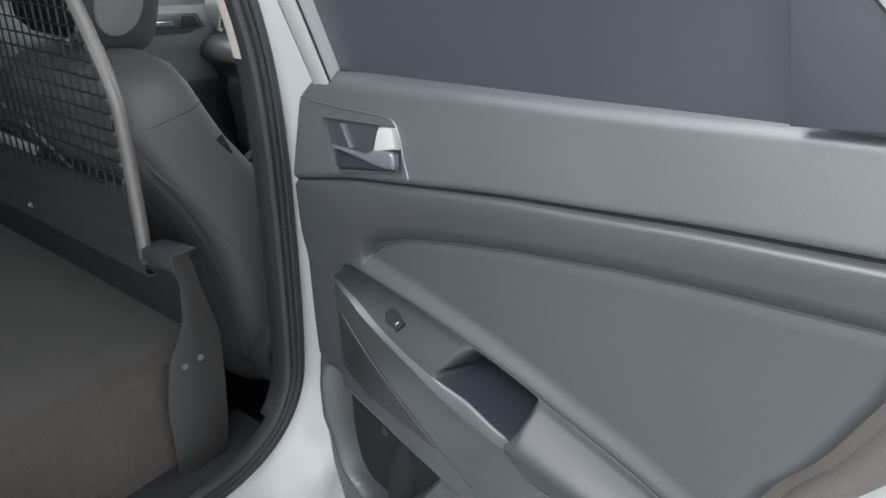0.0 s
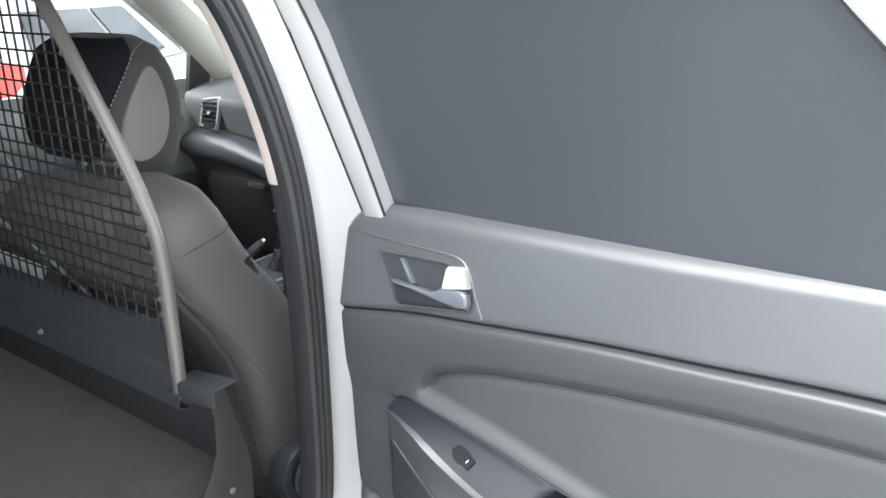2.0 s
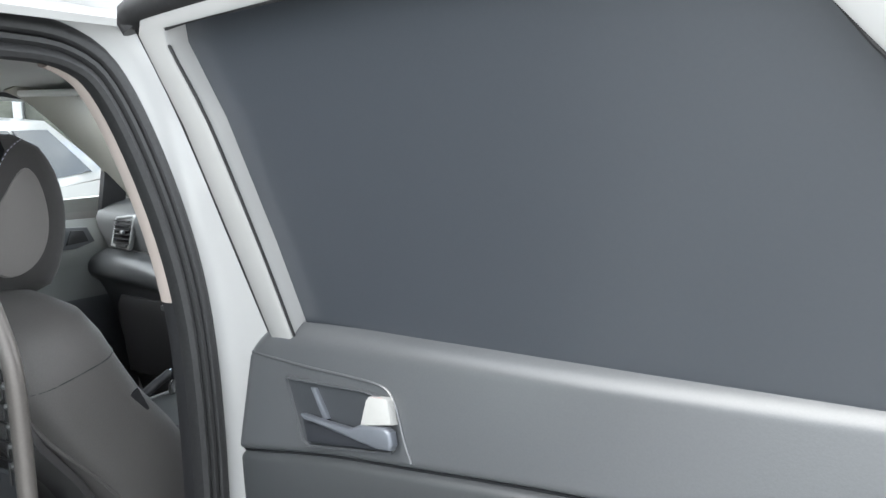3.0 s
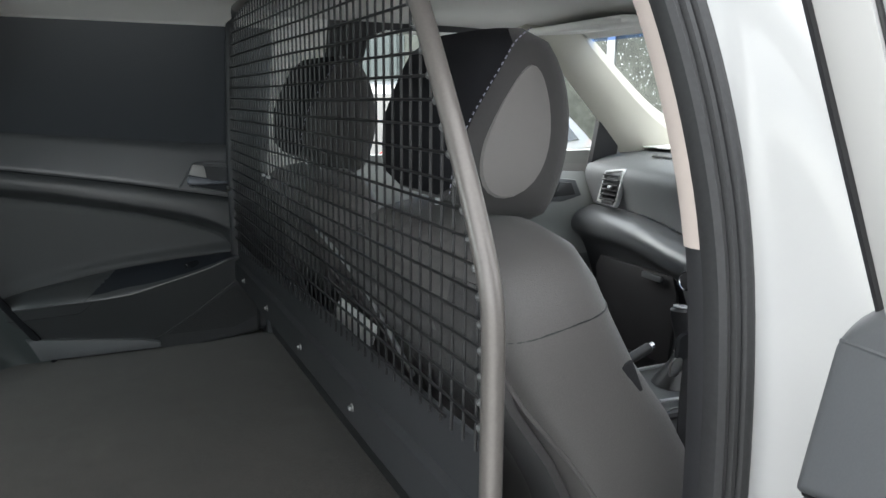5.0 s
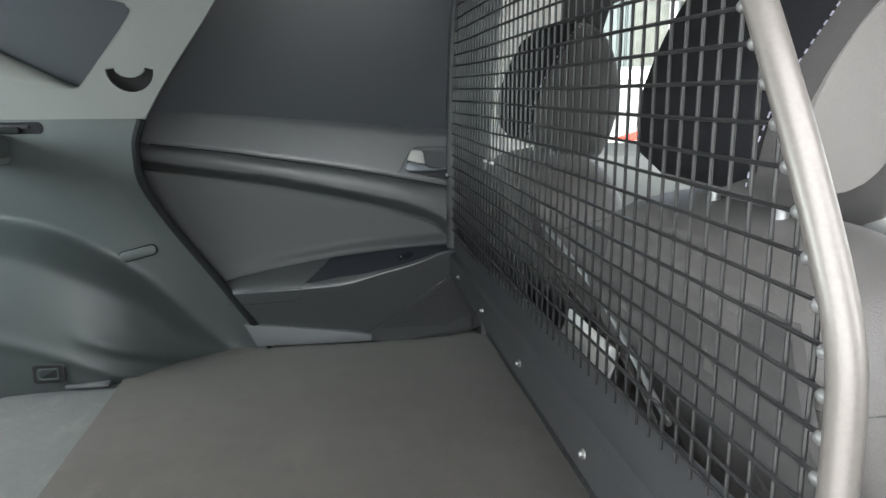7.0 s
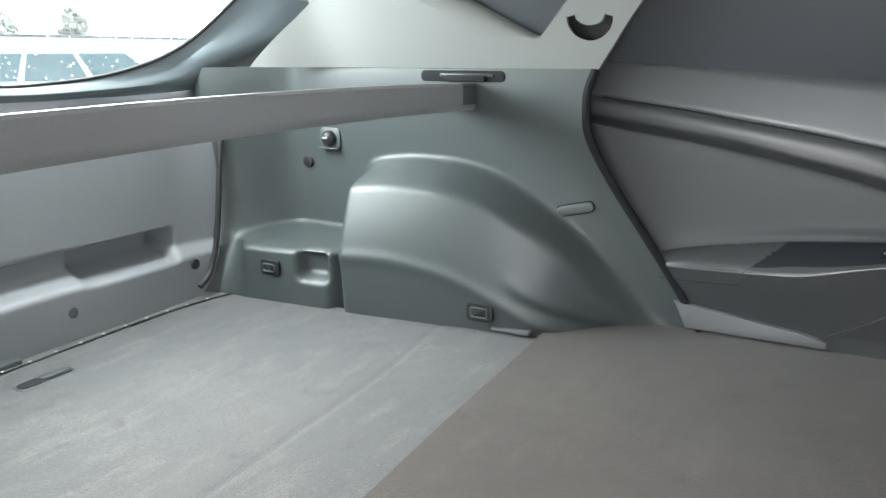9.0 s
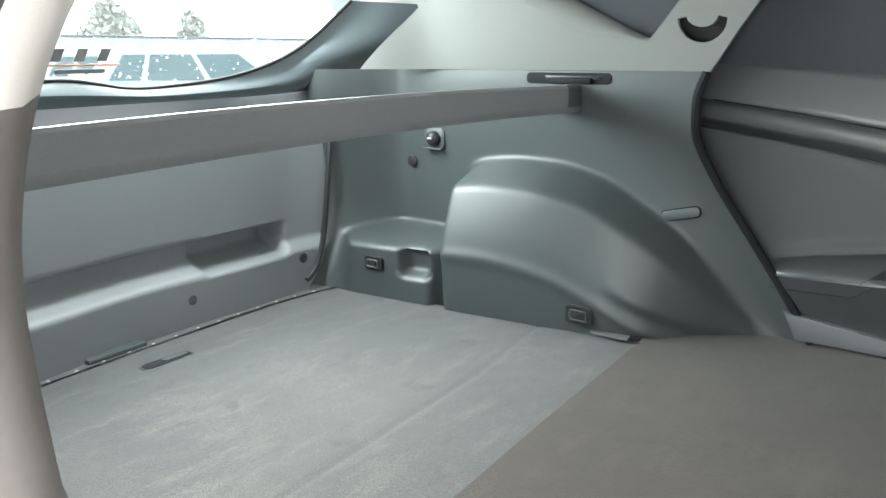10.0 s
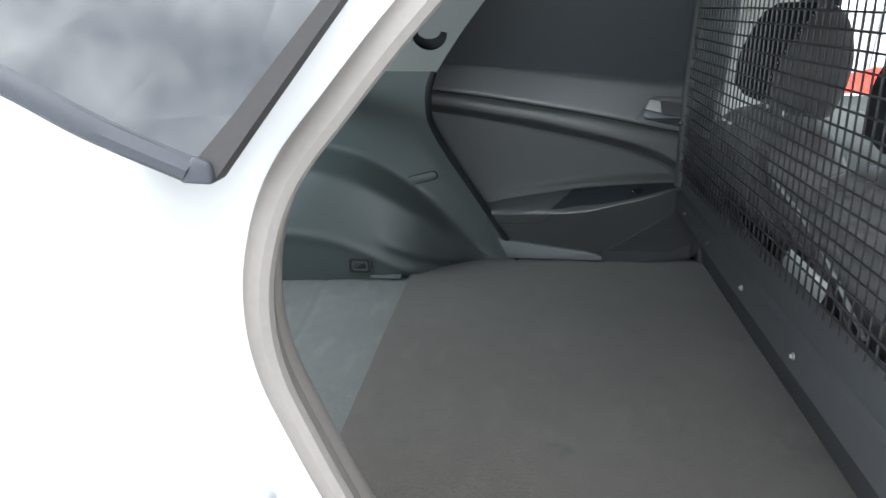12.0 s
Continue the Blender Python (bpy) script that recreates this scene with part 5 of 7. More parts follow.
GLASS = [(-0.60, 1.478), (-0.52, 1.40), (-0.45, 1.352), (-0.36, 1.318), (-0.25, 1.295), (-0.10, 1.283), (-0.02, 1.284), (0.05, 1.296), (0.12, 1.304), (0.25, 1.302), (0.36, 1.318), (0.45, 1.352), (0.52, 1.40), (0.60, 1.478)]
OUTG = [(-0.755, 1.47), (-0.745, 1.41), (-0.72, 1.352), (-0.67, 1.275), (-0.45, 1.255), (-0.18, 1.252), (-0.05, 1.252), (0.06, 1.252), (0.20, 1.252), (0.45, 1.255), (0.67, 1.275), (0.72, 1.352), (0.745, 1.41), (0.755, 1.47)]
gy = lambda z: -1.665 + 0.52 * (z - 1.26)  # noqa: E731
rows = []
ga, oa = catmull([(a, b, 0) for a, b in GLASS], 4), catmull([(a, b, 0) for a, b in OUTG], 4)
for t in span(0, 1, 9):
    row = []
    for p, q in zip(ga, oa):
        x, z = p.x + (q.x - p.x) * t, p.y + (q.y - p.y) * t
        row.append(Vector((x, gy(z) + 0.035 * math.sin(math.pi * t) + 0.02 * t + 0.12 * t * t * step(1.27, 1.40, z), z)))
    rows.append(row)
part("window_surround", grid(rows), M["surround"], gate, "dark window surround")
part("window_seal", tube([(p.x, gy(p.y) + 0.004, p.y) for p in ga], 0.004, 8), M["black"], gate)
bm = bmesh.new()
bm.faces.new([bm.verts.new((x, gy(z) - 0.006, z)) for x, z in [(-0.66, 1.60), (-0.64, 1.46), (-0.5, 1.34), (-0.30, 1.27), (0.30, 1.27), (0.5, 1.34), (0.64, 1.46), (0.66, 1.60)]])
pane = part("rear_pane", bm, M["rear_glass"], gate, "clear wet rear window", smooth=False)
pane.visible_shadow = False
bm = bmesh.new()
rnd = random.Random(9)
for _ in range(420):
    x, z = rnd.uniform(-0.58, 0.3), rnd.uniform(1.285, 1.47)
    d = bmesh.ops.create_icosphere(bm, subdivisions=1, radius=rnd.choice((0.0010, 0.0014, 0.0020, 0.0028)))
    bmesh.ops.transform(bm, matrix=Matrix.Translation((x, gy(z) - 0.008, z)) @ Matrix.Diagonal((1, 0.5, 1.1, 1)), verts=d["verts"])
tagged(part("raindrops", bm, M["drop"], gate, "raindrops on the rear window"), kind="stuff")
# dealer sticker on the glass, seen from behind
st = thing("window_sticker", "rear window sticker with grey lettering bars and an orange line", "sticker", at=(0.15, -1.62, 1.33))
sk = axes((0.15, gy(1.335) + 0.001, 1.335), (1, 0, 0), Vector((0, 0.52, 1)).normalized(), Vector((0, 1, -0.52)).normalized())
for k in range(5):
    x0 = -0.120 + 0.046 * k
    part("letter_bar", plate([(x0, 0.004), (x0 + 0.020, 0.004), (x0 + 0.014, 0.030), (x0 - 0.006, 0.030)], 0.001, sk @ pose(0, 0, 0.0012)), M["sticker_grey"], st)
part("line", plate(rounded(0.30, 0.003, 0.001, 2, 0, -0.004), 0.001, sk @ pose(0, 0, 0.0012)), M["orange"], st)
for k in range(2):
    part("small_bar", plate(rounded(0.10, 0.009, 0.003, 2, -0.07 + 0.13 * k, -0.017), 0.001, sk @ pose(0, 0, 0.0012)), M["sticker_grey"], st)
part("trim_screw", disc(0.013, 0.004, axes((-0.419, -1.580, 0.847), (1, 0, 0), (0, 0, 1), (0, 1, 0)) @ pose(0, 0, 0.004), 16, 0.002), M["black"], gate)
part("trim_plug", disc(0.012, 0.003, axes((-0.10, -1.606, 0.818), (1, 0, 0), (0, 0, 1), (0, 1, 0)) @ pose(0, 0, 0.004), 16, 0.002), M["trim"], gate)
# threshold between board and tailgate with its row of studs
sill = thing("boot_threshold", "dark ribbed boot threshold trim", "threshold", kind="structure", at=(0, -1.6, 0.74))
part("strip", grid([[Vector((x, y + 0.045 * (x / 0.5) ** 4, z)) for x in span(-0.52, 0.52, 30)] for y, z in ((-1.63, 0.748), (-1.60, 0.752), (-1.575, 0.760), (-1.565, 0.764))], flip=True), M["cargo"], sill)
for k in range(16):
    x = -0.42 + 0.056 * k
    part("stud", ball(0.004, (x, -1.572 + 0.045 * (x / 0.5) ** 4, FZ - 0.002), 1, 1, 0.5, 8), M["lock"], sill)
part("latch_cover", rbox((0.13, 0.030, 0.014), (0.10, -1.596, 0.763), 0.005), M["cargo"], sill, "black latch cover")

# ---- roof ----
roof = thing("ceiling", "pale grey fabric headliner", "headliner", kind="structure", at=(0, 0, 1.6))
rows = [[Vector((x, y, 1.605 + 0.022 * (1 - (x / 0.66) ** 2) - 0.045 * step(-0.9, -1.5, y) - 0.012 * step(0.5, 1.0, y) - 0.03 * max(0, abs(x) - 0.56) / 0.1)) for x in span(-0.66, 0.618, 24)] for y in span(-1.50, 0.92, 40)]
part("liner", thick(grid(rows), 0.012), M["liner"], roof)
rows = [[Vector((x, y, 1.675 + 0.03 * (1 - (x / 0.68) ** 2) - 0.06 * step(-0.8, -1.6, y) - 0.05 * step(0.4, 1.0, y) - 0.045 * max(0, abs(x) - 0.56) / 0.12)) for x in span(-0.68, 0.68, 24)] for y in span(-1.62, 0.98, 40)]
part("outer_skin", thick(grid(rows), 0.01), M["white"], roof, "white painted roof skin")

# ---- mesh partition ----
guard = thing("cargo_partition", "black steel mesh partition on a folded lower plate", "cargo partition", at=(0, 0, 0.93))
TUBE = [(0.662, 0, 0.965), (0.662, 0, 1.10), (0.661, 0, 1.18), (0.655, 0, 1.225), (0.636, 0, 1.268), (0.600, 0, 1.330), (0.555, 0, 1.400), (0.500, 0, 1.480), (0.445, 0, 1.555), (0.405, 0, 1.592), (0.34, 0, 1.606)]
right_tube = catmull(TUBE, 5)
part("side_tube", tube(right_tube, 0.0112, 16), M["steel"], guard, "satin grey steel side tube")
part("top_tube", tube(catmull([(0.34, 0, 1.606), (0.1, 0, 1.614), (-0.3, 0, 1.612), (-0.56, 0, 1.600)], 5), 0.0135, 12), M["steel"], guard)
part("left_bar", tube(catmull([(-0.56, 0, 1.600), (-0.630, 0, 1.585), (-0.668, 0, 1.52), (-0.700, 0, 1.40), (-0.722, 0, 1.26), (-0.726, 0, 1.10), (-0.726, 0, 0.95)], 5), 0.0135, 12), M["plate"], guard, "black side bar")
BASE = lambda x: 1.052 + 0.030 * (x + 0.05)  # noqa: E731
right_x = curve([(p.z, p.x - 0.006) for p in right_tube])
left_x = curve([(0.95, -0.722), (1.10, -0.722), (1.26, -0.716), (1.40, -0.695), (1.52, -0.662), (1.585, -0.624), (1.60, -0.56)])
top_z = curve([(-0.66, 1.53), (-0.62, 1.59), (-0.3, 1.61), (0.34, 1.604), (0.405, 1.590), (0.445, 1.553), (0.50, 1.478), (0.555, 1.398), (0.60, 1.328), (0.636, 1.266), (0.655, 1.22)])
# level wires lie in front of upright ones and end in a weld on the tube
for k in range(24):
    z = 1.0455 + 0.0250 * k
    x0, x1 = left_x(z), right_x(z) - 0.004
    if z < BASE(0.6):
        x1 = min(x1, (z - 1.052) / 0.030 - 0.05)
        if x1 < x0 + 0.1:
            continue
    sag = [Vector((x0 + (x1 - x0) * s, -0.003, z + 0.0012 * math.sin(7 * s + k))) for s in span(0, 1, 14)]
    part("level_wire", tube(sag, 0.0018, 6), M["wire"], guard)
    if x1 > right_x(z) - 0.02:
        part("weld", ball(0.0052, (x1 + 0.001, -0.007, z), 1.2, 0.8, 0.9, 8), M["weld"], guard)
for k in range(50):
    x = 0.6285 - 0.0275 * k
    if x < -0.72:
        break
    z0 = BASE(x) - 0.012
    z1 = top_z(max(x, -0.655)) if x > -0.655 else 1.25 + (x + 0.72) * 4.2
    part("upright_wire", tube([Vector((x, 0.0008, z0)), Vector((x + 0.0008 * math.sin(k), 0.0008, (z0 + z1) / 2)), Vector((x, 0.0008, z1))], 0.0018, 6), M["wire"], guard)
part("edge_wire", tube([Vector((right_x(z) - 0.010, 0.0, z)) for z in span(0.97, 1.585, 26)], 0.0018, 6), M["wire"], guard)
# folded plate below the mesh
xs = span(-0.735, 0.665, 30)
rows = [[Vector((x, y, z(x))) for x in xs] for y, z in ((0.004, lambda x: BASE(x) + 0.004), (0.002, lambda x: BASE(x)), (0.002, lambda x: 0.998 + 0.010 * x), (-0.008, lambda x: 0.992 + 0.010 * x), (-0.009, lambda x: 0.938), (0.004, lambda x: 0.932), (0.010, lambda x: 0.931))]
lower = part("lower_plate", thick(grid(rows), 0.002), M["plate"], guard, "folded black lower plate", angle=25)
rows = [[Vector((x, y, z)) for x in span(-0.80, 0.665, 12)] for y, z in ((0.030, 0.95), (0.085, 0.80), (0.095, 0.74))]
part("kick_plate", thick(grid(rows), 0.002), M["plate"], guard, "black inner plate set back below")
for x in (0.27, -0.025, -0.305, -0.57):
    z = 0.965 + 0.004 * x
    bolt = part("bolt", disc(0.0062, 0.003, axes((x, -0.0125, z), (1, 0, 0), (0, 0, 1), (0, -1, 0)), 16, 0.001), M["weld"], guard, "dull zinc bolt with washer")
    part("bolt_head", disc(0.0036, 0.004, axes((x, -0.0165, z), (1, 0, 0), (0, 0, 1), (0, -1, 0)), 6, 0.0008), M["weld"], bolt)
for x, y, z in ((-0.722, -0.018, 1.172), (-0.724, -0.018, 0.958)):
    part("side_bolt", disc(0.008, 0.012, axes((x, y, z), (1, 0, 0), (0, 0, 1), (0, -1, 0)), 6, 0.001), M["chrome"], guard)
for x in (-0.30, -0.25):
    part("mesh_clip", rbox((0.018, 0.006, 0.006), (x, -0.008, 1.245), 0.002), M["silver"], guard, "small bright mesh clip")
# curved end plate down the doorway
endp = [(0.000, 0.985), (0.050, 0.985), (0.066, 0.901), (0.082, 0.840), (0.090, 0.797), (0.087, 0.70), (0.080, 0.605), (0.060, 0.50), (-0.03, 0.50), (-0.03, 0.70), (-0.012, 0.785), (0.012, 0.822), (0.024, 0.855), (0.028, 0.915), (0.018, 0.955)]
em = axes((0.700, 0, 0), (0, 1, 0), (0, 0, 1), (1, 0, 0))
endo = part("end_plate", plate(endp, 0.003, em, 0.001), M["end_plate"], guard, "curved black end plate")
part("end_flange", rbox((0.100, 0.044, 0.003), (0.705, 0.014, 0.990), 0.001, (0, -7, 0)), M["plate"], guard)
part("flange_lip", rbox((0.100, 0.003, 0.026), (0.705, -0.008, 0.976), 0.001, (0, -7, 0)), M["plate"], guard)
for y, z in ((0.013, 0.766), (0.044, 0.769)):
    part("plate_bolt", disc(0.0058, 0.005, em @ pose(y, z, 0.004), 6, 0.0012), M["weld"], endo, "bolt head")
part("tube_foot", rbox((0.034, 0.034, 0.004), (0.662, 0, 0.964), 0.001), M["plate"], guard)

# ---- front seats ----


def slab(rows, power=2.6, seg=28):
    """A cushion lofted through (centre, half width x, half depth, tilt) stations."""
    out = []
    for c, hx, hy, tilt in rows:
        ct, st = math.cos(tilt), math.sin(tilt)
        row = []
        for k in range(seg):
            a = 2 * math.pi * k / seg
            ca, sa = math.cos(a), math.sin(a)
            x = hx * math.copysign(abs(ca) ** (2 / power), ca)
            y = hy * math.copysign(abs(sa) ** (2 / power), sa)
            row.append(Vector(c) + Vector((x, y * ct, y * st)))
        out.append(row)
    return grid(out, close_v=True, caps=True)


def front_seat(cx, s, label, light):
    ob = thing("front_seat", label, "car seat", group="front seats", at=(cx, 0.4, 0.40))
    # backrest: leans back as it rises
    st = [(0.345, 0.56, 0.225, 0.105), (0.325, 0.65, 0.248, 0.112), (0.305, 0.76, 0.260, 0.115), (0.282, 0.86, 0.264, 0.110), (0.250, 0.94, 0.264, 0.104), (0.208, 1.015, 0.262, 0.099), (0.158, 1.085, 0.258, 0.096), (0.128, 1.145, 0.255, 0.092), (0.114, 1.190, 0.246, 0.086), (0.109, 1.224, 0.222, 0.074), (0.107, 1.244, 0.175, 0.054), (0.107, 1.252, 0.10, 0.030)]
    rows = [((cx, y, z), hx, hy, 0.20) for y, z, hx, hy in st]
    part("backrest", slab(rows, 4.2, 48), M["seat_side"], ob)
    # rear shell panel and its side piping
    rows = [[Vector((cx + dx * hx * 0.90, y - hy * 0.98 * (1 - 0.05 * dx * dx), z - 0.02)) for dx in span(-1, 1, 14)] for y, z, hx, hy in st[1:-2]]
    part("back_panel", thick(grid(rows), 0.01), M["seat"], ob, "charcoal fabric rear panel")
    skin = lambda q, a, k: Vector((cx + s * q[2] * k * abs(math.cos(a)) ** (2 / 4.2), q[0] + q[3] * k * math.copysign(abs(math.sin(a)) ** (2 / 4.2), math.sin(a)) * math.cos(0.20), q[1] + q[3] * math.copysign(abs(math.sin(a)) ** (2 / 4.2), math.sin(a)) * math.sin(0.20)))  # noqa: E731
    pip = [skin(q, -0.05 - 0.70 * min(1, max(0, (q[1] - 0.78) / 0.36)), 1.0) for q in st[:8]]
    part("piping", tube(catmull(pip, 4), 0.0032, 8), M["seat_side"], ob)
    q = (0.124, 1.160, 0.253, 0.0905)
    part("seam", tube([skin(q, a, 0.993) for a in span(-1.4, 1.4, 28)], 0.0012, 6), M["black"], ob)
    part("airbag_tag", rbox((0.004, 0.020, 0.042), (cx + s * 0.252, 0.212, 1.090), 0.001, (25, 0, 0)), M["black"], ob, "small black side tag")
    # cushion
    rows = [((cx, y, z), hx, 0.075, 0) for y, z, hx in ((0.36, 0.58, 0.22), (0.42, 0.60, 0.25), (0.60, 0.61, 0.26), (0.78, 0.63, 0.26), (0.86, 0.62, 0.24), (0.89, 0.60, 0.20))]
    bm = grid([[Vector((cx + hx * math.copysign(abs(math.cos(a)) ** 0.7, math.cos(a)), y, z + 0.085 * math.copysign(abs(math.sin(a)) ** 0.7, math.sin(a)))) for a in (2 * math.pi * k / 28 for k in range(28))] for (_, y, z), hx, *_ in rows], close_v=True, caps=True)
    part("cushion", bm, M["seat"], ob)
    part("base", rbox((0.44, 0.48, 0.16), (cx, 0.60, 0.43), 0.02), M["black"], ob)
    # recliner knob at the side
    m = axes((cx + s * 0.285, 0.285, 0.640), (0, s, 0), (0, 0, 1), (s, 0, 0))
    knob = part("recliner_cover", disc(0.068, 0.040, m @ pose(0, -0.008, 0.0), 32, 0.010), M["low_trim"], ob, "dark recliner cover")
    part("recliner_wheel", disc(0.050, 0.026, m @ pose(0, 0, 0.024), 32, 0.004), M["matt_black"], knob)
    rim = []
    for k in range(96):
        a, r = 2 * math.pi * k / 96, 0.0515 + 0.0012 * (k % 2)
        rim.append(m @ Vector((r * math.cos(a), r * math.sin(a), 0.018)))
    part("wheel_rim", tube(rim, 0.0042, 6, True), M["lever"], knob, "knurled silver-grey rim")
    # headrest: thick rounded block with a pale side insert
    hx0 = cx - s * 0.022
    hr = []
    for t in span(0, 1, 13):
        z = 1.258 + 0.224 * t
        w = 0.146 * (0.93 + 0.07 * math.sin(math.pi * t)) * (1 - 0.16 * max(0, t - 0.72) ** 2 / 0.08) * (0.86 + 0.14 * min(1, t / 0.12))
        d = 0.094 * (0.62 + 0.38 * math.sin(math.pi * min(1, 0.18 + 0.74 * t)) ** 0.8)
        y = 0.126 + 0.02 * math.sin(math.pi * t)
        # the rear face slopes forward towards the top
        q = 0.050 * (max(0.0, t - 0.45) / 0.55) ** 1.3
        y, d = y + q / 2, d - q / 2
        if t > 0.99:
            w, d = w * 0.80, d * 0.72
        if t < 0.01:
            w, d = w * 0.86, d * 0.80
        hr.append(((hx0, y, z), w, d, 0.05 - 0.42 * (1 - t) ** 2))
    head = part("headrest", slab(hr, 3.4, 36), M["seat"], ob, "black headrest with grey side insert")
    # black rear cover up to the stitched seam
    seam_y = curve([(1.25, 0.066), (1.285, 0.066), (1.325, 0.070), (1.368, 0.080), (1.401, 0.095), (1.432, 0.113), (1.462, 0.133), (1.49, 0.152)])
    rows = []
    for (x, y, z), w, d, tilt in hr:
        off = max(-0.95, min(0.6, (seam_y(z) - y) / d))
        a0 = math.asin(math.copysign(abs(off) ** 1.7, off))
        row = []
        for a in span(math.pi - a0, 2 * math.pi + a0, 24):
            ca, sa = math.cos(a), math.sin(a)
            dy = (d + 0.0025) * math.copysign(abs(sa) ** (2 / 3.4), sa)
            row.append(Vector((x + (w + 0.0022) * math.copysign(abs(ca) ** (2 / 3.4), ca), y + dy * math.cos(tilt), z + dy * math.sin(tilt))))
        rows.append(row)
    part("rear_cover", thick(grid(rows), 0.0018), M["head_back"], head, "black fabric rear cover")
    egg = []
    for k in range(28):
        a = 2 * math.pi * k / 28
        ca, sa = math.cos(a), math.sin(a)
        egg.append((0.138 + 0.042 * ca * (1 - 0.34 * sa) + 0.016 * sa, 1.360 + 0.078 * sa))
    rows = []
    for sc, lift in ((1.0, -0.004), (0.97, 0.002), (0.80, 0.0042), (0.4, 0.005), (0.02, 0.005)):
        rows.append([Vector((hx0 + s * (0.1395 + lift + 0.004 * math.sin(math.pi * (1.364 + (z - 1.364) * sc - 1.258) / 0.222)), 0.138 + (y - 0.138) * sc, 1.364 + (z - 1.364) * sc)) for y, z in egg])
    if light:
        part("side_insert", grid(rows, close_v=True, caps=True), M["grey_fabric"], head, "grey fabric side insert")
    run = catmull([(0, 0.150, 1.478), (0, 0.129, 1.462), (0, 0.109, 1.432), (0, 0.091, 1.401), (0, 0.076, 1.368), (0, 0.066, 1.325), (0, 0.062, 1.285)], 9)
    st_line = [Vector((hx0 + s * (0.146 * (1 - min(0.97, abs(p.y - 0.142) / 0.094) ** 3.4) ** (1 / 3.4) - 0.002 - 0.10 * max(0, p.z - 1.445)), p.y, p.z)) for p in run]
    bm = bmesh.new()
    for a, b in zip(st_line[::2], st_line[1::2]):
        g = tube([a + Vector((s * 0.004, -0.002, 0)), b + Vector((s * 0.004, -0.002, 0))], 0.0008, 5)
        me = bpy.data.meshes.new("t")
        g.to_mesh(me)
        g.free()
        bm.from_mesh(me)
        bpy.data.meshes.remove(me)
    part("stitching", bm, M["thread"], head, "pale blue stitching")
    for dx in (-0.06, 0.06):
        part("post", tube([(cx + dx, 0.114, 1.20), (cx + dx, 0.120, 1.30)], 0.006, 10), M["silver"], ob, "satin headrest post")
        part("post_socket", disc(0.014, 0.008, axes((cx + dx, 0.114, 1.233), (1, 0, 0), (0, 1, 0), (0, 0, 1)), 16, 0.002), M["black"], ob)
    return ob


front_seat(0.345, 1, "charcoal driver's seat with black headrest and grey side insert", True)
front_seat(-0.365, 1, "charcoal passenger seat behind the mesh partition", False)

# ---- front cabin ----
dash = thing("dashboard", "two-tone dark dashboard with silver-rimmed vents and radio stack", "dashboard", at=(0, 1.2, 0.7))


def loft_x(profile, xs, name, material, parent, label="", bow=0.0, angle=38, thickness=0.0):
    rows = [[Vector((x, y - bow * (x / 0.7) ** 2, z - 0.050 * step(-0.52, -0.12, x) * step(0.62, 0.12, x) * step(1.14, 1.08, z) * step(0.80, 0.96, z))) for y, z in profile] for x in xs]
    bm = grid(rows, caps=False)
    if thickness:
        thick(bm, thickness)
    return part(name, bm, material, parent, label, angle=angle)


upper = catmull([(1.55, 1.262, 0), (1.35, 1.252, 0), (1.18, 1.232, 0), (1.10, 1.210, 0), (1.075, 1.180, 0), (1.085, 1.130, 0), (1.10, 1.078, 0)], 4)
loft_x([(p.x, p.y) for p in upper], span(-0.74, 0.72, 30), "upper_pad", M["dash"], dash, "soft grey-black upper pad", bow=-0.02)
lower = catmull([(1.10, 1.074, 0), (1.055, 1.062, 0), (1.030, 1.035, 0), (1.035, 0.995, 0), (1.075, 0.955, 0), (1.12, 0.85, 0), (1.16, 0.70, 0), (1.22, 0.50, 0)], 4)
loft_x([(p.x, p.y) for p in lower], span(-0.74, 0.72, 30), "lower_pad", M["trim"], dash, "black lower pad with glovebox", bow=-0.02)
lid = [(-0.62, 0.92), (-0.60, 0.955), (-0.28, 0.955), (-0.26, 0.90), (-0.28, 0.70), (-0.58, 0.70)]
glove = part("glovebox_lid", plate([(x, z - 0.02) for x, z in lid], 0.01, axes((0, 1.066, 0), (1, 0, 0), (0, 0.0, 1), (0, -1, 0)) @ pose(0, 0, 0.0), 0.004), M["black"], dash, "black glovebox lid")
part("glovebox_latch", rbox((0.08, 0.012, 0.018), (-0.34, 1.048, 0.925), 0.004), M["trim"], glove)


def vent(cx, cy, cz, w, h, tip, slats, name="air_vent"):
    """A silver-rimmed air vent that faces the cabin."""
    m = axes((cx, cy, cz), (1, 0, 0), (0, tip, 1), (0, -1, tip))
    shape = [(-w * 0.55, -h * 0.42), (w * 0.26, -h / 2), (w * 0.36, -h * 0.42), (w * 0.58, h * 0.42), (w * 0.52, h / 2), (-w * 0.28, h * 0.40), (-w * 0.36, h * 0.30)]
    inner = [(a * 0.80, b * 0.84) for a, b in shape]
    v = part(name, ring(shape, inner, 0.016, m, 0.004), M["silver"], dash, "silver vent surround")
    part("vent_back", plate(inner, 0.003, m @ pose(0, 0, -0.014)), M["black"], v)
    for k in range(slats):
        b = -h * 0.30 + h * 0.62 * k / (slats - 1)
        part("slat", rbox((w * 0.72, 0.004, 0.020), (0.0, b, -0.006), 0.001, (25, 0, 0), m=m), M["black"], v)
    part("vent_tab", rbox((0.014, 0.010, 0.012), (w * 0.08, 0.0, 0.004), 0.002, m=m), M["silver"], v)
    part("vent_wheel", rbox((w * 0.5, 0.010, 0.008), (0.0, -h * 0.40, 0.0), 0.002, m=m), M["black"], v)
    return v


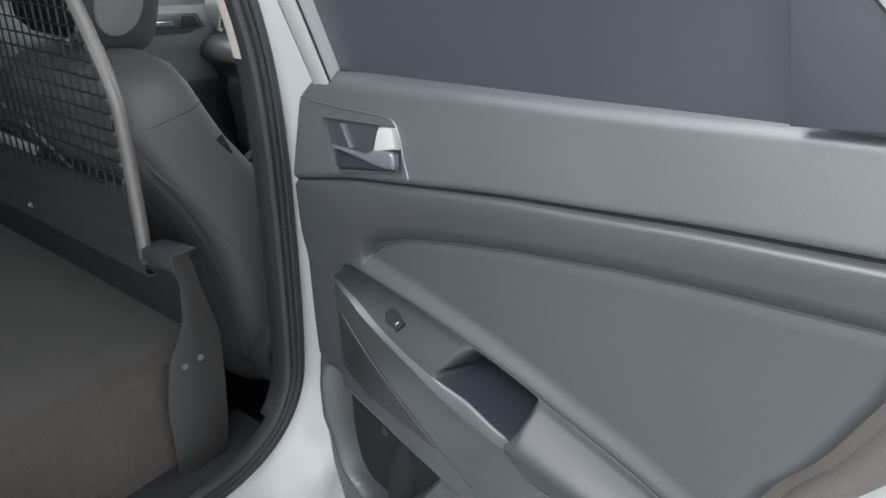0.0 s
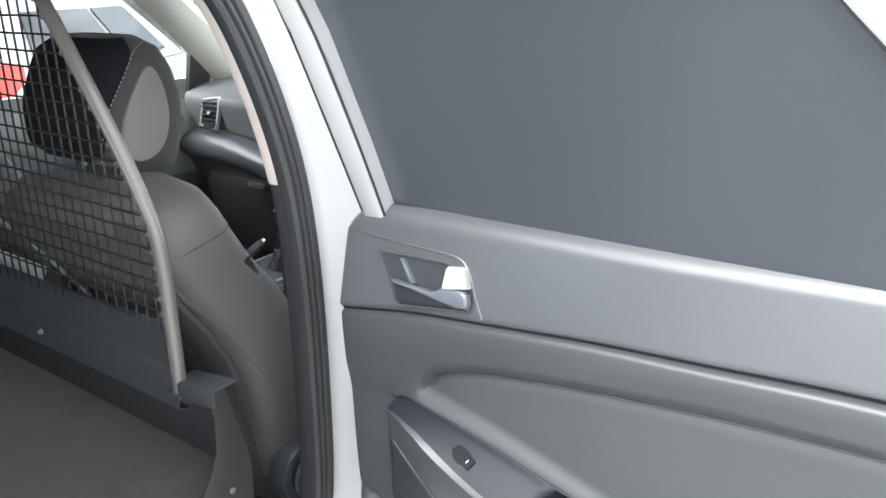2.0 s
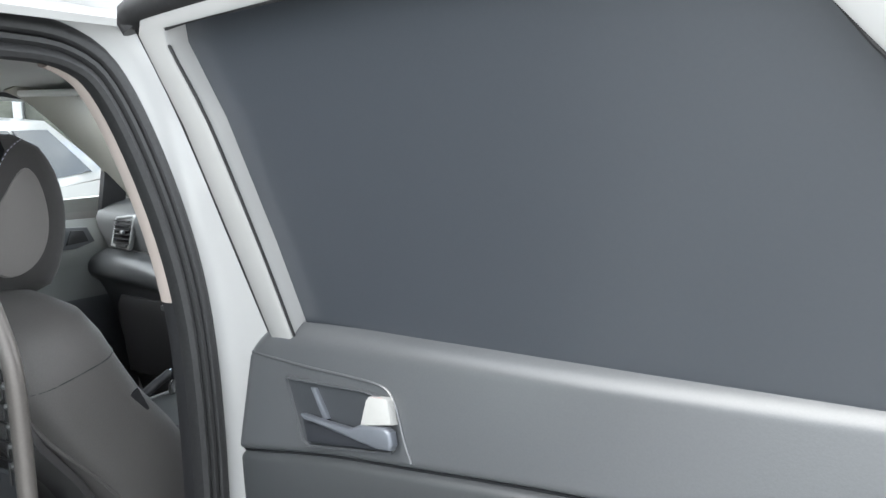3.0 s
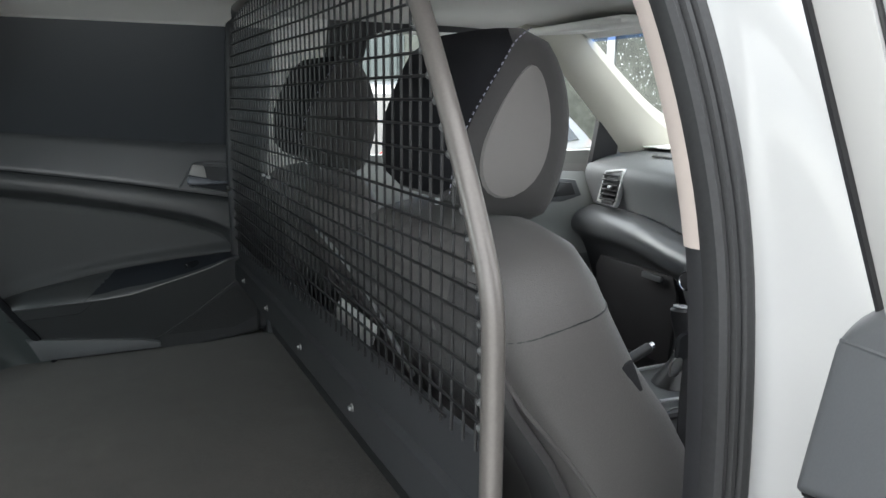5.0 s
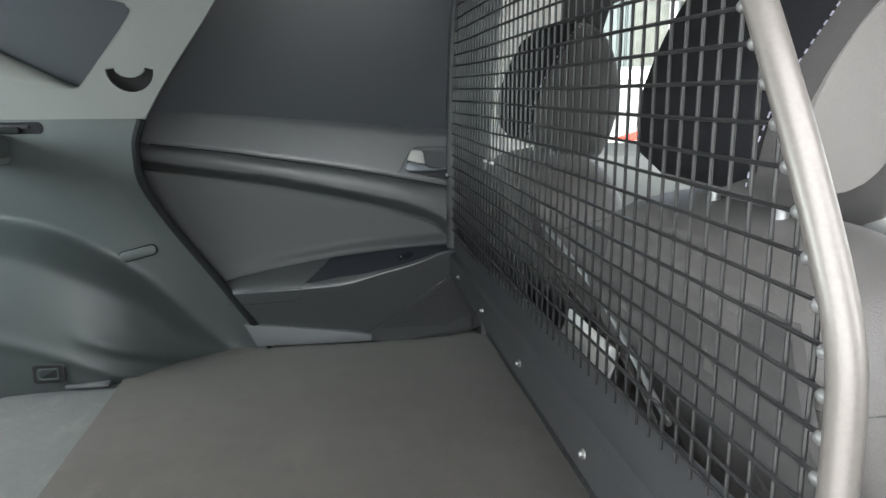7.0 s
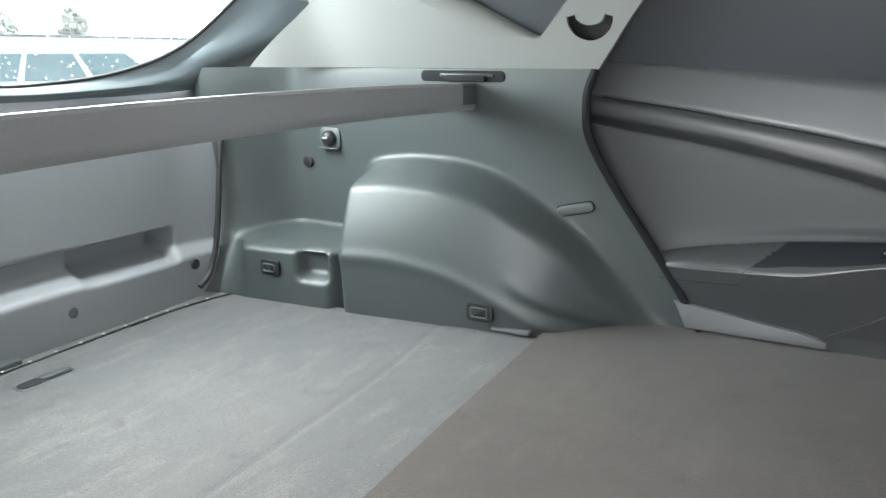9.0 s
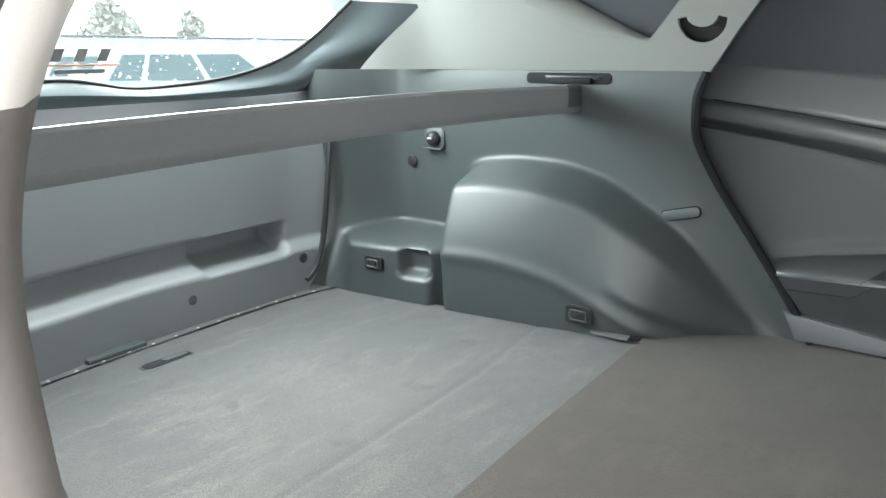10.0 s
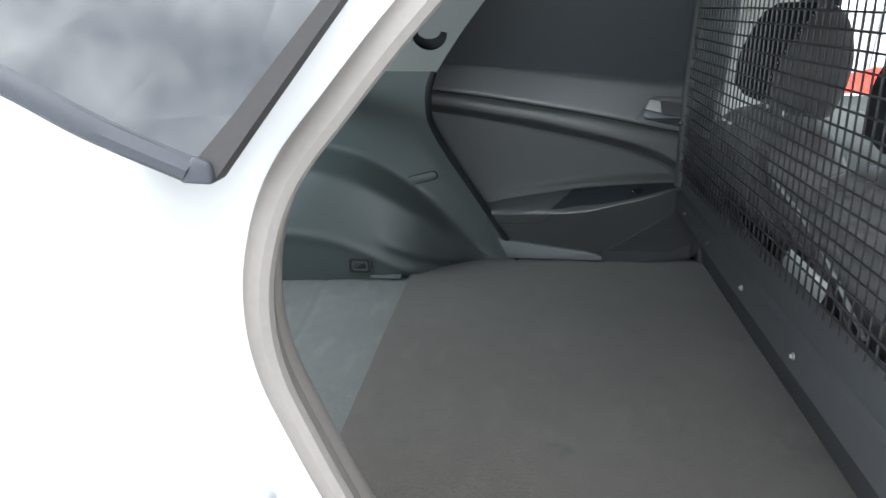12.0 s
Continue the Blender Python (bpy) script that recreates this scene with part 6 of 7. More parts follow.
vent(-0.592, 1.082, 1.144, 0.105, 0.118, 0.10, 6)
# centre stack
stack = part("centre_stack", plate(rounded(0.325, 0.205, 0.055, 6, 0, 0.062), 0.12, axes((0.03, 1.02, 1.085), (1, 0, 0), (0, 0.16, 1), (0, -1, 0.16)), 0.012), M["silver"], dash, "silver-grey centre stack")
sm = axes((0.03, 1.02, 1.085), (1, 0, 0), Vector((0, 0.16, 1)).normalized(), Vector((0, -1, 0.16)).normalized())
part("stack_face", plate(rounded(0.300, 0.180, 0.045, 6, 0, 0.064), 0.006, sm @ pose(0, 0, 0.005), 0.002), M["dash"], stack)
for a in (-0.112, 0.112):
    f = part("stack_vent", ring(rounded(0.058, 0.112, 0.02, 4), rounded(0.046, 0.098, 0.016, 4), 0.012, sm @ pose(a, 0.092, 0.012), 0.003), M["silver"], stack)
    part("vent_back", plate(rounded(0.050, 0.102, 0.014, 4), 0.003, sm @ pose(a, 0.092, 0.006)), M["black"], f)
    for k in range(6):
        part("slat", rbox((0.044, 0.004, 0.014), (a, 0.052 + 0.016 * k, 0.009), 0.001, (20, 0, 0), m=sm), M["black"], f)
part("radio_screen", plate(rounded(0.165, 0.095, 0.008, 3, 0, 0.09), 0.004, sm @ pose(0, 0, 0.009), 0.001), M["darkglass"], stack, "dark radio screen")
for k in range(5):
    part("radio_button", rbox((0.028, 0.011, 0.006), (-0.066 + 0.033 * k, 0.022, 0.008), 0.002, m=sm), M["black"], stack)
for a in (-0.135, 0.135):
    kn = part("radio_knob", disc(0.014, 0.020, sm @ pose(a, 0.012, 0.020), 20, 0.003), M["silver"], stack)
    part("knob_cap", disc(0.009, 0.003, sm @ pose(a, 0.012, 0.0215), 16, 0.001), M["black"], kn)
low = part("climate_panel", plate([(-0.195, -0.083), (0.195, -0.083), (0.198, -0.095), (0.190, -0.150), (0.165, -0.187), (-0.165, -0.187), (-0.190, -0.150), (-0.198, -0.095)], 0.05, sm @ pose(0, 0, 0.010), 0.006), M["trim"], stack, "dark climate panel")
part("climate_screen", plate(rounded(0.19, 0.036, 0.006, 3, 0.01, -0.112), 0.003, sm @ pose(0, 0, 0.0125)), M["darkglass"], low)
for a in (-0.160, 0.160):
    kn = part("climate_knob", disc(0.024, 0.026, sm @ pose(a, -0.124, 0.030), 24, 0.004), M["black"], low, "black climate knob")
    part("knob_rim", tube([sm @ pose(a, -0.124, 0.030) @ Vector((0.022 * math.cos(t), 0.022 * math.sin(t), 0.0)) for t in (2 * math.pi * k / 24 for k in range(24))], 0.0022, 6, True), M["chrome"], kn)
for k in range(5):
    part("climate_button", rbox((0.036, 0.013, 0.006), (-0.085 + 0.042 * k, -0.158, 0.012), 0.003, m=sm), M["black"], low)
    part("button_mark", rbox((0.012, 0.002, 0.001), (-0.085 + 0.042 * k, -0.158, 0.0155), 0, m=sm), M["lock"], low)
part("speaker_slots", rbox((0.12, 0.02, 0.004), (-0.48, 1.20, 1.238), 0.001, (8, 0, 0)), M["black"], dash)
# documents lying on the dashboard
doc = thing("dashboard_papers", "white and dark papers propped behind the windscreen", "papers", at=(-0.52, 1.37, 1.26))
part("sheet", rbox((0.34, 0.20, 0.004), (-0.52, 1.37, 1.262), 0.001, (4, 0, 0)), M["paper"], doc)
part("dark_sheet", rbox((0.26, 0.004, 0.055), (-0.50, 1.42, 1.292), 0.001, (-35, 0, 0)), M["ink"], doc, "dark printed card")
for k in range(3):
    part("print_line", rbox((0.14 - 0.03 * k, 0.001, 0.004), (-0.52, 1.4155 + 0.006 * k, 1.304 - 0.012 * k), 0, (-35, 0, 0)), M["paper"], doc)

# ---- console and gear lever ----
con = thing("centre_console", "dark centre console with gear lever gaiter", "console", at=(0, 0.7, 0.5))
part("body", grid([[Vector((sx * w, y, z)) for sx, z in ((-1, 0.45), (-1, h - 0.03), (-0.86, h), (0.86, h), (1, h - 0.03), (1, 0.45))] for y, w, h in ((0.35, 0.11, 0.79), (0.62, 0.11, 0.785), (0.70, 0.125, 0.772), (0.95, 0.135, 0.768), (1.06, 0.14, 0.82))], caps=True), M["trim"], con)
part("console_rim", tube(catmull([(0.085, 0.72, 0.780), (0.092, 0.92, 0.776), (0.07, 0.955, 0.780), (-0.07, 0.955, 0.780), (-0.092, 0.92, 0.776), (-0.085, 0.72, 0.780)], 6), 0.004, 8), M["silver"], con, "silver gear surround")
part("side_rail", tube(catmull([(0.118, 0.45, 0.79), (0.124, 0.70, 0.765), (0.132, 0.95, 0.80), (0.14, 1.03, 0.85)], 6), 0.010, 8), M["black"], con)
gear = thing("gear_lever", "black gear lever with chrome-ringed knob and leather gaiter", "gear lever", at=(0.0, 0.84, 0.77))
part("gaiter", grid([[Vector((0.0 + r * math.cos(a) * (1 + 0.10 * math.sin(5 * a + t * 3)), 0.845 + 0.01 * t + r * math.sin(a) * 1.15, 0.772 + 0.072 * t)) for a in (2 * math.pi * k / 30 for k in range(30))] for t, r in ((0, 0.052), (0.2, 0.045), (0.45, 0.032), (0.7, 0.024), (1.0, 0.018))], close_v=True, caps=True), M["gaiter"], gear, "creased leather gaiter")
part("collar", disc(0.021, 0.008, axes((0.0, 0.853, 0.846), (1, 0, 0), (0, 1, 0), (0, 0, 1)), 24, 0.002), M["chrome"], gear, "chrome collar")
part("stalk", tube([(0, 0.853, 0.84), (0, 0.850, 0.88)], 0.013, 12), M["black"], gear)
kn = part("knob", grid([[Vector((r * math.cos(a) * 0.95, 0.846 - 0.12 * (z - 0.9) + r * math.sin(a), z)) for a in (2 * math.pi * k / 20 for k in range(20))] for z, r in ((0.872, 0.012), (0.878, 0.017), (0.895, 0.019), (0.915, 0.023), (0.932, 0.0255), (0.943, 0.0245), (0.949, 0.018), (0.951, 0.008))], close_v=True, caps=True), M["black"], gear)
part("knob_cap", disc(0.0175, 0.003, axes((0, 0.8405, 0.9525), (1, 0, 0), (0, 1, -0.12), (0, 0.12, 1)), 20, 0.001), M["silver"], kn, "silver shift pattern cap")
for a in (-0.007, 0, 0.007):
    part("shift_mark", rbox((0.0015, 0.014, 0.0006), (a, 0.8405, 0.953), 0), M["ink"], kn)
part("shift_mark", rbox((0.0155, 0.0015, 0.0006), (0, 0.8405, 0.953), 0), M["ink"], kn)
hb = thing("handbrake_lever", "dark handbrake lever with chrome button", "handbrake", at=(0.03, 0.6, 0.75))
part("lever", tube(catmull([(0.02, 0.56, 0.79), (0.018, 0.66, 0.842), (0.012, 0.745, 0.872)], 5), 0.012, 10), M["black"], hb)
part("button", tube([(0.012, 0.745, 0.872), (0.011, 0.757, 0.876)], 0.008, 10), M["chrome"], hb)

# ---- seat belts ----
belt = thing("seat_belt", "dark seat belt with chrome tongue on the pillar", "seat belt", at=(0.65, 0.25, 1.0))
part("webbing", thick(grid([[Vector((0.590 - 0.01 * k, 0.300 + dy, z)) for dy in (0, 0.024, 0.048)] for k, z in ((0, 1.50), (0, 1.36), (0.3, 1.2), (0.6, 1.05), (1.0, 0.80), (1.5, 0.55))]), 0.0015), M["black"], belt)
part("tongue", plate(rounded(0.022, 0.036, 0.008), 0.006, axes((0.600, 0.288, 1.118), (0, 1, 0.2), (0.25, -0.2, 1), (1, 0, 0)), 0.002), M["matt_black"], belt)
part("tongue_plate", plate(rounded(0.018, 0.026, 0.008), 0.003, axes((0.600, 0.276, 1.095), (0, 1, 0.2), (0.25, -0.2, 1), (1, 0, 0)), 0.001), M["chrome"], belt, "chrome tongue")
buck = thing("belt_buckle", "belt buckle beside the driver's seat", "belt buckle", at=(0.09, 0.45, 0.7))
part("stem", tube([(0.075, 0.47, 0.62), (0.08, 0.43, 0.80)], 0.011, 8), M["black"], buck)
part("head", rbox((0.03, 0.045, 0.06), (0.08, 0.425, 0.82), 0.006, (12, 0, 0)), M["black"], buck)
sleeve = []
radii = []
for k in range(61):
    t = k / 60
    sleeve.append((0.625, 0.102 + 0.012 * t + 0.020 * t * t, 0.930 - 0.150 * t))
    radii.append(0.0125 + 0.0022 * math.cos(math.pi * k))
solo("cable_sleeve", tube(sleeve, radii, 12), M["black"], "black corrugated sleeve beside the partition's end plate", "cable sleeve")
solo("paper_card", rbox((0.19, 0.004, 0.075), (0.098, 0.045, 1.020), 0.001, (-20, 0, 0)), M["paper"], "white card behind the mesh on the seat gap", "card")
# silver colour stands for the sheen along the seat belt's edge
solo("belt_strap", tube(catmull([(-0.26, 0.055, 1.165), (-0.10, 0.055, 1.150), (0.06, 0.055, 1.122), (0.16, 0.055, 1.098), (0.28, 0.055, 1.052), (0.34, 0.055, 1.03)], 5), 0.0035, 8), M["silver"], "thin belt edge behind the partition, its sheen in silver", "strap")

# pale plate paints the reflection low on the closed door's panel
solo("door_reflection_wedge", plate([(-0.498, 0.831), (-0.470, 0.775), (-0.20, 0.775), (-0.20, 0.789), (-0.243, 0.800)], 0.02, axes((-0.718, 0, 0), (0, 1, 0), (0, 0, 1), (1, 0, 0)), 0.003), M["dash"], "pale wedge for the reflection on the lower door trim", "door trim", kind="structure")

# ---- left front door, pillars, windscreen ----
fd = thing("door_3", "closed front passenger door with grey upper trim", "car door", kind="structure", at=(-0.74, 0.7, 0.4))
top = curve([(0.10, 1.235), (0.5, 1.205), (1.0, 1.180), (1.2, 1.172)])
rows = []
for k in range(21):
    t = k / 20
    row = []
    for y in span(0.16, 1.22, 40):
        zt = top(y)
        z = 0.42 + (zt - 0.42) * t
        x = -0.745 + 0.025 * math.exp(-(((z - (zt - 0.10)) / 0.05) ** 2)) - 0.015 * step(0.03, 0, zt - z)
        x += 0.055 * step(0.30, 0.42, y) * step(0.95, 0.80, y) * math.exp(-(((z - 0.90) / 0.045) ** 2))
        row.append(Vector((x, y, z)))
    rows.append(row)
cut = 13
part("upper_trim", grid([r for r in rows[cut:]]), M["pillar"], fd, "pale grey upper door trim")
part("lower_trim", grid([r for r in rows[: cut + 1]]), M["trim"], fd, "dark lower door trim")
lm = axes((-0.722, 0, 0), (0, 1, 0), (0, 0, 1), (1, 0, 0))
bz = part("handle_bezel", plate([(0.80, 1.098), (1.00, 1.088), (1.07, 1.105), (1.045, 1.155), (0.98, 1.162), (0.81, 1.168)], 0.008, lm @ pose(0, 0, 0.006), 0.003), M["trim"], fd, "dark handle surround")
part("release_lever", plate([(0.825, 1.122), (0.94, 1.120), (0.945, 1.134), (0.86, 1.142), (0.825, 1.138)], 0.010, lm @ pose(0, 0, 0.022), 0.003), M["chrome"], bz, "chrome release lever")
part("lock_tab", plate([(0.826, 1.140), (0.855, 1.142), (0.850, 1.158), (0.832, 1.158)], 0.010, lm @ pose(0, 0, 0.018), 0.002), M["lock"], bz)
part("tweeter", plate([(0.965, 1.104), (1.045, 1.108), (1.028, 1.146), (0.985, 1.150)], 0.004, lm @ pose(0, 0, 0.010), 0.002), M["black"], fd, "dark speaker grille")
# front window frame with its blanked corner
wl_ = lambda y, z: Vector((-0.755 + 0.36 * (z - 1.2), y, z))  # noqa: E731
frame_in = [(0.300, 1.225), (0.305, 1.42), (0.330, 1.555), (0.37, 1.575), (0.70, 1.578), (0.86, 1.560), (1.00, 1.465), (1.10, 1.385), (1.115, 1.20)]
frame_out = [(0.18, 1.20), (0.19, 1.42), (0.22, 1.60), (0.34, 1.625), (0.70, 1.63), (0.92, 1.60), (1.06, 1.49), (1.19, 1.375), (1.21, 1.16)]
bm = bmesh.new()
a, b = [bm.verts.new(wl_(*p)) for p in frame_in], [bm.verts.new(wl_(*p)) for p in frame_out]
for i in range(len(a) - 1):
    bm.faces.new((a[i], a[i + 1], b[i + 1], b[i]))
part("window_frame", thick(bm, 0.02), M["black"], fd, "dark window frame")
bm = bmesh.new()
bm.faces.new([bm.verts.new(wl_(*p) + Vector((-0.006, 0, 0))) for p in frame_in])
gl = part("window_pane", bm, M["glass"], fd, "clear rain-spotted side window", smooth=False)
gl.visible_shadow = False
cab = thing("wall_front", "pale pillars and header round the windscreen", "car pillar", kind="structure", at=(0, 1.2, 0.5))
apil = catmull([(-0.735, 1.40, 1.215), (-0.705, 1.26, 1.30), (-0.665, 1.12, 1.40), (-0.622, 0.98, 1.50), (-0.585, 0.86, 1.58), (-0.56, 0.78, 1.61)], 5)
for s, name in ((1, "pillar_left"), (-1, "pillar_right")):
    rows = []
    for k, p in enumerate(apil):
        w = 0.050 + 0.045 * (1 - k / len(apil)) ** 4
        q = Vector((p.x * s, p.y, p.z))
        rows.append([q + Vector((s * dx * w, dy * w, dz * w)) for dx, dy, dz in ((-0.2, -1.0, -0.6), (0.35, -0.75, -0.35), (0.8, -0.15, 0.1), (0.85, 0.45, 0.55), (0.3, 1.0, 1.0), (-0.7, 0.4, 0.6), (-0.9, -0.5, 0))])
    part("windscreen_pillar", grid(rows, close_v=True, caps=True), M["cream"], cab, "cream windscreen pillar")
part("header", thick(grid([[Vector((x, y, z)) for x in span(-0.58, 0.58, 12)] for y, z in ((0.93, 1.598), (0.965, 1.585), (0.985, 1.580))]), 0.012), M["liner"], cab)
scr = thing("windscreen", "clear rain-spotted windscreen with blue top tint", "windscreen", kind="structure", at=(0, 1.3, 1.25))
ws = lambda x, t: Vector((x * (1 - 0.20 * t), 1.58 - 0.62 * t - 0.10 * (x / 0.7) ** 2 * (1 - t), 1.245 + 0.345 * t))  # noqa: E731
g = part("pane", grid([[ws(x, t) for x in span(-0.74, 0.74, 16)] for t in span(0, 0.92, 6)]), M["glass"], scr)
g.visible_shadow = False
g = part("tint_band", grid([[ws(x, t) for x in span(-0.74, 0.74, 16)] for t in (0.92, 0.96, 1.0)]), M["tint_band"], scr, "blue sun tint band")
g.visible_shadow = False
bm = bmesh.new()
rnd = random.Random(4)
for _ in range(900):
    x, t = rnd.uniform(-0.72, 0.1), rnd.uniform(0.12, 0.97)
    p, r = ws(x, t) + Vector((0, 0.004, 0.003)), rnd.choice((0.0010, 0.0014, 0.0018, 0.0025))
    d = bmesh.ops.create_icosphere(bm, subdivisions=1, radius=r)
    bmesh.ops.transform(bm, matrix=Matrix.Translation(p) @ Matrix.Diagonal((1, 0.6, 1.2, 1)), verts=d["verts"])
tagged(part("raindrops", bm, M["drop"], scr, "scattered raindrops"), kind="stuff")
mir = thing("rear_view_mirror", "black-rimmed interior rear-view mirror with clear glass", "mirror", at=(-0.07, 0.98, 1.51))
part("housing", slab([((-0.07, 0.965, 1.513 + dz), 0.125 * math.sqrt(max(0.02, 1 - (dz / 0.04) ** 2)) ** 0.4, 0.020, 0) for dz in span(-0.038, 0.038, 9)], 3, 24), M["black"], mir)
part("mirror_glass", plate(rounded(0.222, 0.062, 0.024, 5), 0.004, axes((-0.07, 0.9435, 1.513), (1, 0, 0), (0, 0, 1), (0, -1, 0)), 0.001), M["mirror"], mir, "silvered mirror glass")
part("stem", tube([(-0.07, 0.98, 1.52), (-0.07, 1.03, 1.56)], 0.012, 8), M["black"], mir)
vis = thing("sun_visor", "pale grey folded sun visor with a printed label", "sun visor", group="sun visors", at=(-0.35, 0.9, 1.58))
part("flap", rbox((0.40, 0.17, 0.018), (-0.35, 0.835, 1.580), 0.008, (4, 0, 0)), M["liner"], vis)
part("label", rbox((0.10, 0.05, 0.001), (-0.38, 0.80, 1.568), 0, (4, 0, 0)), M["paper"], vis, "pale label")
con2 = thing("roof_console", "grey roof console with an amber lamp", "roof lamp", at=(0.05, 0.78, 1.6))
part("housing", rbox((0.20, 0.16, 0.035), (0.05, 0.80, 1.585), 0.012), M["pillar"], con2)
part("lens", rbox((0.07, 0.03, 0.010), (0.05, 0.745, 1.566), 0.004), M["orange"], con2, "amber lens")
# cabin floor and plain closing panels of the left side
cabin = thing("wall_left_body", "plain body panels that close the cabin", "car body", kind="structure", at=(-0.85, 0, 0.4))
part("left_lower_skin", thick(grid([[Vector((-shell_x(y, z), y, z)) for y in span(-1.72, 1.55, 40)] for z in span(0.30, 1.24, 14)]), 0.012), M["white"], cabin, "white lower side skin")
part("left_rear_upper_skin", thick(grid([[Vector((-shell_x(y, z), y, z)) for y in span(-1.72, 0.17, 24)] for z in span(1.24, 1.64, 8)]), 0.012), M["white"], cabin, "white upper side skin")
part("left_rail", thick(grid([[Vector((x, y, z)) for y in span(-0.50, 0.95, 10)] for x, z in ((-0.655, 1.572), (-0.640, 1.585), (-0.625, 1.605))]), 0.01), M["liner"], cabin, "pale roof rail trim")
part("left_pillar", rbox((0.06, 0.14, 0.80), (-0.765, 0.14, 0.88), 0.02), M["trim"], cabin, "dark left pillar trim")
part("left_pillar_upper", thick(grid([[Vector((-0.745 + 0.34 * (z - 1.2), y, z)) for y in (0.09, 0.13, 0.19, 0.22)] for z in span(1.20, 1.60, 8)]), 0.02), M["liner"], cabin, "pale left pillar trim")
part("cabin_floor", rbox((1.60, 1.35, 0.04), (0, 0.78, 0.36), 0.01), M["black"], cabin)
part("firewall", rbox((1.60, 0.04, 0.86), (0, 1.56, 0.79), 0.01), M["black"], cabin)
part("right_front_door_skin", thick(grid([[Vector((shell_x(y, z) - 0.02, y, z)) for y in span(0.32, 1.55, 16)] for z in span(0.30, 1.20, 12)], flip=True), 0.03), M["white"], cabin, "white front door skin")
part("right_screen_pillar_skin", rbox((0.03, 0.10, 0.33), (0.68, 0.36, 1.42), 0.01, (0, -18, 0)), M["trim"], cabin)
nose_z = curve([(1.50, 1.175), (1.75, 1.150), (2.10, 1.09), (2.38, 1.01), (2.50, 0.90), (2.56, 0.72)])
rows = []
for y in span(1.50, 2.56, 22):
    top_, half = nose_z(y), 0.875 - 0.16 * step(2.0, 2.56, y)
    row = [Vector((s_ * half, y, 0.30 + (top_ - 0.42) * t)) for s_, t in ((-1, 0), (-1, 0.35), (-1, 0.7), (-1, 1.0))]
    row += [Vector((half * math.sin(a_), y, top_ - 0.12 + 0.12 * math.cos(a_) ** 0.5)) for a_ in span(-1.45, 1.45, 15)]
    row += [Vector((half, y, 0.30 + (top_ - 0.42) * t)) for t in (1.0, 0.7, 0.35, 0)]
    rows.append(row)
nose = grid(rows)
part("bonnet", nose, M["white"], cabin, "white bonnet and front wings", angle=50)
part("front_panel", grid([[Vector((x, 2.56 + 0.05 * (1 - (x / 0.72) ** 2), z)) for x in span(-0.715, 0.715, 14)] for z in span(0.30, 0.76, 6)], flip=True), M["white"], cabin, "white front panel")
part("rear_panel", grid([[Vector((x, -1.725 - 0.07 * (1 - abs(x / 0.86) ** 3) - 0.03 * math.sin(math.pi * (z - 0.3) / 0.96), z)) for x in span(-0.86, 0.86, 24)] for z in span(0.30, 1.262, 12)]), M["white"], cabin, "white tailgate skin")
part("right_corner_skin", thick(grid([[Vector((shell_x(y, z) - 0.008, y, z)) for y in span(-1.72, -1.44, 8)] for z in span(0.30, 1.64, 20)], flip=True), 0.012), M["white"], cabin, "white rear corner skin")
for sx in (-1, 1):
    for y in (-1.15, 1.75):
        wm_ = axes((sx * 0.865, y, 0.335), (0, sx, 0), (0, 0, 1), (sx, 0, 0))
        tyre = part("wheel", disc(0.335, 0.21, wm_, 32, 0.03), M["tyre"], cabin, "black road tyre")
        part("rim", disc(0.215, 0.02, wm_ @ pose(0, 0, 0.006), 24, 0.008), M["silver"], tyre)

# ---- yard outside ----
solo("ground", grid([[Vector((x, y, 0)) for y in span(-150, 150, 41)] for x in span(-150, 150, 41)], flip=True), M["ground"], "wet grey concrete yard", "ground", kind="structure", smooth=False)


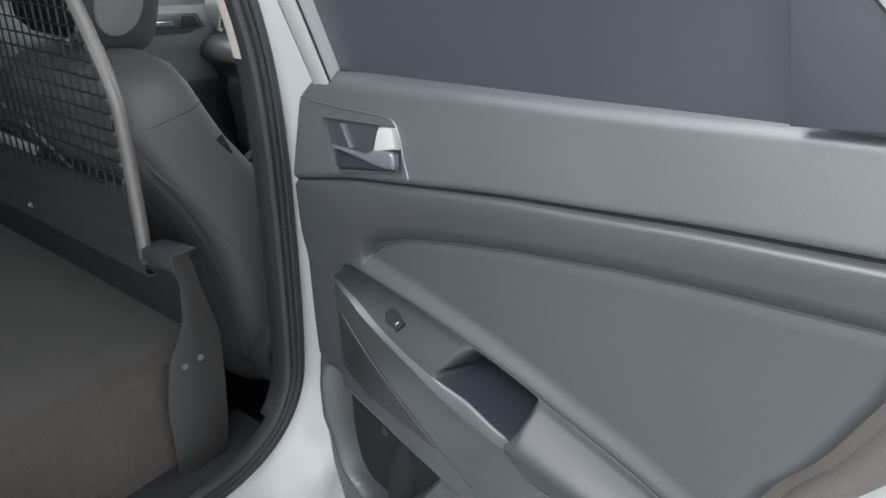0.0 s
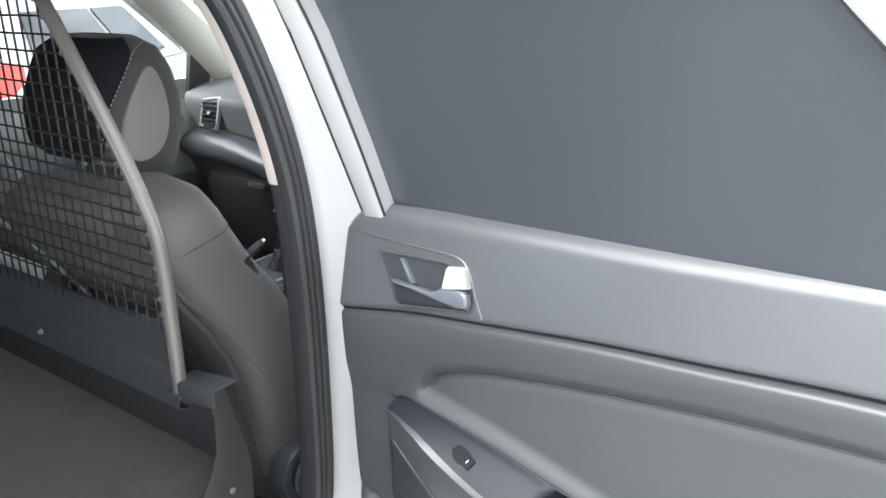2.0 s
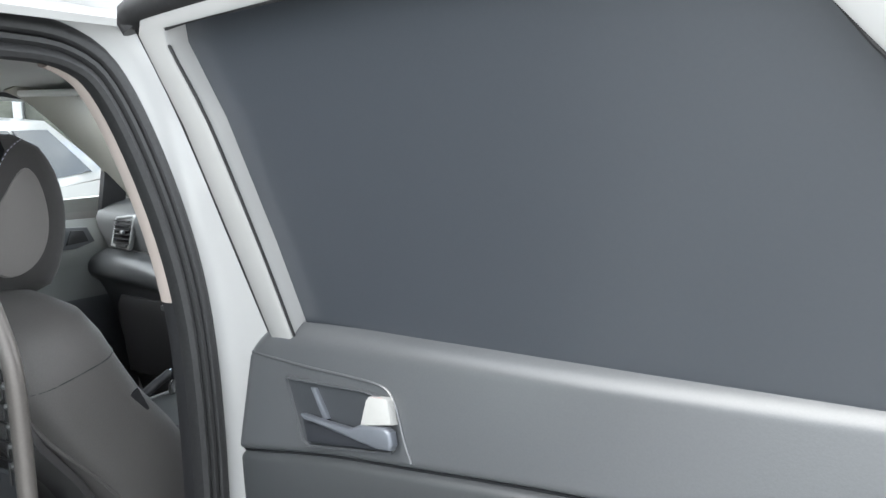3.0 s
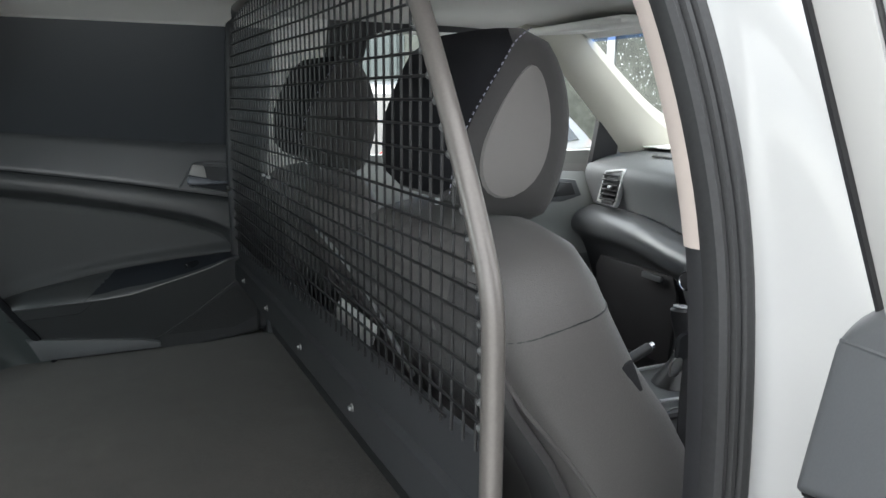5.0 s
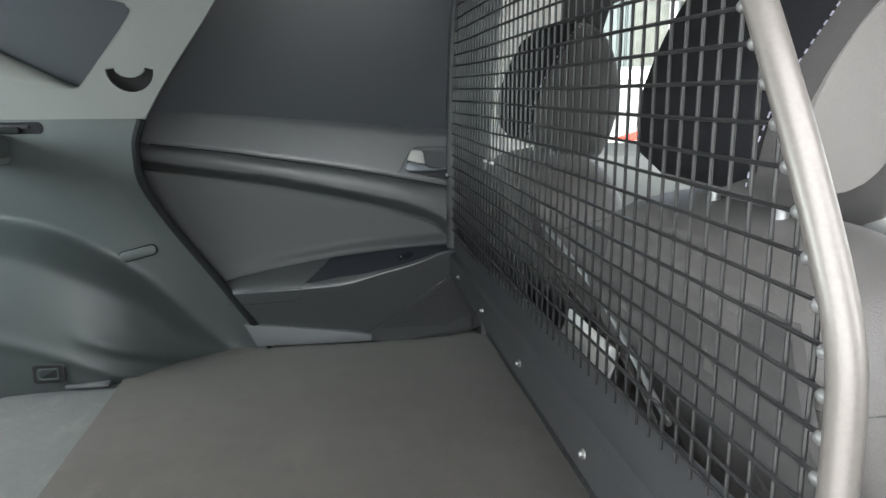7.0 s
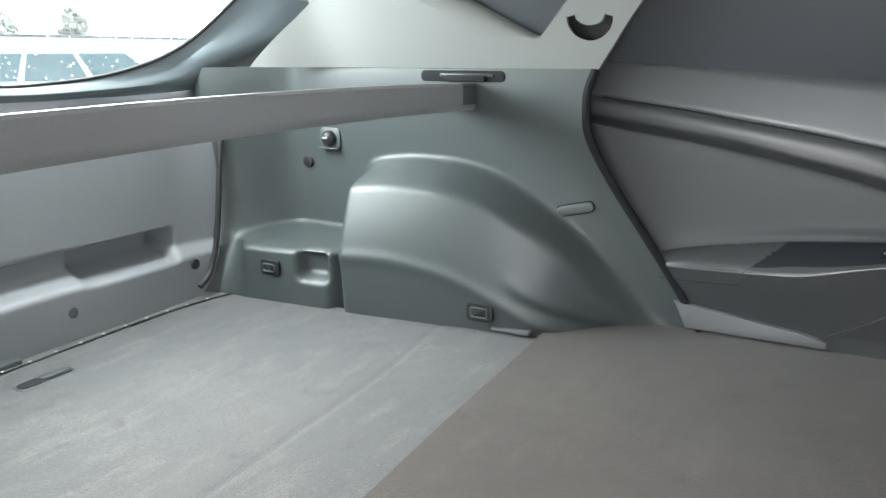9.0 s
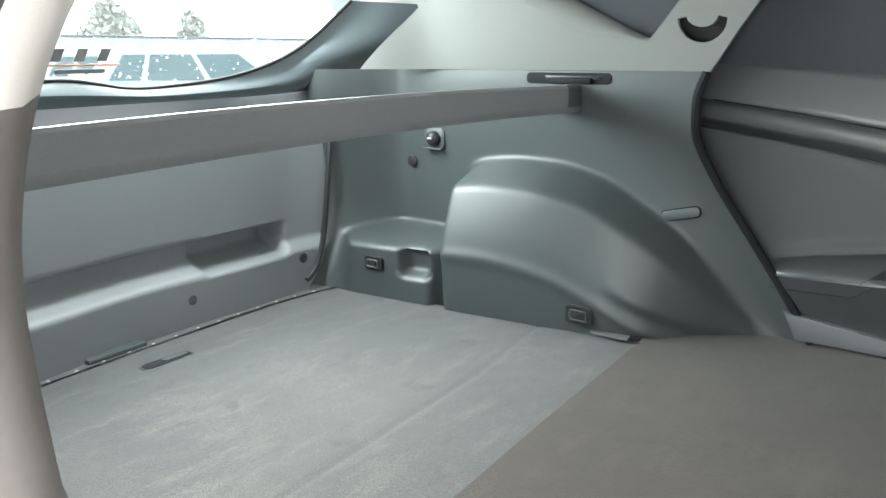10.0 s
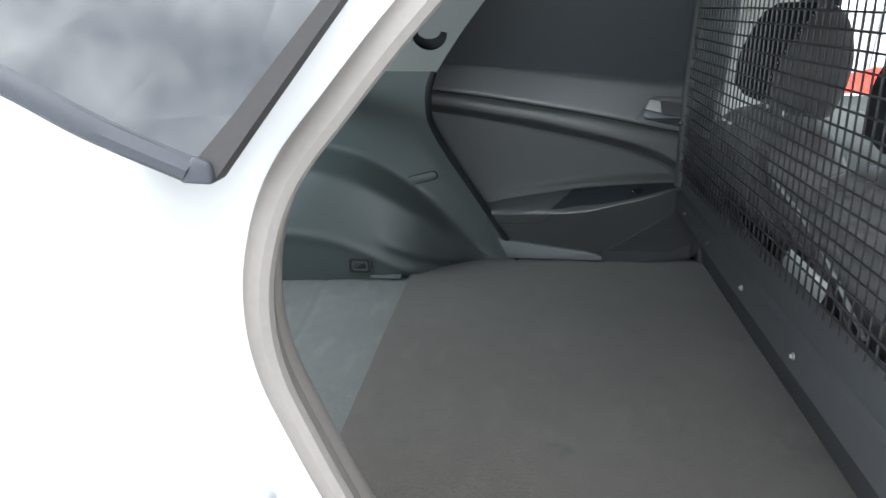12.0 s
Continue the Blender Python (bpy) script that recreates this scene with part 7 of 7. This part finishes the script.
def parked_car(name, at, turn, paint, label, pane=None, tall=1.0, lamp=None):
    pane, lamp = pane or M["darkglass"], lamp or M["lamp_red"]
    ob = thing(name, label, "parked car", group="parked cars")
    m = pose(*at, 0, 0, turn) @ Matrix.Diagonal((1, 1, tall, 1))
    L, W = 2.2, 0.88
    outline = [(-L, 0.30), (-L - 0.06, 0.48), (-L - 0.05, 0.66), (-L - 0.01, 0.84), (-L + 0.05, 1.03), (1.00, 1.01), (1.55, 0.95), (1.95, 0.86), (L - 0.02, 0.72), (L + 0.03, 0.50), (L, 0.30)]
    rows = []
    for x in (-W, -W * 0.992, -W * 0.96, -W * 0.86, -0.5, 0, 0.5, W * 0.86, W * 0.96, W * 0.992, W):
        k = max(0.0, (abs(x) - 0.75) / 0.13)
        rows.append([m @ Vector((x * (1 - 0.05 * max(0, (z - 0.8) / 0.2)), y * (1 - 0.045 * k * k), z - 0.03 * k * k * (1 if z > 0.7 else -1))) for y, z in outline])
    part("body", grid(rows, close_v=True, caps=True), paint, ob, angle=40)
    # glasshouse between the belt and the roof
    low_y, top_y = (-L + 0.10, 1.05), (-L + 0.50, 0.25)
    deck = lambda a, t: (low_y[0] + (low_y[1] - low_y[0]) * a) * (1 - t) + (top_y[0] + (top_y[1] - top_y[0]) * a) * t  # noqa: E731
    half = lambda t: 0.835 - 0.205 * t ** 1.15  # noqa: E731
    high = lambda t: 0.99 + 0.50 * t  # noqa: E731
    rows = []
    for t in span(0, 1, 6):
        ring_ = rounded(2 * half(t), deck(1, t) - deck(0, t), 0.14, 5, 0, (deck(1, t) + deck(0, t)) / 2)
        rows.append([m @ Vector((x, y, high(t))) for x, y in ring_])
    for t in (0.8, 0.5, 0.02):
        ring_ = rounded(2 * half(1) * t, (deck(1, 1) - deck(0, 1)) * t, 0.14 * t, 5, 0, (deck(1, 1) + deck(0, 1)) / 2)
        rows.append([m @ Vector((x, y, 1.49 + 0.05 * (1 - t * t))) for x, y in ring_])
    part("cabin", grid(rows, close_v=True), paint, ob, angle=40)
    for s in (-1, 1):
        for a0, a1 in ((0.13, 0.27), (0.30, 0.56), (0.59, 0.86)):
            rows = [[m @ Vector((s * (half(t) + 0.008), deck(a0 + (a1 - a0) * q, t), high(t))) for q in span(0, 1, 4)] for t in span(0.14, 0.86, 4)]
            part("side_window", thick(grid(rows), 0.006), pane, ob, "side window")
        for y in (-1.35, 1.35):
            wm = m @ axes((s * (W - 0.02), y, 0.32), (0, s, 0), (0, 0, 1), (s, 0, 0))
            wheel = part("wheel", disc(0.32, 0.20, wm @ pose(0, 0, 0.03), 28, 0.03), M["tyre"], ob)
            part("rim", disc(0.20, 0.02, wm @ pose(0, 0, 0.036), 20, 0.008), M["silver"], wheel)
        # lamp that wraps round the rear corner
        rows = [[m @ Vector((s * x, y, z0 + (z1 - z0) * t)) for x, y, z0, z1 in ((0.56, -L - 0.045, 1.00, 1.06), (0.70, -L - 0.030, 0.99, 1.13), (0.80, -L + 0.02, 0.98, 1.17), (0.855, -L + 0.11, 0.99, 1.17), (0.862, -L + 0.26, 1.06, 1.15))] for t in span(0, 1, 4)]
        part("corner_lamp", thick(grid(rows), 0.03), lamp, ob, "wrap-round corner lamp")
        part("side_mirror", ball(0.10, m @ Vector((s * 0.96, 0.72, 1.07)), 1, 0.6, 0.8, 12), paint, ob)
    for a, name_ in ((0, "rear_window"), (1, "windscreen")):
        sgn = -0.010 if a == 0 else 0.010
        rows = [[m @ Vector((x * (half(t) - 0.14), deck(a, t) + sgn, high(t))) for x in span(-1, 1, 5)] for t in span(0.12, 0.88, 4)]
        part(name_, thick(grid(rows), 0.006), pane, ob)
    part("plate_bar", rbox((0.50, 0.02, 0.11), (0, -L - 0.07, 0.74), 0.005, m=m), M["paper"], ob, "blank number plate bar")
    return ob


# white hatchback beside the passenger window
parked_car("parked_car", (-4.66, 2.66, 0), 35, M["white"], "white hatchback with red tail lamp parked alongside")
parked_car("parked_car", (-6.7, -9.2, 0), 40, M["silver_paint"], "pale car with blue-green windows parked behind", pane=M["pale_glass"], tall=0.95, lamp=M["silver"])
parked_car("parked_car", (-7.8, -12.9, 0), 30, M["silver_paint"], "pale car parked beside another behind the yard", pane=M["pale_glass"], tall=0.93, lamp=M["silver"])
parked_car("parked_car", (-9.6, 12.4, 0), 100, M["white"], "white car parked beyond the shop front", tall=1.2)
parked_car("parked_car", (-5.2, 13.6, 0), 96, M["white"], "white car parked beyond the shop front", tall=1.2)
# steel-clad building behind the hatchback
shed = thing("clad_building", "pale green corrugated steel building", "building", at=(-8.5, 4, 0))
prof = []
for k in range(100):
    u = 1 + 0.10 * k
    prof += [(u, 0.0), (u + 0.04, 0.0), (u + 0.055, 0.03), (u + 0.085, 0.03)]
da, dn = Vector((-0.40, -0.92, 0)).normalized(), Vector((0.92, -0.40, 0)).normalized()
rows = [[Vector((-8.2, 4.6, z)) + (u - 3) * da + o * dn for u, o in prof] for z in (0.0, 2.6, 5.2)]
part("wall", thick(grid(rows), 0.02), M["cladding"], shed, "corrugated wall sheets", angle=20)
part("eaves", tube([Vector((-8.2, 4.6, 5.25)) + (u - 3) * da for u in (1, 11)], 0.10, 8), M["wall"], shed)
# shop front with posters seen through the windscreen
shop = thing("shop_front", "grey shop front with glass bays", "building", at=(-7, 8, 0))
ra = Vector((-0.686, -0.728, 0))
ba = Vector((0.728, -0.686, 0))
c0 = Vector((-5.9, 6.35, 0))
wm = axes(c0, -ra, (0, 0, 1), ba)
part("wall", rbox((6.0, 4.4, 0.2), (-2.60, 2.2, -0.25), 0.02, m=wm), M["wall"], shop)
part("fascia", rbox((6.0, 0.75, 0.25), (-2.60, 3.15, -0.05), 0.02, m=wm), M["blue"], shop, "blue fascia band")
for k in range(-5, 1):
    part("mullion", rbox((0.10, 2.75, 0.14), (0.10 + 1.12 * k, 1.40, -0.05), 0.01, m=wm), M["silver"], shop, "grey mullion")
for k in range(-5, 0):
    part("bay_glass", rbox((1.0, 2.5, 0.02), (0.66 + 1.12 * k, 1.45, -0.10), 0, m=wm), M["shop_glass"], shop, "grey shop glass")
part("column", rbox((0.23, 4.4, 0.3), (0.285, 2.2, 0.03), 0.02, m=wm), M["column"], shop, "grey column")


def poster(a, b, w, h, material, label, bars):
    ob = thing("poster", label, "poster", group="window posters", at=tuple(wm @ Vector((a, b, 0.2))))
    part("sheet", plate(rounded(w, h, 0.02), 0.01, wm @ pose(a, b, 0.21)), material, ob)
    for x, y, bw, bh, bmat in bars:
        part("print_bar", plate(rounded(bw, bh, min(bw, bh) * 0.2), 0.004, wm @ pose(a + x, b + y, 0.214)), bmat, ob)
    return ob


poster(-0.01, 1.93, 0.20, 0.42, M["blue"], "blue poster with pale print bars in the shop window", [(0, 0.15, 0.14, 0.026, M["paper"]), (0, 0.11, 0.12, 0.022, M["paper"]), (-0.01, 0.02, 0.13, 0.020, M["paper"]), (0, -0.02, 0.12, 0.020, M["paper"]), (-0.01, -0.09, 0.11, 0.016, M["paper"]), (0, -0.17, 0.19, 0.06, M["paper"])])
poster(-0.015, 1.62, 0.21, 0.17, M["sky_blue"], "light blue poster in the shop window", [(0, 0.04, 0.14, 0.025, M["paper"]), (0, -0.03, 0.13, 0.03, M["blue"])])
poster(-0.03, 1.41, 0.42, 0.24, M["paper"], "white sign with orange and dark print bars", [(-0.10, 0.055, 0.16, 0.05, M["orange"]), (0.08, 0.05, 0.17, 0.035, M["ink"]), (0.01, -0.015, 0.35, 0.014, M["ink"]), (0.04, -0.07, 0.12, 0.025, M["sky_blue"])])
# long low wall and shrubs behind the yard
WALL_TOP = 1.75
bw = thing("boundary_wall", "long pale weathered boundary wall behind the yard", "wall", at=(-9, -16, 0))
part("wall", rbox((46, 0.3, WALL_TOP), (-9, -17.5, WALL_TOP / 2), 0.03), M["hedge"], bw)
part("coping", rbox((46, 0.36, 0.05), (-9, -17.5, WALL_TOP + 0.025), 0.01), M["ink"], bw, "dark coping")


def shrub(at, r, h, seed):
    ob = thing("shrub", "thin leafy shrub behind the wall", "shrub", group="shrubs", at=at)
    rng = random.Random(seed)
    base = Vector(at)
    part("trunk", tube([base, base + Vector((0.05, 0, h * 0.5)), base + Vector((0, 0.1, h * 0.9))], [0.09, 0.06, 0.02], 8), M["wall"], ob)
    bm = bmesh.new()
    for _ in range(700):
        a, q = rng.uniform(0, 6.28), rng.random() ** 0.5
        z = rng.uniform(0.35, 1.0)
        rr = r * q * math.sin(math.pi * min(1, z)) ** 0.5
        p = base + Vector((rr * math.cos(a), rr * math.sin(a), h * z + rng.uniform(-0.1, 0.1)))
        n = Vector((rng.gauss(0, 1), rng.gauss(0, 1), rng.gauss(0, 1))).normalized()
        t1 = n.orthogonal().normalized() * rng.uniform(0.08, 0.16)
        t2 = n.cross(t1) * 0.6
        bm.faces.new([bm.verts.new(p + v) for v in (-t1, t2, t1, -t2)])
    tagged(part("crown", bm, M["leaf"] if at[1] > 0 else M["twig"], ob, "loose leaves", smooth=False), kind="stuff")


for k, (x, y) in enumerate(((-11.0, -19.5), (-13.2, -19.0), (-6.6, 17.5), (-10.5, 17.0), (-2.5, 18.0))):
    shrub((x, y, 0), 1.3 if y > 0 else (0.9, 0.5)[k], 3.2 + 0.5 * (k % 3) if y > 0 else (2.7, 2.45)[k], k)

# autumn hedge that closes the car park beyond the shop
hedge = thing("hedge", "tall yellow-brown autumn hedge beyond the parked cars", "hedge", kind="stuff", at=(-16, 20, 0))
rng = random.Random(77)
bm = bmesh.new()
for _ in range(9000):
    x = rng.uniform(-27, -3)
    top = 3.6 + 0.9 * noise.noise(Vector((x * 0.45, 0, 3))) + 0.5 * noise.noise(Vector((x * 1.7, 0, 8)))
    p = Vector((x, 20 + rng.gauss(0, 0.5) + 0.5 * noise.noise(Vector((x, 1, 1))), top * rng.random() ** 0.8))
    n = Vector((rng.gauss(0, 1), rng.gauss(0, 1), rng.gauss(0, 1))).normalized()
    t1 = n.orthogonal().normalized() * rng.uniform(0.10, 0.22)
    t2 = n.cross(t1) * 0.6
    bm.faces.new([bm.verts.new(p + v) for v in (-t1, t2, t1, -t2)])
part("leaves", bm, M["autumn"], hedge, smooth=False)
part("stems", thick(grid([[Vector((x, 20.9 + 0.2 * noise.noise(Vector((x, z, 0))), z)) for x in span(-27.5, -2.5, 60)] for z in span(0, 2.9, 6)]), 0.2), M["twig"], hedge, "bare stems behind the leaves")
